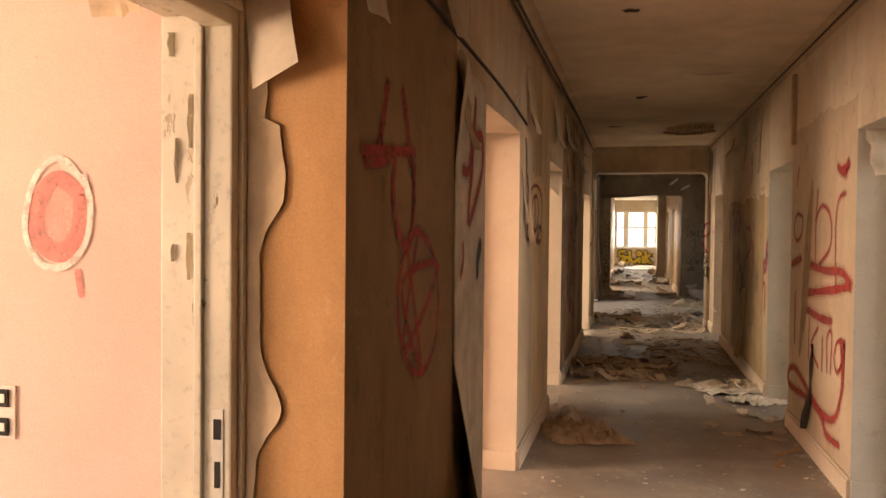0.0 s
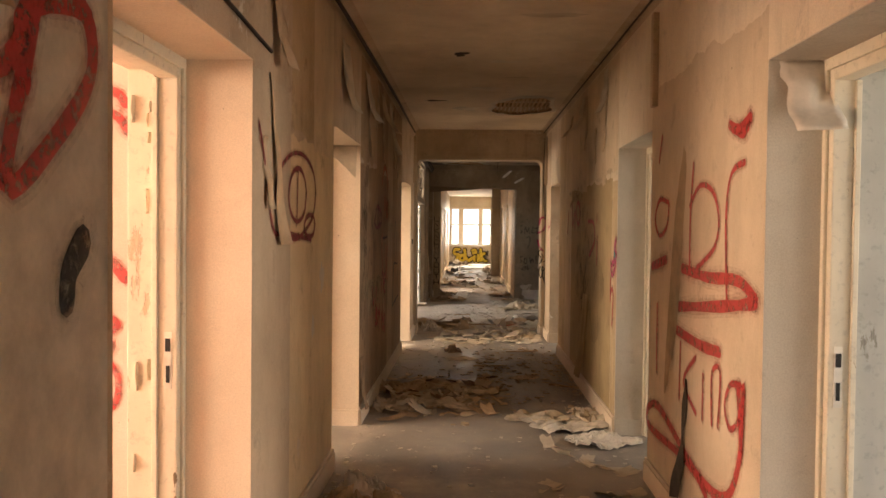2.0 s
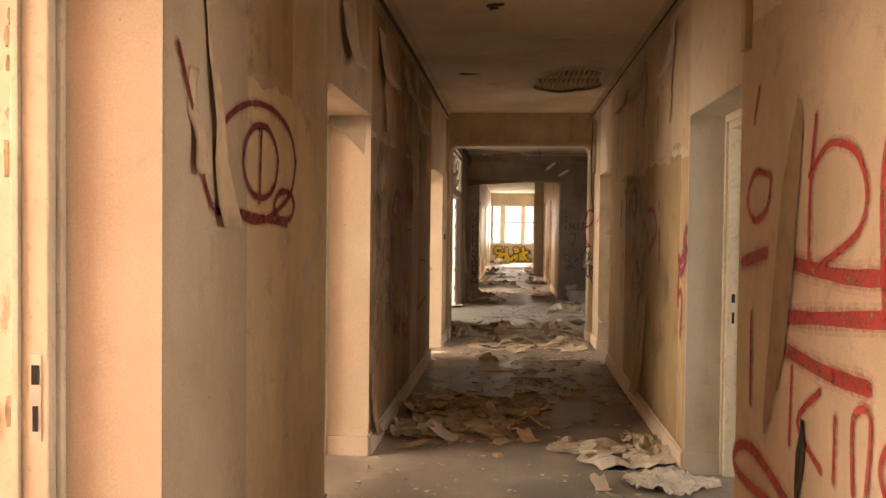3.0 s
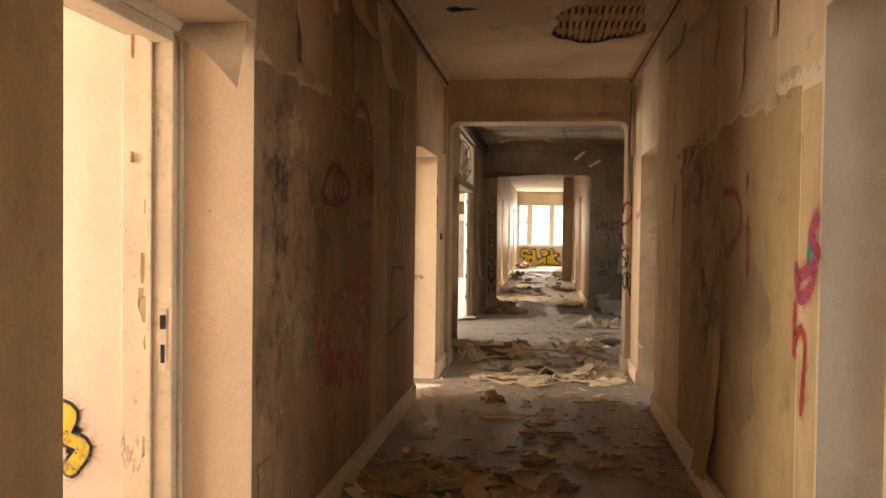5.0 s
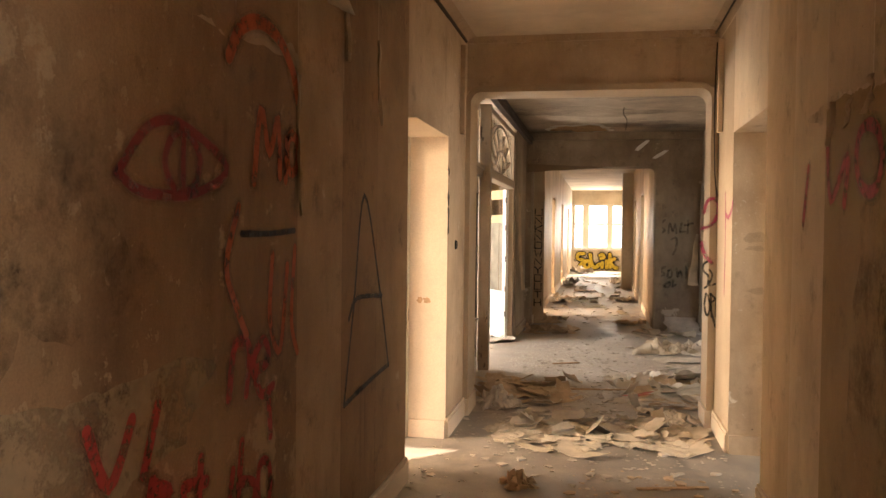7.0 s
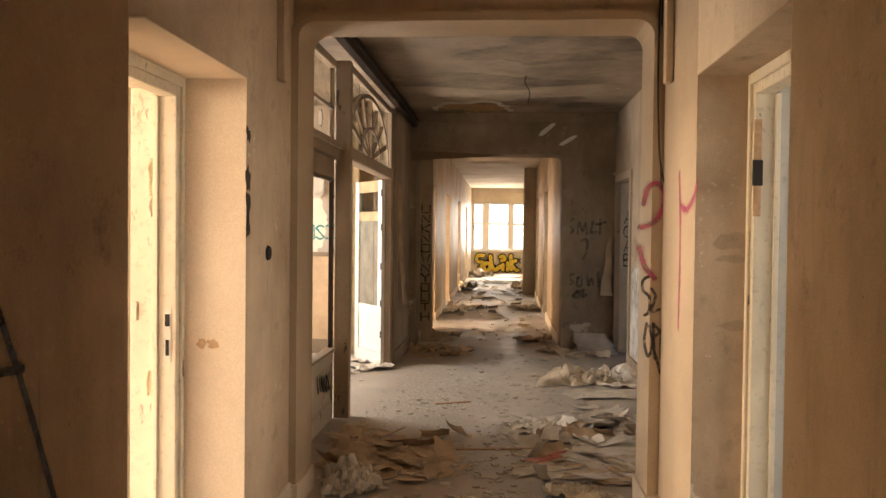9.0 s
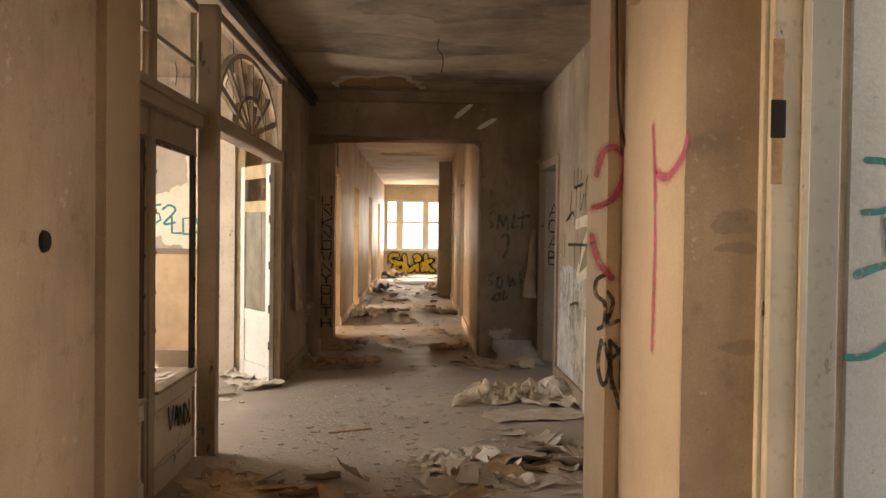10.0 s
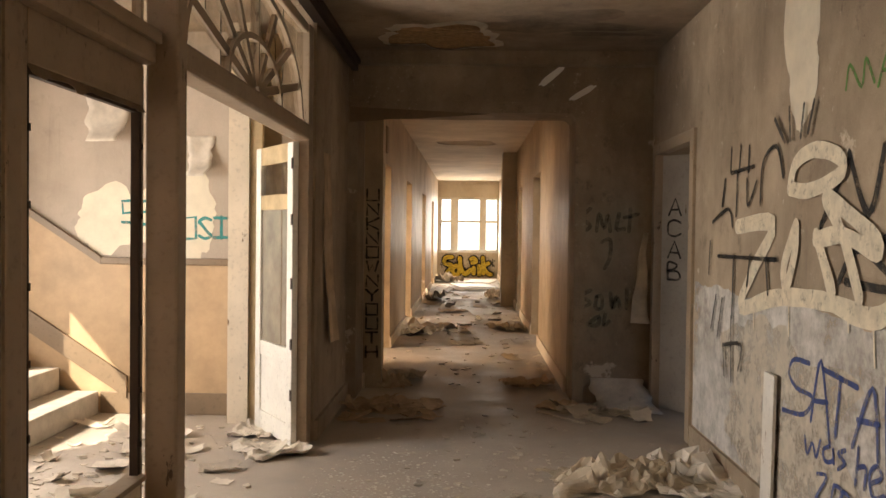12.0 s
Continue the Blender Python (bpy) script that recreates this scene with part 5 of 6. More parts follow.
# the bubble lettering under the end window: black outline, yellow body
end_face = facing(YE)
BUBBLES = "-0.13,0.60 -0.32,0.58 -0.35,0.42 -0.14,0.36 -0.27,0.17|-0.13,0.22 -0.02,0.36 0.09,0.22 -0.02,0.08 -0.13,0.22|0.09,0.58 0.13,0.30 0.25,0.12 0.41,0.25|0.41,0.55 0.50,0.58 0.56,0.48 0.46,0.44|0.50,0.30 0.50,0.14|0.65,0.36 0.66,0.12|0.76,0.60 0.78,0.14|0.92,0.44 0.79,0.33 0.91,0.14 1.01,0.12"
graffiti(wall_end, end_face, "K", 0.185, BUBBLES, "black outline of bubble lettering")
graffiti(wall_end, end_face, "Y", 0.115, BUBBLES, "yellow bubble lettering", 0.012)
graffiti(wall_end, end_face, "K", 0.02, "0.98,0.52 1.10,0.34|1.10,0.52 0.97,0.36|1.04,0.56 1.04,0.34|-0.46,0.40 -0.42,0.30", "black sprayed star")
graffiti(screen, lambda u, v, o: (BX1 - 0.022 + o, u, v), "K", 0.024, "15.16,0.39 15.20,0.27 15.25,0.38|15.27,0.28 15.31,0.37 15.34,0.26 15.33,0.32 15.28,0.31|15.37,0.26 15.37,0.36 15.43,0.25 15.44,0.35|15.46,0.35 15.46,0.24 15.52,0.28 15.47,0.35|15.55,0.35 15.54,0.24 15.58,0.25", "black marker tag", 0.006)


# ---- loose and peeling paper ----
def paper(x, y, w, h, turn, seed, mat, label, rise=0.03, name="paper_sheet", crumple=1.0, z=0.0, n=18, group="fallen wallpaper"):
    """A fallen sheet on the floor: creased, with torn outline and lifted corners."""
    rng = random.Random(seed)
    ca, sa = math.cos(radians(turn)), math.sin(radians(turn))
    k1, k2 = rng.uniform(2, 5), rng.uniform(0, 20)
    cut = [rng.uniform(0.0, 0.28) for _ in range(4)]

    def shape(u, v):
        a, b = u - 0.5, v - 0.5
        rag = 1 + 0.22 * noise.noise(Vector((math.atan2(b, a) * 1.4, k2, 1))) + 0.10 * noise.noise(Vector((u * 9, v * 9, k2)))
        corner = cut[(0 if a < 0 else 1) + (0 if b < 0 else 2)]
        shrink = 1 - corner * max(0, abs(a) + abs(b) - 0.55)
        px, py = a * w * rag * shrink, b * h * rag * shrink
        f = noise.noise(Vector((u * k1, v * k1, k2)))
        g = noise.noise(Vector((u * k1 * 2.7, v * k1 * 2.7, k2 + 5)))
        zz = rise * (abs(f) * 1.0 + abs(g) * 0.45 * crumple)
        edge = max(abs(a), abs(b)) * 2
        zz += rise * 0.9 * max(0, edge - 0.7) * max(0, noise.noise(Vector((a * 3, b * 3, k2 + 9))) + 0.1) * 3
        return Vector((x + px * ca - py * sa, y + px * sa + py * ca, z + 0.004 + zz))
    bm = sheet(n, n, w, h, shape)
    low = min(v.co.z for v in bm.verts)
    bmesh.ops.translate(bm, vec=(0, 0, z + 0.001 - low), verts=bm.verts)
    ob = part(name, bm, mat, None, "", crumple < 0.8)
    return tagged(ob, label, "paper", group)


def crumpled(x, y, w, h, hgt, turn, seed, mat, label, n=42):
    """A heap of crumpled paper, sharp folds."""
    rng = random.Random(seed)
    off = rng.uniform(0, 50)
    ca, sa = math.cos(radians(turn)), math.sin(radians(turn))

    def shape(u, v):
        a, b = u - 0.5, v - 0.5
        d = max(0, 1 - (abs(a) * 2) ** 2.5) * max(0, 1 - (abs(b) * 2) ** 2.5)
        f = 0.7 * abs(noise.noise(Vector((u * 4.5, v * 4.5, off)))) + 0.8 * abs(noise.noise(Vector((u * 9, v * 9, off)))) + 0.22 * abs(noise.noise(Vector((u * 19, v * 19, off))))
        rag = 1 + 0.28 * noise.noise(Vector((a * 4, b * 4, off + 3)))
        jx, jy = 0.05 * noise.noise(Vector((u * 9, v * 9, off + 7))), 0.05 * noise.noise(Vector((u * 9, v * 9, off + 17)))
        px, py = a * w * rag + jx, b * h * rag + jy
        return Vector((x + px * ca - py * sa, y + px * sa + py * ca, 0.003 + hgt * 0.8 * f * (0.2 + 1.0 * d)))
    bm = sheet(n, n, w, h, shape)
    low = min(v.co.z for v in bm.verts)
    bmesh.ops.translate(bm, vec=(0, 0, 0.001 - low), verts=bm.verts)
    return tagged(part("crumpled_paper", bm, mat), label, "paper", "fallen wallpaper")


def flap(parent, face, u0, v0, w, h, out, seed, mat, label, lean_u=0.0, curl=1.0, taper=0.3):
    """Wallpaper torn loose: its top is on the wall at height v0, and it curls out as it hangs down h."""
    off = seed * 7.3

    def shape(u, v):
        s = v
        half = w * (1 - taper * s) * (1 + 0.25 * noise.noise(Vector((s * 4, off, 2))))
        o = 0.004 + out * s ** 1.6 * (0.65 + 0.5 * u) + 0.02 * noise.noise(Vector((u * 3, s * 3, off)))
        if s > 0.7:
            o += curl * out * (s - 0.7) * 1.2
        return Vector(face(u0 + (u - 0.5) * half + lean_u * s + 0.02 * noise.noise(Vector((s * 6, off, 8))), v0 - h * s, max(0.003, o)))
    return part("wallpaper_flap", sheet(6, 14, w, h, shape), mat, parent, label, True)


def patch(parent, face, u, v, ru, rv, seed, mat, label, rag=0.3, lift=0.004, name="bare_patch"):
    """A patch of another coat with a torn outline, lying on the wall."""
    bm = bmesh.new()
    pts = torn_outline(u, v, ru, rv, seed, 60, rag)
    vs = [bm.verts.new(face(a, b, lift)) for a, b in pts]
    es = [bm.edges.new((vs[i], vs[(i + 1) % len(vs)])) for i in range(len(vs))]
    bmesh.ops.triangle_fill(bm, edges=es, use_beauty=True)
    bmesh.ops.recalc_face_normals(bm, faces=bm.faces)
    return part(name, bm, mat, parent, label)


def low_panel(face, y0, y1, z1, seed, mat, parent, label, z0=0.137):
    """The lower wall, stripped of its paper up to a ragged line."""
    bm = bmesh.new()
    n = 90
    lo, up = [], []
    for k in range(n + 1):
        y = y0 + (y1 - y0) * k / n
        z = z1 + 0.05 * noise.noise(Vector((y * 1.6, seed, 0))) + 0.03 * noise.noise(Vector((y * 7, seed, 3))) + 0.015 * noise.noise(Vector((y * 31, seed, 5)))
        lo.append(bm.verts.new(face(y, z0, 0.0012)))
        up.append(bm.verts.new(face(y, z, 0.0012)))
    for k in range(n):
        bm.faces.new((lo[k], lo[k + 1], up[k + 1], up[k]))
    return part("stripped_coat", bm, mat, parent, label)


low_panel(on_left, 8.225, 11.925, 1.98, 1, M_LOWL, wall_left, "brown scraped lower wall with a ragged edge")
low_panel(on_left, 5.9, 7.055, 1.92, 2, M_LOWY, wall_left, "yellowed scraped lower wall")
low_panel(on_left, 1.935, 3.25, 2.60, 3, M_LOWF, wall_left, "brown scraped lower wall with a ragged edge")
low_panel(on_right, 5.095, 6.985, 2.30, 5, M_KING, wall_right, "cream wallpaper with red graffiti")
low_panel(on_left, 5.235, 5.9, 2.12, 6, M_KING, wall_left, "cream wallpaper remnant")
low_panel(on_hall, 14.1, 18.27, 1.06, 7, M_LOWFILM, wall_hall_right, "pale patchy film on the lower hall wall")
low_panel(on_right, 8.3, 11.0, 1.88, 4, M_LOWR, wall_right, "yellow scraped lower wall with a ragged edge")
for u, v, ru, rv, s in ((1.40, 1.38, 0.07, 0.04, 81), (1.40, 1.31, 0.06, 0.015, 82), (1.42, 1.04, 0.06, 0.02, 83)):
    patch(wall_right, lambda a, b, o: (a, 12.945 - o, b), u, v, ru, rv, s, M_SMUDGE, "grey sooty smudge", 0.25, 0.0022)
part("bare_wood", a_box(right_x(12.95) + 0.205, 12.884, 1.48, right_x(12.95) + 0.235, 12.892, 1.86, 0.003), M_LATH, wall_right, "bare brown wood where the frame is broken")
part("latch_recess", a_box(right_x(12.95) + 0.20, 12.880, 1.60, right_x(12.95) + 0.24, 12.886, 1.70, 0.003), M_DARK, wall_right, "dark broken latch recess")
for z, r in ((1.80, 0.03), (1.62, 0.05), (1.50, 0.06), (1.42, 0.05)):
    patch(wall_left, on_left, 12.94, z, 0.03, r, z * 9, M_TEAR, "broken plaster edge", 0.4, 0.0022)


for x, r in ((-0.80, 0.022), (-0.755, 0.028)):
    patch(wall_left, lambda a, b, o: (a, 12.91 - o, b), x + 0.05, 0.93, r, 0.018, x * 7, M_LATH, "rusty mark on the reveal", 0.4, 0.0022)

def strip(parent, face, y0, y1, z0, z1, mat, seed, label):
    """One width of old wallpaper on the wall, its foot torn off unevenly."""
    bm = bmesh.new()
    n = 24
    lo, up = [], []
    for k in range(n + 1):
        y = y0 + (y1 - y0) * k / n
        z = z0 + (0.05 * noise.noise(Vector((y * 5, seed, 0))) + 0.025 * noise.noise(Vector((y * 23, seed, 3))) if z0 > 0.3 else 0.0)
        lo.append(bm.verts.new(face(y, z, 0.0016)))
        up.append(bm.verts.new(face(y, z1, 0.0016)))
    for k in range(n):
        bm.faces.new((lo[k], lo[k + 1], up[k + 1], up[k]))
    return part("wallpaper_strip", bm, mat, parent, label)


for k, (y0, y1, z0) in enumerate(((8.24, 8.72, 1.99), (8.73, 9.25, 2.02), (9.26, 9.70, 1.97), (9.71, 10.21, 2.03), (10.22, 10.74, 0.137), (10.75, 11.28, 0.137), (11.29, 11.92, 0.137), (5.92, 6.44, 1.95), (6.45, 7.04, 1.90))):
    strip(wall_left, on_left, y0, y1, z0, 2.78, M_STRIP[k % 3] if y0 > 8 else M_STRIP_R[k % 3], k, "width of brown stained wallpaper" if y0 > 8 else "width of yellowed wallpaper")
for k, (y0, y1, z0) in enumerate(((8.09, 8.60, 1.92), (8.61, 9.12, 1.86), (9.13, 9.64, 1.90), (9.65, 10.17, 1.84), (10.18, 10.70, 1.88), (10.71, 11.21, 0.137), (11.22, 11.84, 0.137), (8.09, 8.29, 0.137))):
    strip(wall_right, on_right, y0, y1, z0, 2.78 if k < 7 else 1.85, M_STRIP_U[k % 2] if z0 > 1 else M_STRIP_R[k % 3], 20 + k, "width of stained tan wallpaper" if z0 > 1 else "width of yellowed cream wallpaper")
strip(wall_right, on_right, 12.955, 13.63, 0.137, 2.78, M_REVEAL_TAN, 40, "tan painted plaster beside the portal")
for y, z, h in ((8.725, 2.55, 0.5), (9.255, 2.74, 0.35), (9.705, 2.5, 0.42), (10.215, 1.95, 0.5), (10.745, 2.7, 0.6), (11.285, 2.3, 0.4)):
    flap(wall_left, on_left, y, z, 0.035, h, 0.015, y * 3, M_WALL, "lifted edge of a wallpaper seam", 0.0, 0.6, 0.6)
for y, z, h in ((8.605, 2.6, 0.5), (9.125, 2.35, 0.4), (9.645, 2.7, 0.5), (10.175, 1.90, 0.12), (10.40, 1.86, 0.10), (10.60, 1.88, 0.16)):
    flap(wall_right, on_right, y, z, 0.04, h, 0.02, y * 5, M_PAPER_BROWN if z < 2.1 else M_WALL, "lifted edge of a wallpaper seam", 0.0, 0.6, 0.6)

# left wall: pale wallpaper panel with its loose edge, by the second door
def pale_panel(u, v):
    y = 3.22 + 0.70 * u
    z = 0.14 + 2.06 * v
    loose = max(0, 1 - u * 2.2) * (max(0, 0.42 - v) * 0.42 + max(0, v - 0.8) * 0.25)
    return Vector((left_x(y) + 0.0035 + loose, y - loose * 0.3 + 0.04 * max(0, 0.4 - v) * (1 - u), z))


part("wallpaper_panel", sheet(14, 24, 1, 1, pale_panel), M_PAPER_PALE, wall_left, "pale wallpaper with a loose curling edge", True)
for u, v, w, h, o, s, mt in ((3.0, 2.72, 0.18, 0.5, 0.06, 1, M_PAPER), (3.35, 2.25, 0.10, 0.4, 0.05, 2, M_PAPER_BROWN), (5.6, 2.62, 0.16, 0.45, 0.06, 3, M_PAPER_BROWN), 
                             (7.5, 2.70, 0.35, 0.45, 0.06, 5, M_PAPER), (8.6, 2.70, 0.3, 0.38, 0.08, 6, M_PAPER), (9.7, 2.70, 0.35, 0.35, 0.12, 7, M_PAPER_BROWN), (10.4, 2.72, 0.25, 0.5, 0.08, 8, M_PAPER),
                             (5.43, 1.86, 0.06, 0.30, 0.03, 9, M_PAPER_BROWN), (8.35, 0.5, 0.15, 0.4, 0.04, 10, M_LOWL)):
    flap(wall_left, on_left, u, v, w, h, o, s, mt, "loose wallpaper strip or dark peeled gap")
flap(wall_left, on_left, 5.50, 2.13, 0.03, 0.72, 0.035, 34, M_PAPER_TAN, "narrow strip of wallpaper torn down the wall", 0.16, 0.5, -2.2)
flap(wall_left, on_left, 1.99, 2.5, 0.20, 0.45, 0.05, 31, M_PAPER, "torn pale wallpaper strip by the door")
# right wall
# the near-black M_TEAR strip stands in for shade in a peeled gap
for u, v, w, h, o, s, mt, ln in ((6.12, 0.76, 0.05, 0.60, 0.035, 12, M_TEAR, 0.05), (9.62, 0.90, 0.30, 0.76, 0.05, 13, M_LOWR, 0.05), (3.81, 2.62, 0.11, 1.02, 0.05, 14, M_PAPER_BROWN, 0),
                                 (9.9, 2.72, 0.15, 0.30, 0.08, 15, M_PAPER, 0), (10.7, 2.66, 0.12, 0.22, 0.08, 16, M_PAPER_BROWN, 0), (8.6, 2.75, 0.2, 0.35, 0.06, 17, M_PAPER, 0)):
    flap(wall_right, on_right, u, v, w, h, o, s, mt, "loose wallpaper strip or dark peeled gap", ln)
flap(wall_right, lambda u, v, o: (u, 5.085 - o, v), 1.40, 2.105, 0.22, 0.26, 0.10, 18, M_PAPER_PALE, "curled paper under the door head")
for u, v, ru, rv, s, mt, lb in ((10.1, 1.2, 0.28, 0.65, 43, M_DAMP, "dark damp stain"),
                               (10.6, 1.85, 0.35, 0.05, 44, M_DAMP, "dark torn paper edge"), (8.6, 1.90, 0.42, 0.055, 45, M_DAMP, "dark torn paper edge"), (9.75, 1.2, 0.30, 0.55, 48, M_DAMP, "dark mottled damp stain"), (9.2, 1.0, 0.5, 0.4, 49, M_SMUDGE, "grey damp bloom")):
    patch(wall_right, on_right, u, v, ru, rv, s, mt, lb, 0.35, 0.0022)
for u, v, ru, rv, s, mt, lb in ((8.42, 1.25, 0.15, 0.80, 51, M_DAMP, "dark damp stain"), (8.75, 1.45, 0.40, 0.42, 56, M_DAMP, "dark mottled damp stain"), (8.5, 0.85, 0.10, 0.35, 57, M_DAMP, "dark damp run"), (9.0, 0.95, 0.45, 0.16, 52, M_SCRAPE, "scraped tan patch"), (6.7, 1.2, 0.06, 0.075, 53, M_WALL_PALE, "pale daub of filler"),
                               (6.45, 0.95, 0.04, 0.05, 54, M_WALL_PALE, "pale daub of filler"), (2.3, 2.55, 0.06, 0.12, 55, M_DAMP, "dark tear")):
    patch(wall_left, on_left, u, v, ru, rv, s, mt, lb, 0.35, 0.0022)
patch(wall_right, lambda a, b, o: (XR - o, a + (b - 1.25) * -0.22, b), 6.37, 1.26, 0.11, 0.60, 47, M_SCAR, "long strip of bare brown plaster", 0.18, 0.0075)
patch(wall_hall_right, on_hall, 16.62, 2.42, 0.19, 0.36, 61, M_CREAM, "bare yellow plaster patch", 0.14, 0.0022)
patch(wall_hall_right, on_hall, 16.57, 2.10, 0.14, 0.24, 66, M_CREAM, "bare yellow plaster patch", 0.18, 0.0027)
patch(wall_hall_right, on_hall, 15.0, 1.0, 0.3, 0.9, 62, M_PALEFILM, "pale scraped patch", 0.4, 0.0020)
patch(wall_hall_right, on_hall, 16.8, 0.55, 0.9, 0.45, 63, M_PALEFILM, "pale scraped patch", 0.4, 0.0016)
flap(wall_hall_end, facing(YC), 1.77, 1.38, 0.04, 0.72, 0.09, 19, M_PAPER, "pale wallpaper sheet peeling off in the corner", -0.05, 1.0, -2.6)
flap(wall_hall_left, lambda u, v, o: (HXL + o, u, v), 18.6, 1.9, 0.3, 1.3, 0.05, 20, M_PAPER_BROWN, "dark wallpaper peeling off")
flap(wall_stair_back, stair_face, -2.3, 2.35, 0.34, 0.36, 0.12, 21, M_PAPER_PALE, "wallpaper curling off the lobby wall")
flap(wall_stair_back, stair_face, -1.62, 2.05, 0.2, 0.3, 0.10, 22, M_PAPER_PALE, "wallpaper curling off the lobby wall")
patch(wall_stair_back, stair_face, -1.75, 1.45, 0.25, 0.33, 64, M_CREAM, "cream plaster laid bare", 0.25, 0.0022)
patch(wall_stair_back, stair_face, -2.25, 1.42, 0.30, 0.22, 65, M_CREAM, "cream plaster laid bare", 0.3, 0.0014)
# two white slivers stand in for spots of sunlight on the end wall
for u, v, s, w, h, tip in ((1.0, 2.63, 71, 0.11, 0.034, 0.75), (1.25, 2.50, 72, 0.11, 0.028, 0.55)):
    patch(wall_hall_end, lambda a, b, o: (a, YC - o - 0.05 * max(0, a - u + 0.05), b + (a - u) * tip), u, v, w, h, s, M_SUNSPOT, "white sliver painted as a spot of sunlight", 0.15, 0.004, "flake_or_sun_spot")

patch(PARTS["wall_partition"], ring_room, -1.52, 1.555, 0.075, 0.10, 91, PAINT["F2"], "faded red disc", 0.1, 0.0022, "graffiti")

# torn edge of wallpaper on the first orange reveal
def torn_reveal(u, v):
    z = 2.08 * v
    edge = 0.050 + 0.055 * math.exp(-((z - 1.08) / 0.08) ** 2) + (0.062 if 1.60 < z < 1.79 else 0.062 * math.exp(-((z - 1.60) / 0.06) ** 2) if z < 1.7 else 0.02)
    edge += sum(0.016 / k * noise.noise(Vector((z * 6 * k, 1.7 * k, 2))) for k in (1, 2, 4, 8, 16))
    return Vector((XL - 0.27 + edge * u, 1.9235 - 0.006 * u * u, z))


part("wallpaper_remnant", sheet(3, 110, 1, 1, torn_reveal), M_PAPER_TAN, wall_left, "torn cream wallpaper left beside the door frame")
part("paper_fold", sheet(8, 8, 1, 1, lambda u, v: Vector((-0.935 + 0.125 * u * (1 - v) + (0.035 + 0.135 * u) * v, 1.916 - 0.012 * u - 0.055 * v * (0.4 + u * (1 - 0.5 * v)), 2.094 - v * (0.23 - 0.055 * u)))), M_PAPER, wall_left, "sheet of paper folded down from the door head")
part("paper_fold", sheet(8, 5, 1, 1, lambda u, v: Vector((-1.32 + 0.14 * u, 1.84 + 0.02 * v, 2.10 - v * (0.05 + 0.03 * noise.noise(Vector((u * 6, 2, 1))))))), M_PAPER_BROWN, wall_left, "peeling brown paper under the door head")
part("paper_fold", sheet(6, 6, 1, 1, lambda u, v: Vector((left_x(8.2) - 0.02 - 0.26 * u, 8.212 - 0.10 * v * (1 - 0.5 * u), 2.094 - v * (0.05 + 0.20 * (1 - u) ** 1.5)))), M_PAPER, wall_left, "paper folded down in the door head")

# flaked spots on the ceilings
for x, y, rx, ry, s, mt in ((0.1, 8.6, 0.05, 0.09, 101, M_TEAR), (0.45, 8.9, 0.12, 0.05, 102, M_CHIP), (0.3, 10.2, 0.16, 0.10, 103, M_CHIP), (0.6, 9.6, 0.10, 0.04, 104, M_SMUDGE), (-0.2, 11.0, 0.10, 0.05, 105, M_TEAR), (0.15, 11.6, 0.13, 0.16, 106, M_CHIP), (0.5, 6.4, 0.14, 0.05, 107, M_CHIP), (0.0, 5.2, 0.06, 0.05, 108, M_TEAR), (0.7, 7.4, 0.2, 0.06, 109, M_SMUDGE)):
    patch(ceiling, lambda a, b, o: (a, b, H - o), x, y, rx, ry, s, mt, "flaked spot on the ceiling", 0.4, 0.003, "flaked_spot")
# ragged blotches on the hall ceiling, all but one in a dark film
for x, y, rx, ry, s, mt in ((0.2, 17.4, 0.9, 0.35, 111, M_DARKFILM), (0.9, 16.0, 0.7, 0.5, 112, M_DARKFILM), (0.9, 18.6, 0.6, 0.25, 113, M_DARKFILM), (0.6, 15.0, 0.3, 0.08, 114, M_CHIP), (1.3, 18.9, 0.35, 0.06, 115, M_DARKFILM)):
    patch(ceiling_hall, lambda a, b, o: (a, b, HH - o), x, y, rx, ry, s, mt, "ragged blotch on the ceiling", 0.4, 0.003 + 0.0005 * (s % 10), "ceiling_blotch")

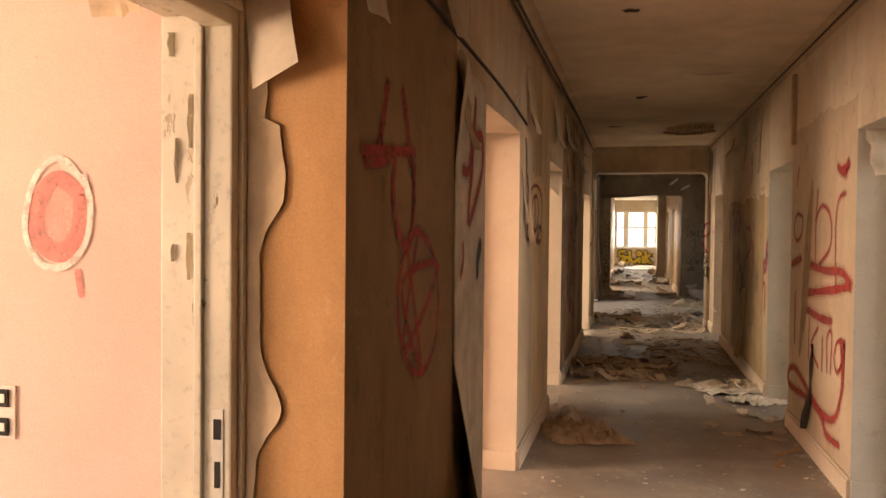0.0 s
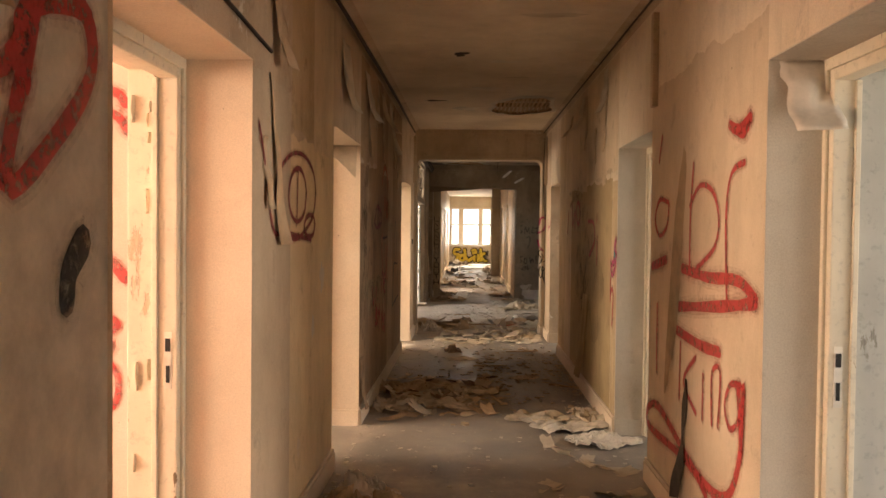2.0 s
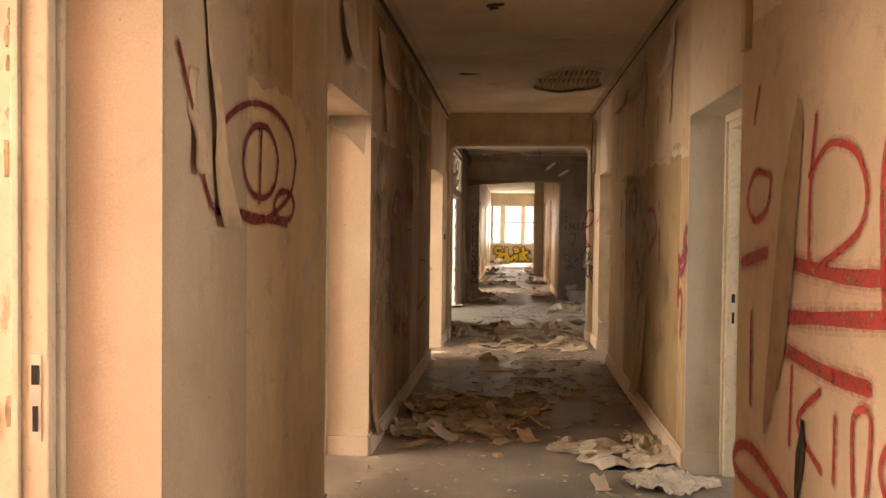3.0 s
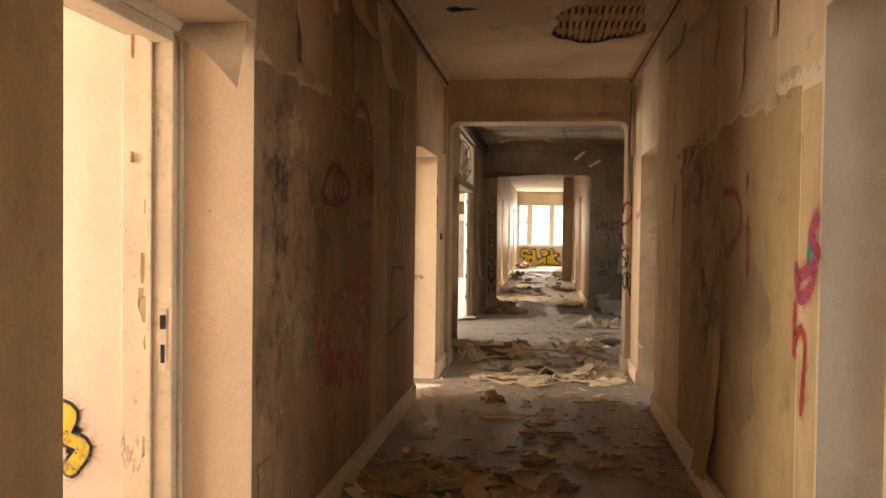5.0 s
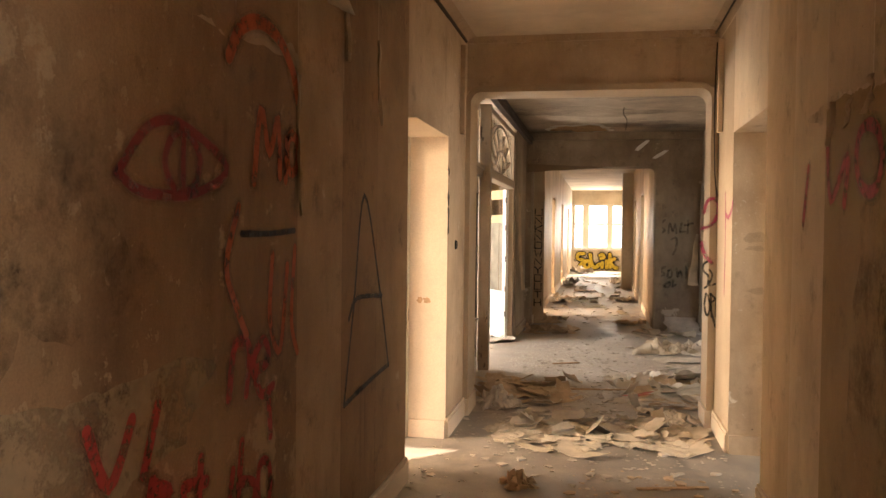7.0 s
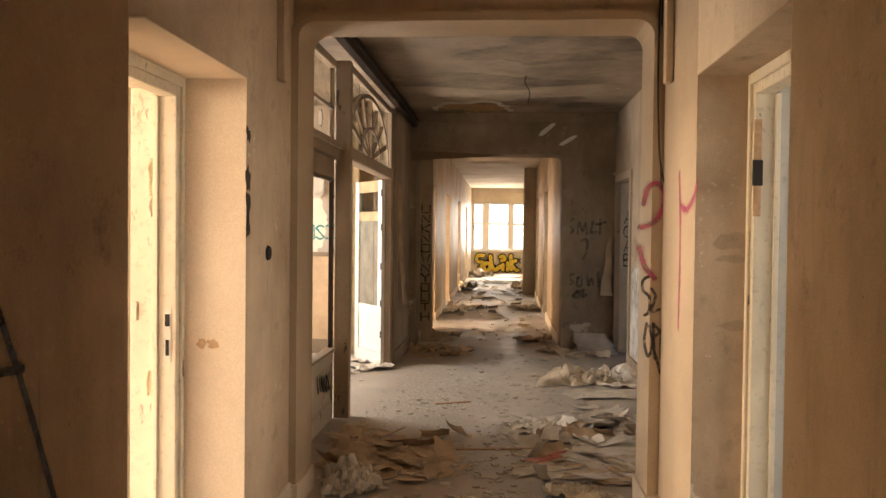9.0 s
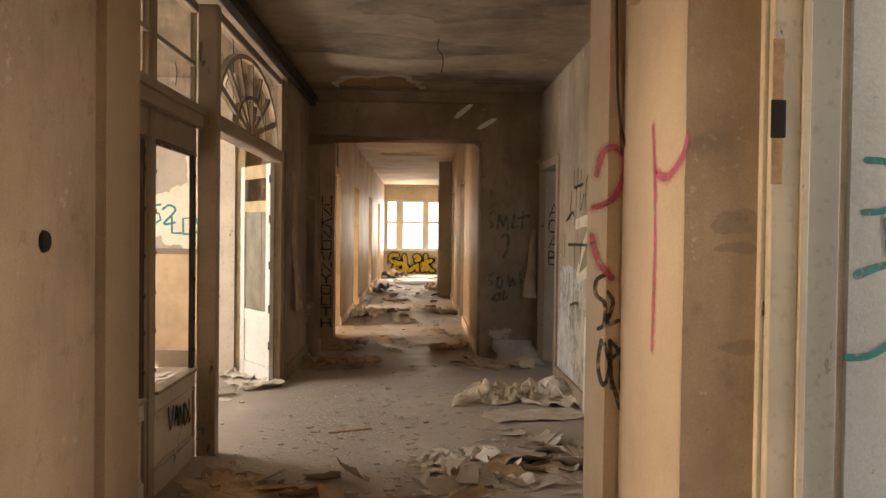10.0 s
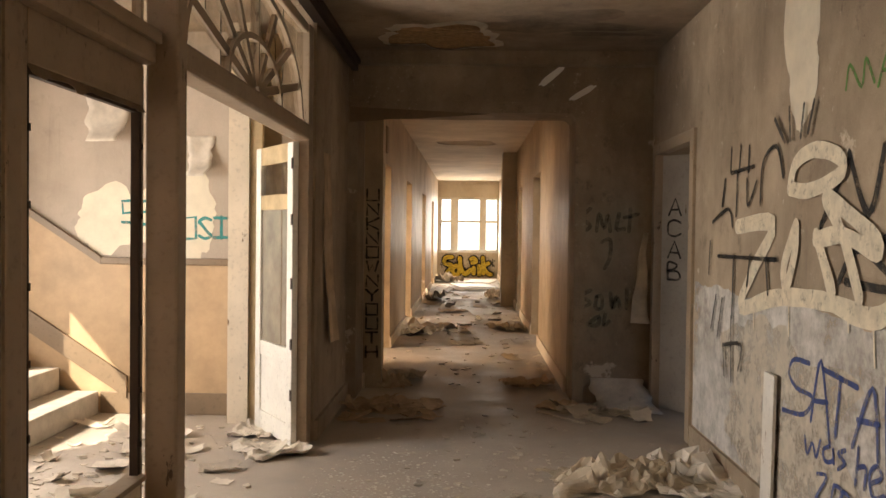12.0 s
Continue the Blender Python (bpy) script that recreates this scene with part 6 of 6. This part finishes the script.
# fallen sheets
for a in ((1.0, 8.35, 0.75, 0.5, 20, 1, M_PAPER_PALE, 0.07), (1.12, 7.85, 0.45, 0.42, 50, 2, M_PAPER_PALE, 0.05), (0.75, 8.5, 0.5, 0.3, -10, 3, M_PAPER, 0.05), (1.15, 8.6, 0.3, 0.5, 5, 4, M_PAPER, 0.09),
          (-0.2, 9.3, 0.6, 0.4, 30, 8, M_PAPER, 0.05), (0.02, 9.0, 0.45, 0.5, 70, 9, M_PAPER, 0.05), (-0.38, 8.9, 0.4, 0.5, 10, 10, M_PAPER, 0.07), (-0.1, 9.9, 0.5, 0.35, -20, 11, M_PAPER_BROWN, 0.04),
          (0.2, 9.5, 0.4, 0.3, 15, 12, M_PAPER, 0.04), (-0.42, 9.6, 0.35, 0.45, 80, 13, M_PAPER_BROWN, 0.08), (0.12, 11.45, 0.34, 0.22, 15, 14, M_PAPER, 0.015), (0.75, 10.3, 0.3, 0.2, 40, 15, M_PAPER_BROWN, 0.02),
          (-0.05, 13.0, 0.42, 0.3, 5, 16, M_PAPER, 0.03), (0.35, 13.15, 0.4, 0.25, -15, 17, M_PAPER, 0.04), (0.15, 13.3, 0.5, 0.3, 25, 18, M_PAPER, 0.02), (0.5, 13.35, 0.34, 0.3, 40, 52, M_PAPER, 0.02), (0.3, 12.9, 0.3, 0.22, -35, 53, M_PAPER, 0.02), (0.78, 13.2, 0.3, 0.34, 10, 54, M_PAPER, 0.025), (1.02, 13.1, 0.28, 0.3, -20, 55, M_PAPER, 0.03), (-0.2, 13.25, 0.3, 0.25, 60, 56, M_PAPER, 0.02), (0.62, 13.1, 0.36, 0.3, 60, 19, M_PAPER, 0.025),
          (0.85, 12.95, 0.42, 0.26, -30, 20, M_PAPER, 0.03), (0.95, 13.35, 0.36, 0.3, 12, 21, M_PAPER, 0.03), (0.7, 13.5, 0.4, 0.32, 75, 22, M_PAPER, 0.03), (0.9, 14.0, 0.3, 0.35, 33, 23, M_PAPER, 0.05),
          (-0.32, 14.1, 0.3, 0.45, 20, 24, M_PAPER_PALE, 0.09), (-0.25, 14.5, 0.5, 0.3, -25, 25, M_PAPER_BROWN, 0.05), (0.0, 14.4, 0.3, 0.4, 60, 26, M_PAPER, 0.03), (-0.4, 14.9, 0.4, 0.3, 35, 27, M_PAPER_BROWN, 0.04),
          (1.02, 14.85, 0.8, 1.0, 8, 28, M_PAPER_PALE, 0.012), (1.4, 15.2, 0.5, 0.6, -30, 29, M_PAPER_PALE, 0.02), (0.72, 15.55, 0.3, 0.26, 50, 30, M_PAPER_PALE, 0.03), (0.92, 15.75, 0.24, 0.3, 20, 31, M_PAPER_PALE, 0.03), (0.6, 15.4, 0.2, 0.22, 80, 32, M_PAPER, 0.025), (0.75, 14.5, 0.5, 0.22, 30, 57, M_PAPER, 0.02), (1.1, 14.35, 0.5, 0.3, -15, 58, M_PAPER_BROWN, 0.02), (1.3, 14.6, 0.3, 0.4, 25, 59, M_PAPER, 0.03), (-0.1, 14.75, 0.3, 0.34, 70, 60, M_PAPER_BROWN, 0.02), (-0.42, 14.45, 0.34, 0.3, -20, 61, M_PAPER_BROWN, 0.025), (-0.5, 15.3, 0.2, 0.4, 15, 62, M_PAPER, 0.02),
          (1.42, 16.8, 0.75, 0.38, 12, 33, M_PAPER_PALE, 0.018), (1.6, 17.3, 0.4, 0.45, 70, 34, M_PAPER_PALE, 0.05), (1.35, 19.25, 0.45, 0.3, 10, 35, M_PAPER, 0.03), (1.05, 19.4, 0.4, 0.25, 60, 36, M_PAPER_BROWN, 0.03),
          (-0.1, 19.35, 0.55, 0.35, 15, 37, M_PAPER_BROWN, 0.035), (-0.4, 19.2, 0.35, 0.4, 70, 38, M_PAPER_BROWN, 0.10), (-0.86, 17.9, 0.42, 0.4, 30, 39, M_PAPER_PALE, 0.06), (-1.05, 18.4, 0.4, 0.3, 80, 40, M_PAPER_PALE, 0.06),
          (0.9, 20.3, 0.45, 0.35, 10, 41, M_PAPER_BROWN, 0.07), (-0.3, 20.6, 0.4, 0.5, 45, 42, M_PAPER, 0.08), (0.35, 23.0, 0.4, 0.3, 20, 43, M_PAPER_PALE, 0.02), (-0.15, 24.4, 0.7, 0.6, 10, 44, M_PAPER_BROWN, 0.12),
          (-0.3, 23.9, 0.5, 0.5, 70, 45, M_PAPER, 0.12), (0.95, 24.6, 0.5, 0.6, 30, 46, M_PAPER, 0.09), (0.1, 27.0, 0.5, 0.4, 10, 47, M_PAPER_BROWN, 0.05), (-0.35, 29.5, 0.4, 1.2, 5, 48, M_PAPER_PALE, 0.22),
          (0.5, 32.2, 1.0, 0.8, 8, 49, M_PAPER_PALE, 0.05), (-0.2, 35.2, 0.6, 1.2, 20, 50, M_PAPER_PALE, 0.22), (0.9, 29.8, 0.35, 0.5, 20, 51, M_PAPER, 0.22)):
    paper(*a[:7], {M_PAPER: "torn yellowed wallpaper sheet on the floor", M_PAPER_PALE: "torn pale wallpaper sheet on the floor", M_PAPER_BROWN: "dirty brown torn paper on the floor"}[a[6]], a[7])
crumpled(-0.33, 6.3, 0.55, 0.75, 0.16, 25, 81, M_PAPER_BROWN, "crumpled brown paper by the skirting")
crumpled(-0.40, 6.55, 0.25, 0.3, 0.22, 60, 87, M_PAPER_PALE, "folded pale paper by the skirting")
crumpled(1.22, 17.45, 0.8, 0.5, 0.19, 10, 82, M_PAPER, "heap of crumpled pale paper", 34)
crumpled(1.62, 17.65, 0.38, 0.55, 0.24, 40, 88, M_PAPER_PALE, "folded pale wallpaper against the heap", 12)
crumpled(1.03, 13.8, 0.28, 0.35, 0.10, 15, 83, M_PAPER_PALE, "crumpled paper at the foot of the portal")
crumpled(0.02, 11.95, 0.16, 0.14, 0.13, 30, 84, M_PAPER_BROWN, "small crumpled scrap of paper", 14)
crumpled(-0.42, 20.2, 0.3, 0.5, 0.2, 80, 85, M_PAPER_BROWN, "crumpled dirty paper by the wall")
crumpled(-0.36, 14.05, 0.25, 0.4, 0.2, 10, 86, M_PAPER_PALE, "crumpled paper at the foot of the portal")


flap(wall_hall_end, facing(YC), 1.55, 0.20, 0.46, 0.19, 0.36, 91, M_PAPER_PALE, "smooth wallpaper sheet slumped at the foot of the wall", 0.05, 0.3, 0.0)
part("wallpaper_flap", sheet(16, 5, 1, 1, lambda u, v: Vector((-0.62 + 1.15 * u, YC - 0.034 - 0.05 * v * (1 - u), 2.37 - 0.05 * u - v * (1 - u) * (0.13 + 0.03 * noise.noise(Vector((u * 5, 3, 1))))))), M_WOOD, wall_hall_end, "dark sooty paper sagging over the opening")
for x, y, w, h, t in ((0.45, 33.5, 0.9, 1.3, 12), (0.70, 35.4, 0.7, 1.5, -8)):
    bm = a_box(-w / 2, -h / 2, 0, w / 2, h / 2, 0.03, 0.004)
    bmesh.ops.transform(bm, matrix=Matrix.Translation((x, y, 0.001)) @ Matrix.Rotation(radians(t), 4, "Z"), verts=bm.verts)
    tagged(part("fallen_board", bm, M_WHITE), "white board lying on rubble below the end window", "board", "fallen boards")

red_sheet = [o for o in scene.collection.objects if o.name.startswith("paper_sheet") and abs(sum((v.co.x for v in o.data.vertices)) / len(o.data.vertices) - 1.02) < 0.04 and abs(sum((v.co.y for v in o.data.vertices)) / len(o.data.vertices) - 14.85) < 0.06]
if red_sheet:
    graffiti(red_sheet[0], lambda u, v, o: (u, v, 0.013 + o), "F", 0.05, "0.66,14.62 0.78,14.70 0.90,14.86|0.72,14.58 0.86,14.72", "faint red sprayed mark")

# ---- grit and chips, too many to count ----
def chips(name, count, region, size, mat, seed, label, edge=0.0):
    """Flat irregular plaster chips on the floor; edge: how strongly they gather at the sides."""
    rng = np.random.default_rng(seed)
    x0, x1, y0, y1 = region
    verts, faces = [], []
    for _ in range(count):
        u = rng.random()
        if edge:
            u = u ** (1 + edge) if rng.random() < 0.5 else 1 - u ** (1 + edge)
        w = (rng.random() + rng.random()) / 2 if y1 - y0 < 6 else rng.random()
        if not edge:
            u = (u + rng.random()) / 2
        cx, cy = x0 + (x1 - x0) * u, y0 + (y1 - y0) * w
        s = size * (0.3 + rng.random() ** 3 * 1.6)
        h = s * (0.1 + 0.3 * rng.random())
        k = rng.integers(3, 6)
        a0 = rng.random() * 6.28
        base = len(verts)
        tilt = (rng.random(2) - 0.5) * 0.5
        ring = [(s * (0.6 + 0.6 * rng.random()) * math.cos(a0 + 6.283 * i / k), s * (0.5 + 0.5 * rng.random()) * math.sin(a0 + 6.283 * i / k)) for i in range(k)]
        for zz in (0.0, h):
            for dx, dy in ring:
                verts.append((cx + dx, cy + dy, 0.001 + zz + max(0, tilt[0] * dx + tilt[1] * dy)))
        faces.append(tuple(range(base + k, base + 2 * k)))
        for i in range(k):
            faces.append((base + i, base + (i + 1) % k, base + k + (i + 1) % k, base + k + i))
    me = bpy.data.meshes.new(name)
    me.from_pydata(verts, [], faces)
    me.materials.append(mat)
    return tagged(new(name, me), label, "debris", "", "stuff")


chips("plaster_chips", 1500, (XL + 0.08, XR - 0.03, 3.5, 13.6), 0.012, M_CHIP, 1, "scattered plaster chips along the corridor floor", 1.6)
chips("brown_scraps", 700, (0.30, XR - 0.03, 8.8, 12.6), 0.020, M_PAPER_BROWN, 2, "brown scraps gathered along the skirting", 1.0)
chips("brown_scraps", 300, (-0.62, 0.8, 8.0, 11.0), 0.026, M_PAPER_BROWN, 3, "brown paper scraps on the floor")
chips("plaster_chips", 900, (-0.6, 1.4, 11.8, 15.6), 0.022, M_CHIP, 4, "plaster chips under the portal")
chips("glass_shards", 4200, (-0.66, 0.55, 14.4, 18.2), 0.0065, M_SHARD, 5, "pale shards of glass and plaster by the screen")
chips("plaster_chips", 1100, (-0.6, 1.8, 14.0, 19.5), 0.016, M_CHIP, 6, "plaster chips on the hall floor")
chips("lobby_rubble", 900, (-2.8, -0.75, 14.6, 18.8), 0.02, M_CHIP, 7, "pale rubble on the lobby floor")
chips("plaster_chips", 900, (-0.5, 1.15, 20.0, 36.0), 0.025, M_CHIP, 8, "plaster chips on the far corridor floor", 1.2)


def scraps(name, count, region, size, mat, seed, label):
    """Small curled and folded scraps of paper, strewn too thickly to count."""
    rng = np.random.default_rng(seed)
    x0, x1, y0, y1 = region
    verts, faces = [], []
    n = 4
    for _ in range(count):
        cx = x0 + (x1 - x0) * rng.random()
        cy = y0 + (y1 - y0) * (rng.random() + rng.random()) / 2
        w, h = size * (0.4 + 1.2 * rng.random() ** 2), size * (0.3 + 0.9 * rng.random())
        a, fold, curl = rng.random() * 6.283, rng.uniform(-0.4, 0.4), rng.uniform(0.1, 0.9)
        jit = rng.uniform(-0.12, 0.12, ((n + 1) * (n + 1), 2))
        base = len(verts)
        pts = []
        for j in range(n + 1):
            for i in range(n + 1):
                u, v = i / n - 0.5 + jit[j * (n + 1) + i, 0], j / n - 0.5 + jit[j * (n + 1) + i, 1]
                z = curl * size * (abs(u - fold) ** 1.5 + 0.25 * max(0, v) ** 2) * 0.7
                pts.append((cx + u * w * math.cos(a) - v * h * math.sin(a), cy + u * w * math.sin(a) + v * h * math.cos(a), z))
        low = min(p[2] for p in pts)
        for lift in (0.001, 0.0035):
            verts += [(px, py, pz - low + lift) for px, py, pz in pts]
        m = (n + 1) * (n + 1)
        for j in range(n):
            for i in range(n):
                q = base + j * (n + 1) + i
                faces.append((q, q + n + 1, q + n + 2, q + 1))
                faces.append((q + m, q + m + 1, q + m + n + 2, q + m + n + 1))
        rim = [i for i in range(n)] + [j * (n + 1) + n for j in range(n)] + [n * (n + 1) + i for i in range(n, 0, -1)] + [j * (n + 1) for j in range(n, 0, -1)]
        for p, q in zip(rim, rim[1:] + rim[:1]):
            faces.append((base + p, base + q, base + m + q, base + m + p))
    me = bpy.data.meshes.new(name)
    me.from_pydata(verts, [], faces)
    me.materials.append(mat)
    return tagged(new(name, me), label, "debris", "", "stuff")


scraps("paper_scraps", 48, (-0.55, 0.55, 8.3, 10.6), 0.15, M_PAPER_BROWN, 21, "brown curled paper scraps on the corridor floor")
scraps("paper_scraps", 26, (-0.5, 0.4, 8.4, 10.2), 0.22, M_PAPER, 22, "yellowed curled paper scraps on the corridor floor")
scraps("paper_scraps", 40, (-0.2, 1.15, 12.6, 13.9), 0.22, M_PAPER, 23, "yellowed curled paper scraps before the portal")
scraps("paper_scraps", 46, (-0.55, 0.25, 13.9, 15.4), 0.20, M_PAPER_BROWN, 24, "brown curled paper scraps in the hall")
scraps("paper_scraps", 42, (0.55, 1.7, 13.95, 16.4), 0.26, M_PAPER_PALE, 25, "pale curled paper scraps on the hall floor")
scraps("paper_scraps", 26, (0.75, 1.75, 14.2, 16.2), 0.20, M_PAPER_BROWN, 26, "brown curled paper scraps on the hall floor")
scraps("paper_scraps", 26, (-0.55, 0.1, 18.6, 19.55), 0.18, M_PAPER_BROWN, 27, "brown paper scraps along the foot of the wall")
scraps("paper_scraps", 24, (1.0, 1.75, 18.8, 19.55), 0.18, M_PAPER, 28, "paper scraps along the foot of the wall")
scraps("paper_scraps", 34, (-0.45, 1.1, 20.2, 35.5), 0.17, M_PAPER, 29, "paper scraps on the far corridor floor")
scraps("paper_scraps", 40, (-2.6, -0.8, 16.0, 18.7), 0.18, M_PAPER_PALE, 30, "pale scraps on the lobby floor")
scraps("paper_scraps", 18, (0.6, 1.2, 5.6, 8.6), 0.12, M_PAPER, 31, "small paper scraps along the skirting")


def stick(x, y, length, turn, mat, label, w=0.03):
    bm = a_box(-length / 2, -w / 2, 0, length / 2, w / 2, 0.01, 0.002)
    bmesh.ops.transform(bm, matrix=Matrix.Translation((x, y, 0.001)) @ Matrix.Rotation(radians(turn), 4, "Z"), verts=bm.verts)
    return tagged(part("lath_stick", bm, mat), label, "wood strip", "fallen laths")


for x, y, ln, tn, mt in ((0.1, 16.3, 0.3, 25, M_LATH), (1.3, 15.7, 0.6, 60, M_IRON), (1.05, 19.0, 0.5, -50, M_PAPER_PALE), (0.5, 14.9, 0.6, 8, M_LATH), (0.85, 12.1, 0.4, 15, M_LATH), (1.1, 9.9, 0.3, -30, M_LATH), (0.4, 11.0, 0.3, 5, M_LATH), (1.0, 5.8, 0.25, 70, M_LATH), (1.1, 6.1, 0.3, 50, M_LATH)):
    stick(x, y, ln, tn, mt, {M_LATH: "thin broken wooden lath on the floor", M_IRON: "dark metal strip on the floor", M_PAPER_PALE: "pale wooden strip on the floor"}[mt])
bm = a_box(HXR - 0.035, 16.78, 0.0, HXR - 0.02, 16.92, 0.72, 0.003)
bmesh.ops.rotate(bm, cent=(HXR, 16.85, 0), matrix=Matrix.Rotation(radians(2), 3, "X"), verts=bm.verts)
tagged(part("loose_board", bm, M_WHITE), "narrow white board leaning on the hall wall", "board")


# ---- cables, conduits, fittings ----
def cable(name, pts, r, mat, label, category, parent=None):
    cu = bpy.data.curves.new(name, "CURVE")
    cu.dimensions, cu.bevel_depth, cu.bevel_resolution = "3D", r, 2
    sp = cu.splines.new("BEZIER")
    sp.bezier_points.add(len(pts) - 1)
    for bp, p in zip(sp.bezier_points, pts):
        bp.co = p
        bp.handle_left_type = bp.handle_right_type = "AUTO"
    ob = new("temp", cu)
    me = bpy.data.meshes.new_from_object(ob.evaluated_get(bpy.context.evaluated_depsgraph_get()))
    bpy.data.objects.remove(ob)
    me.materials.append(mat)
    me.name = name
    o = tagged(new(name, me), label, category)
    return o


cable("ceiling_conduit", [(left_x(min(y, 12.7)) + 0.045, y, H - 0.045) for y in (-2.0, 2, 5, 8, 10, 12.7, 13.6)], 0.014, M_IRON, "dark conduit running under the ceiling edge", "conduit")
cable("ceiling_conduit", [(XR - 0.035, y, H - 0.04) for y in (-2.0, 3, 6, 9, 13.6)], 0.007, M_IRON, "thin dark cable running under the ceiling edge", "conduit")
cable("wall_cable", [(left_x(y) + 0.008, y, z) for y, z in ((1.95, 2.30), (3.2, 2.29), (4.6, 2.27), (5.5, 2.22))], 0.008, M_IRON, "thin dark cable along the wall over the doors", "cable")
cable("hanging_wire", [(0.68, 17.1, HH + 0.002), (0.67, 17.1, HH - 0.06), (0.71, 17.1, HH - 0.14), (0.70, 17.12, HH - 0.25)], 0.004, M_IRON, "bare wire hanging from the hall ceiling", "wire")
cable("hanging_cable", [(1.235, YA - 0.05, H - 0.1), (1.225, YA - 0.052, 2.4), (1.228, YA - 0.055, 2.0), (1.245, YA - 0.06, 1.72), (1.275, YA - 0.062, 1.60)], 0.005, M_IRON, "loose dark cable hanging down the portal", "cable")
cable("hanging_cable", [(1.245, YA - 0.035, H - 0.1), (1.24, YA - 0.04, 2.3), (1.242, YA - 0.04, 1.8), (1.25, YA - 0.045, 1.62)], 0.004, M_IRON, "loose dark cable hanging down the portal", "cable")
for x, y, z0, z1, out in ((XR, 6.88, 2.2, 2.74, -1), (XR, 13.45, 2.1, 2.74, -1), (left_x(13.5), 13.4, 2.1, 2.74, 1)):
    bm = a_box(min(x, x + out * 0.035), y - 0.03, z0, max(x, x + out * 0.035), y + 0.03, z1, 0.006)
    tagged(part("cable_trunking", bm, M_WALL), "painted cable trunking dropping from the ceiling", "trunking", "cable trunking")
for y, z in ((13.24, 1.30),):
    bm = bmesh.new()
    bmesh.ops.create_cone(bm, cap_ends=True, segments=18, radius1=0.035, radius2=0.03, depth=0.012, matrix=Matrix.Translation((left_x(y) + 0.005, y, z)) @ Matrix.Rotation(radians(90), 4, "Y"))
    tagged(part("socket_hole", bm, M_DARK), "dark empty socket hole in the wall", "socket")
sw = thing("light_switch", "broken light switch with bare dark contacts", "light switch", (-1.69, 2.0, 1.0))
part("plate", a_box(-1.725, 1.992, 0.93, -1.655, 2.0, 1.08, 0.003), M_ROOM, sw)
for z in (0.965, 1.045):
    rocker = part("rocker", a_box(-1.708, 1.984, z - 0.025, -1.672, 1.99, z + 0.025, 0.003), M_DARK, sw, "dark rocker hole")
    part("contact", a_box(-1.700, 1.980, z - 0.012, -1.680, 1.984, z + 0.012, 0.002), M_PLATE, rocker)

# ACAB door: a grey leaf standing ajar in its frame
adoor = thing("side_door", "grey painted door ajar with black letters", "door", (HXR + 0.05, 19.4, 0))
part("jamb", a_box(HXR - 0.02, 18.30, 0, HXR + 0.06, 18.40, 2.07, 0.005), M_SCREEN, adoor)
part("jamb", a_box(HXR - 0.02, 19.42, 0, HXR + 0.06, 19.50, 2.07, 0.005), M_SCREEN, adoor)
part("head", a_box(HXR - 0.02, 18.40, 1.99, HXR + 0.06, 19.42, 2.07, 0.005), M_SCREEN, adoor)
bm = a_box(0.0, -0.04, 0.012, 0.79, 0.0, 1.98, 0.004)
bmesh.ops.transform(bm, matrix=Matrix.Translation((HXR + 0.062, 19.405, 0)) @ Matrix.Rotation(radians(-48), 4, "Z"), verts=bm.verts)
panel = part("leaf", bm, M_GREYDOOR, adoor, "grey painted door leaf")
CA, SA = math.cos(radians(48)), math.sin(radians(48))
lettering(panel, lambda u, v, o: (HXR + 0.062 + CA * u - SA * (0.04 + o), 19.405 - SA * u - CA * (0.04 + o), v), "K", 0.017, "ACAB", 0.065, 1.52, 0.11, 0.125, 0.165, "black letters ACAB", True)

# electric boxes at the mouth of the far corridor
for x, y, z, w, h in ((CXL, 20.75, 2.02, 0.12, 0.2), (CXL, 21.1, 2.15, 0.16, 0.26)):
    bm = a_box(min(x, x + math.copysign(0.09, w)), y, z, max(x, x + math.copysign(0.09, w)), y + abs(w), z + h, 0.008)
    tagged(part("junction_box", bm, M_WOOD), "old dark junction box on the corridor wall", "junction box", "junction boxes")
cable("box_cable", [(CXL + 0.02, 20.7, 2.3), (CXL + 0.03, 20.75, 2.0), (CXL + 0.02, 20.85, 1.95), (CXL + 0.02, 21.2, 2.12)], 0.008, M_IRON, "loose cable between the junction boxes", "cable")
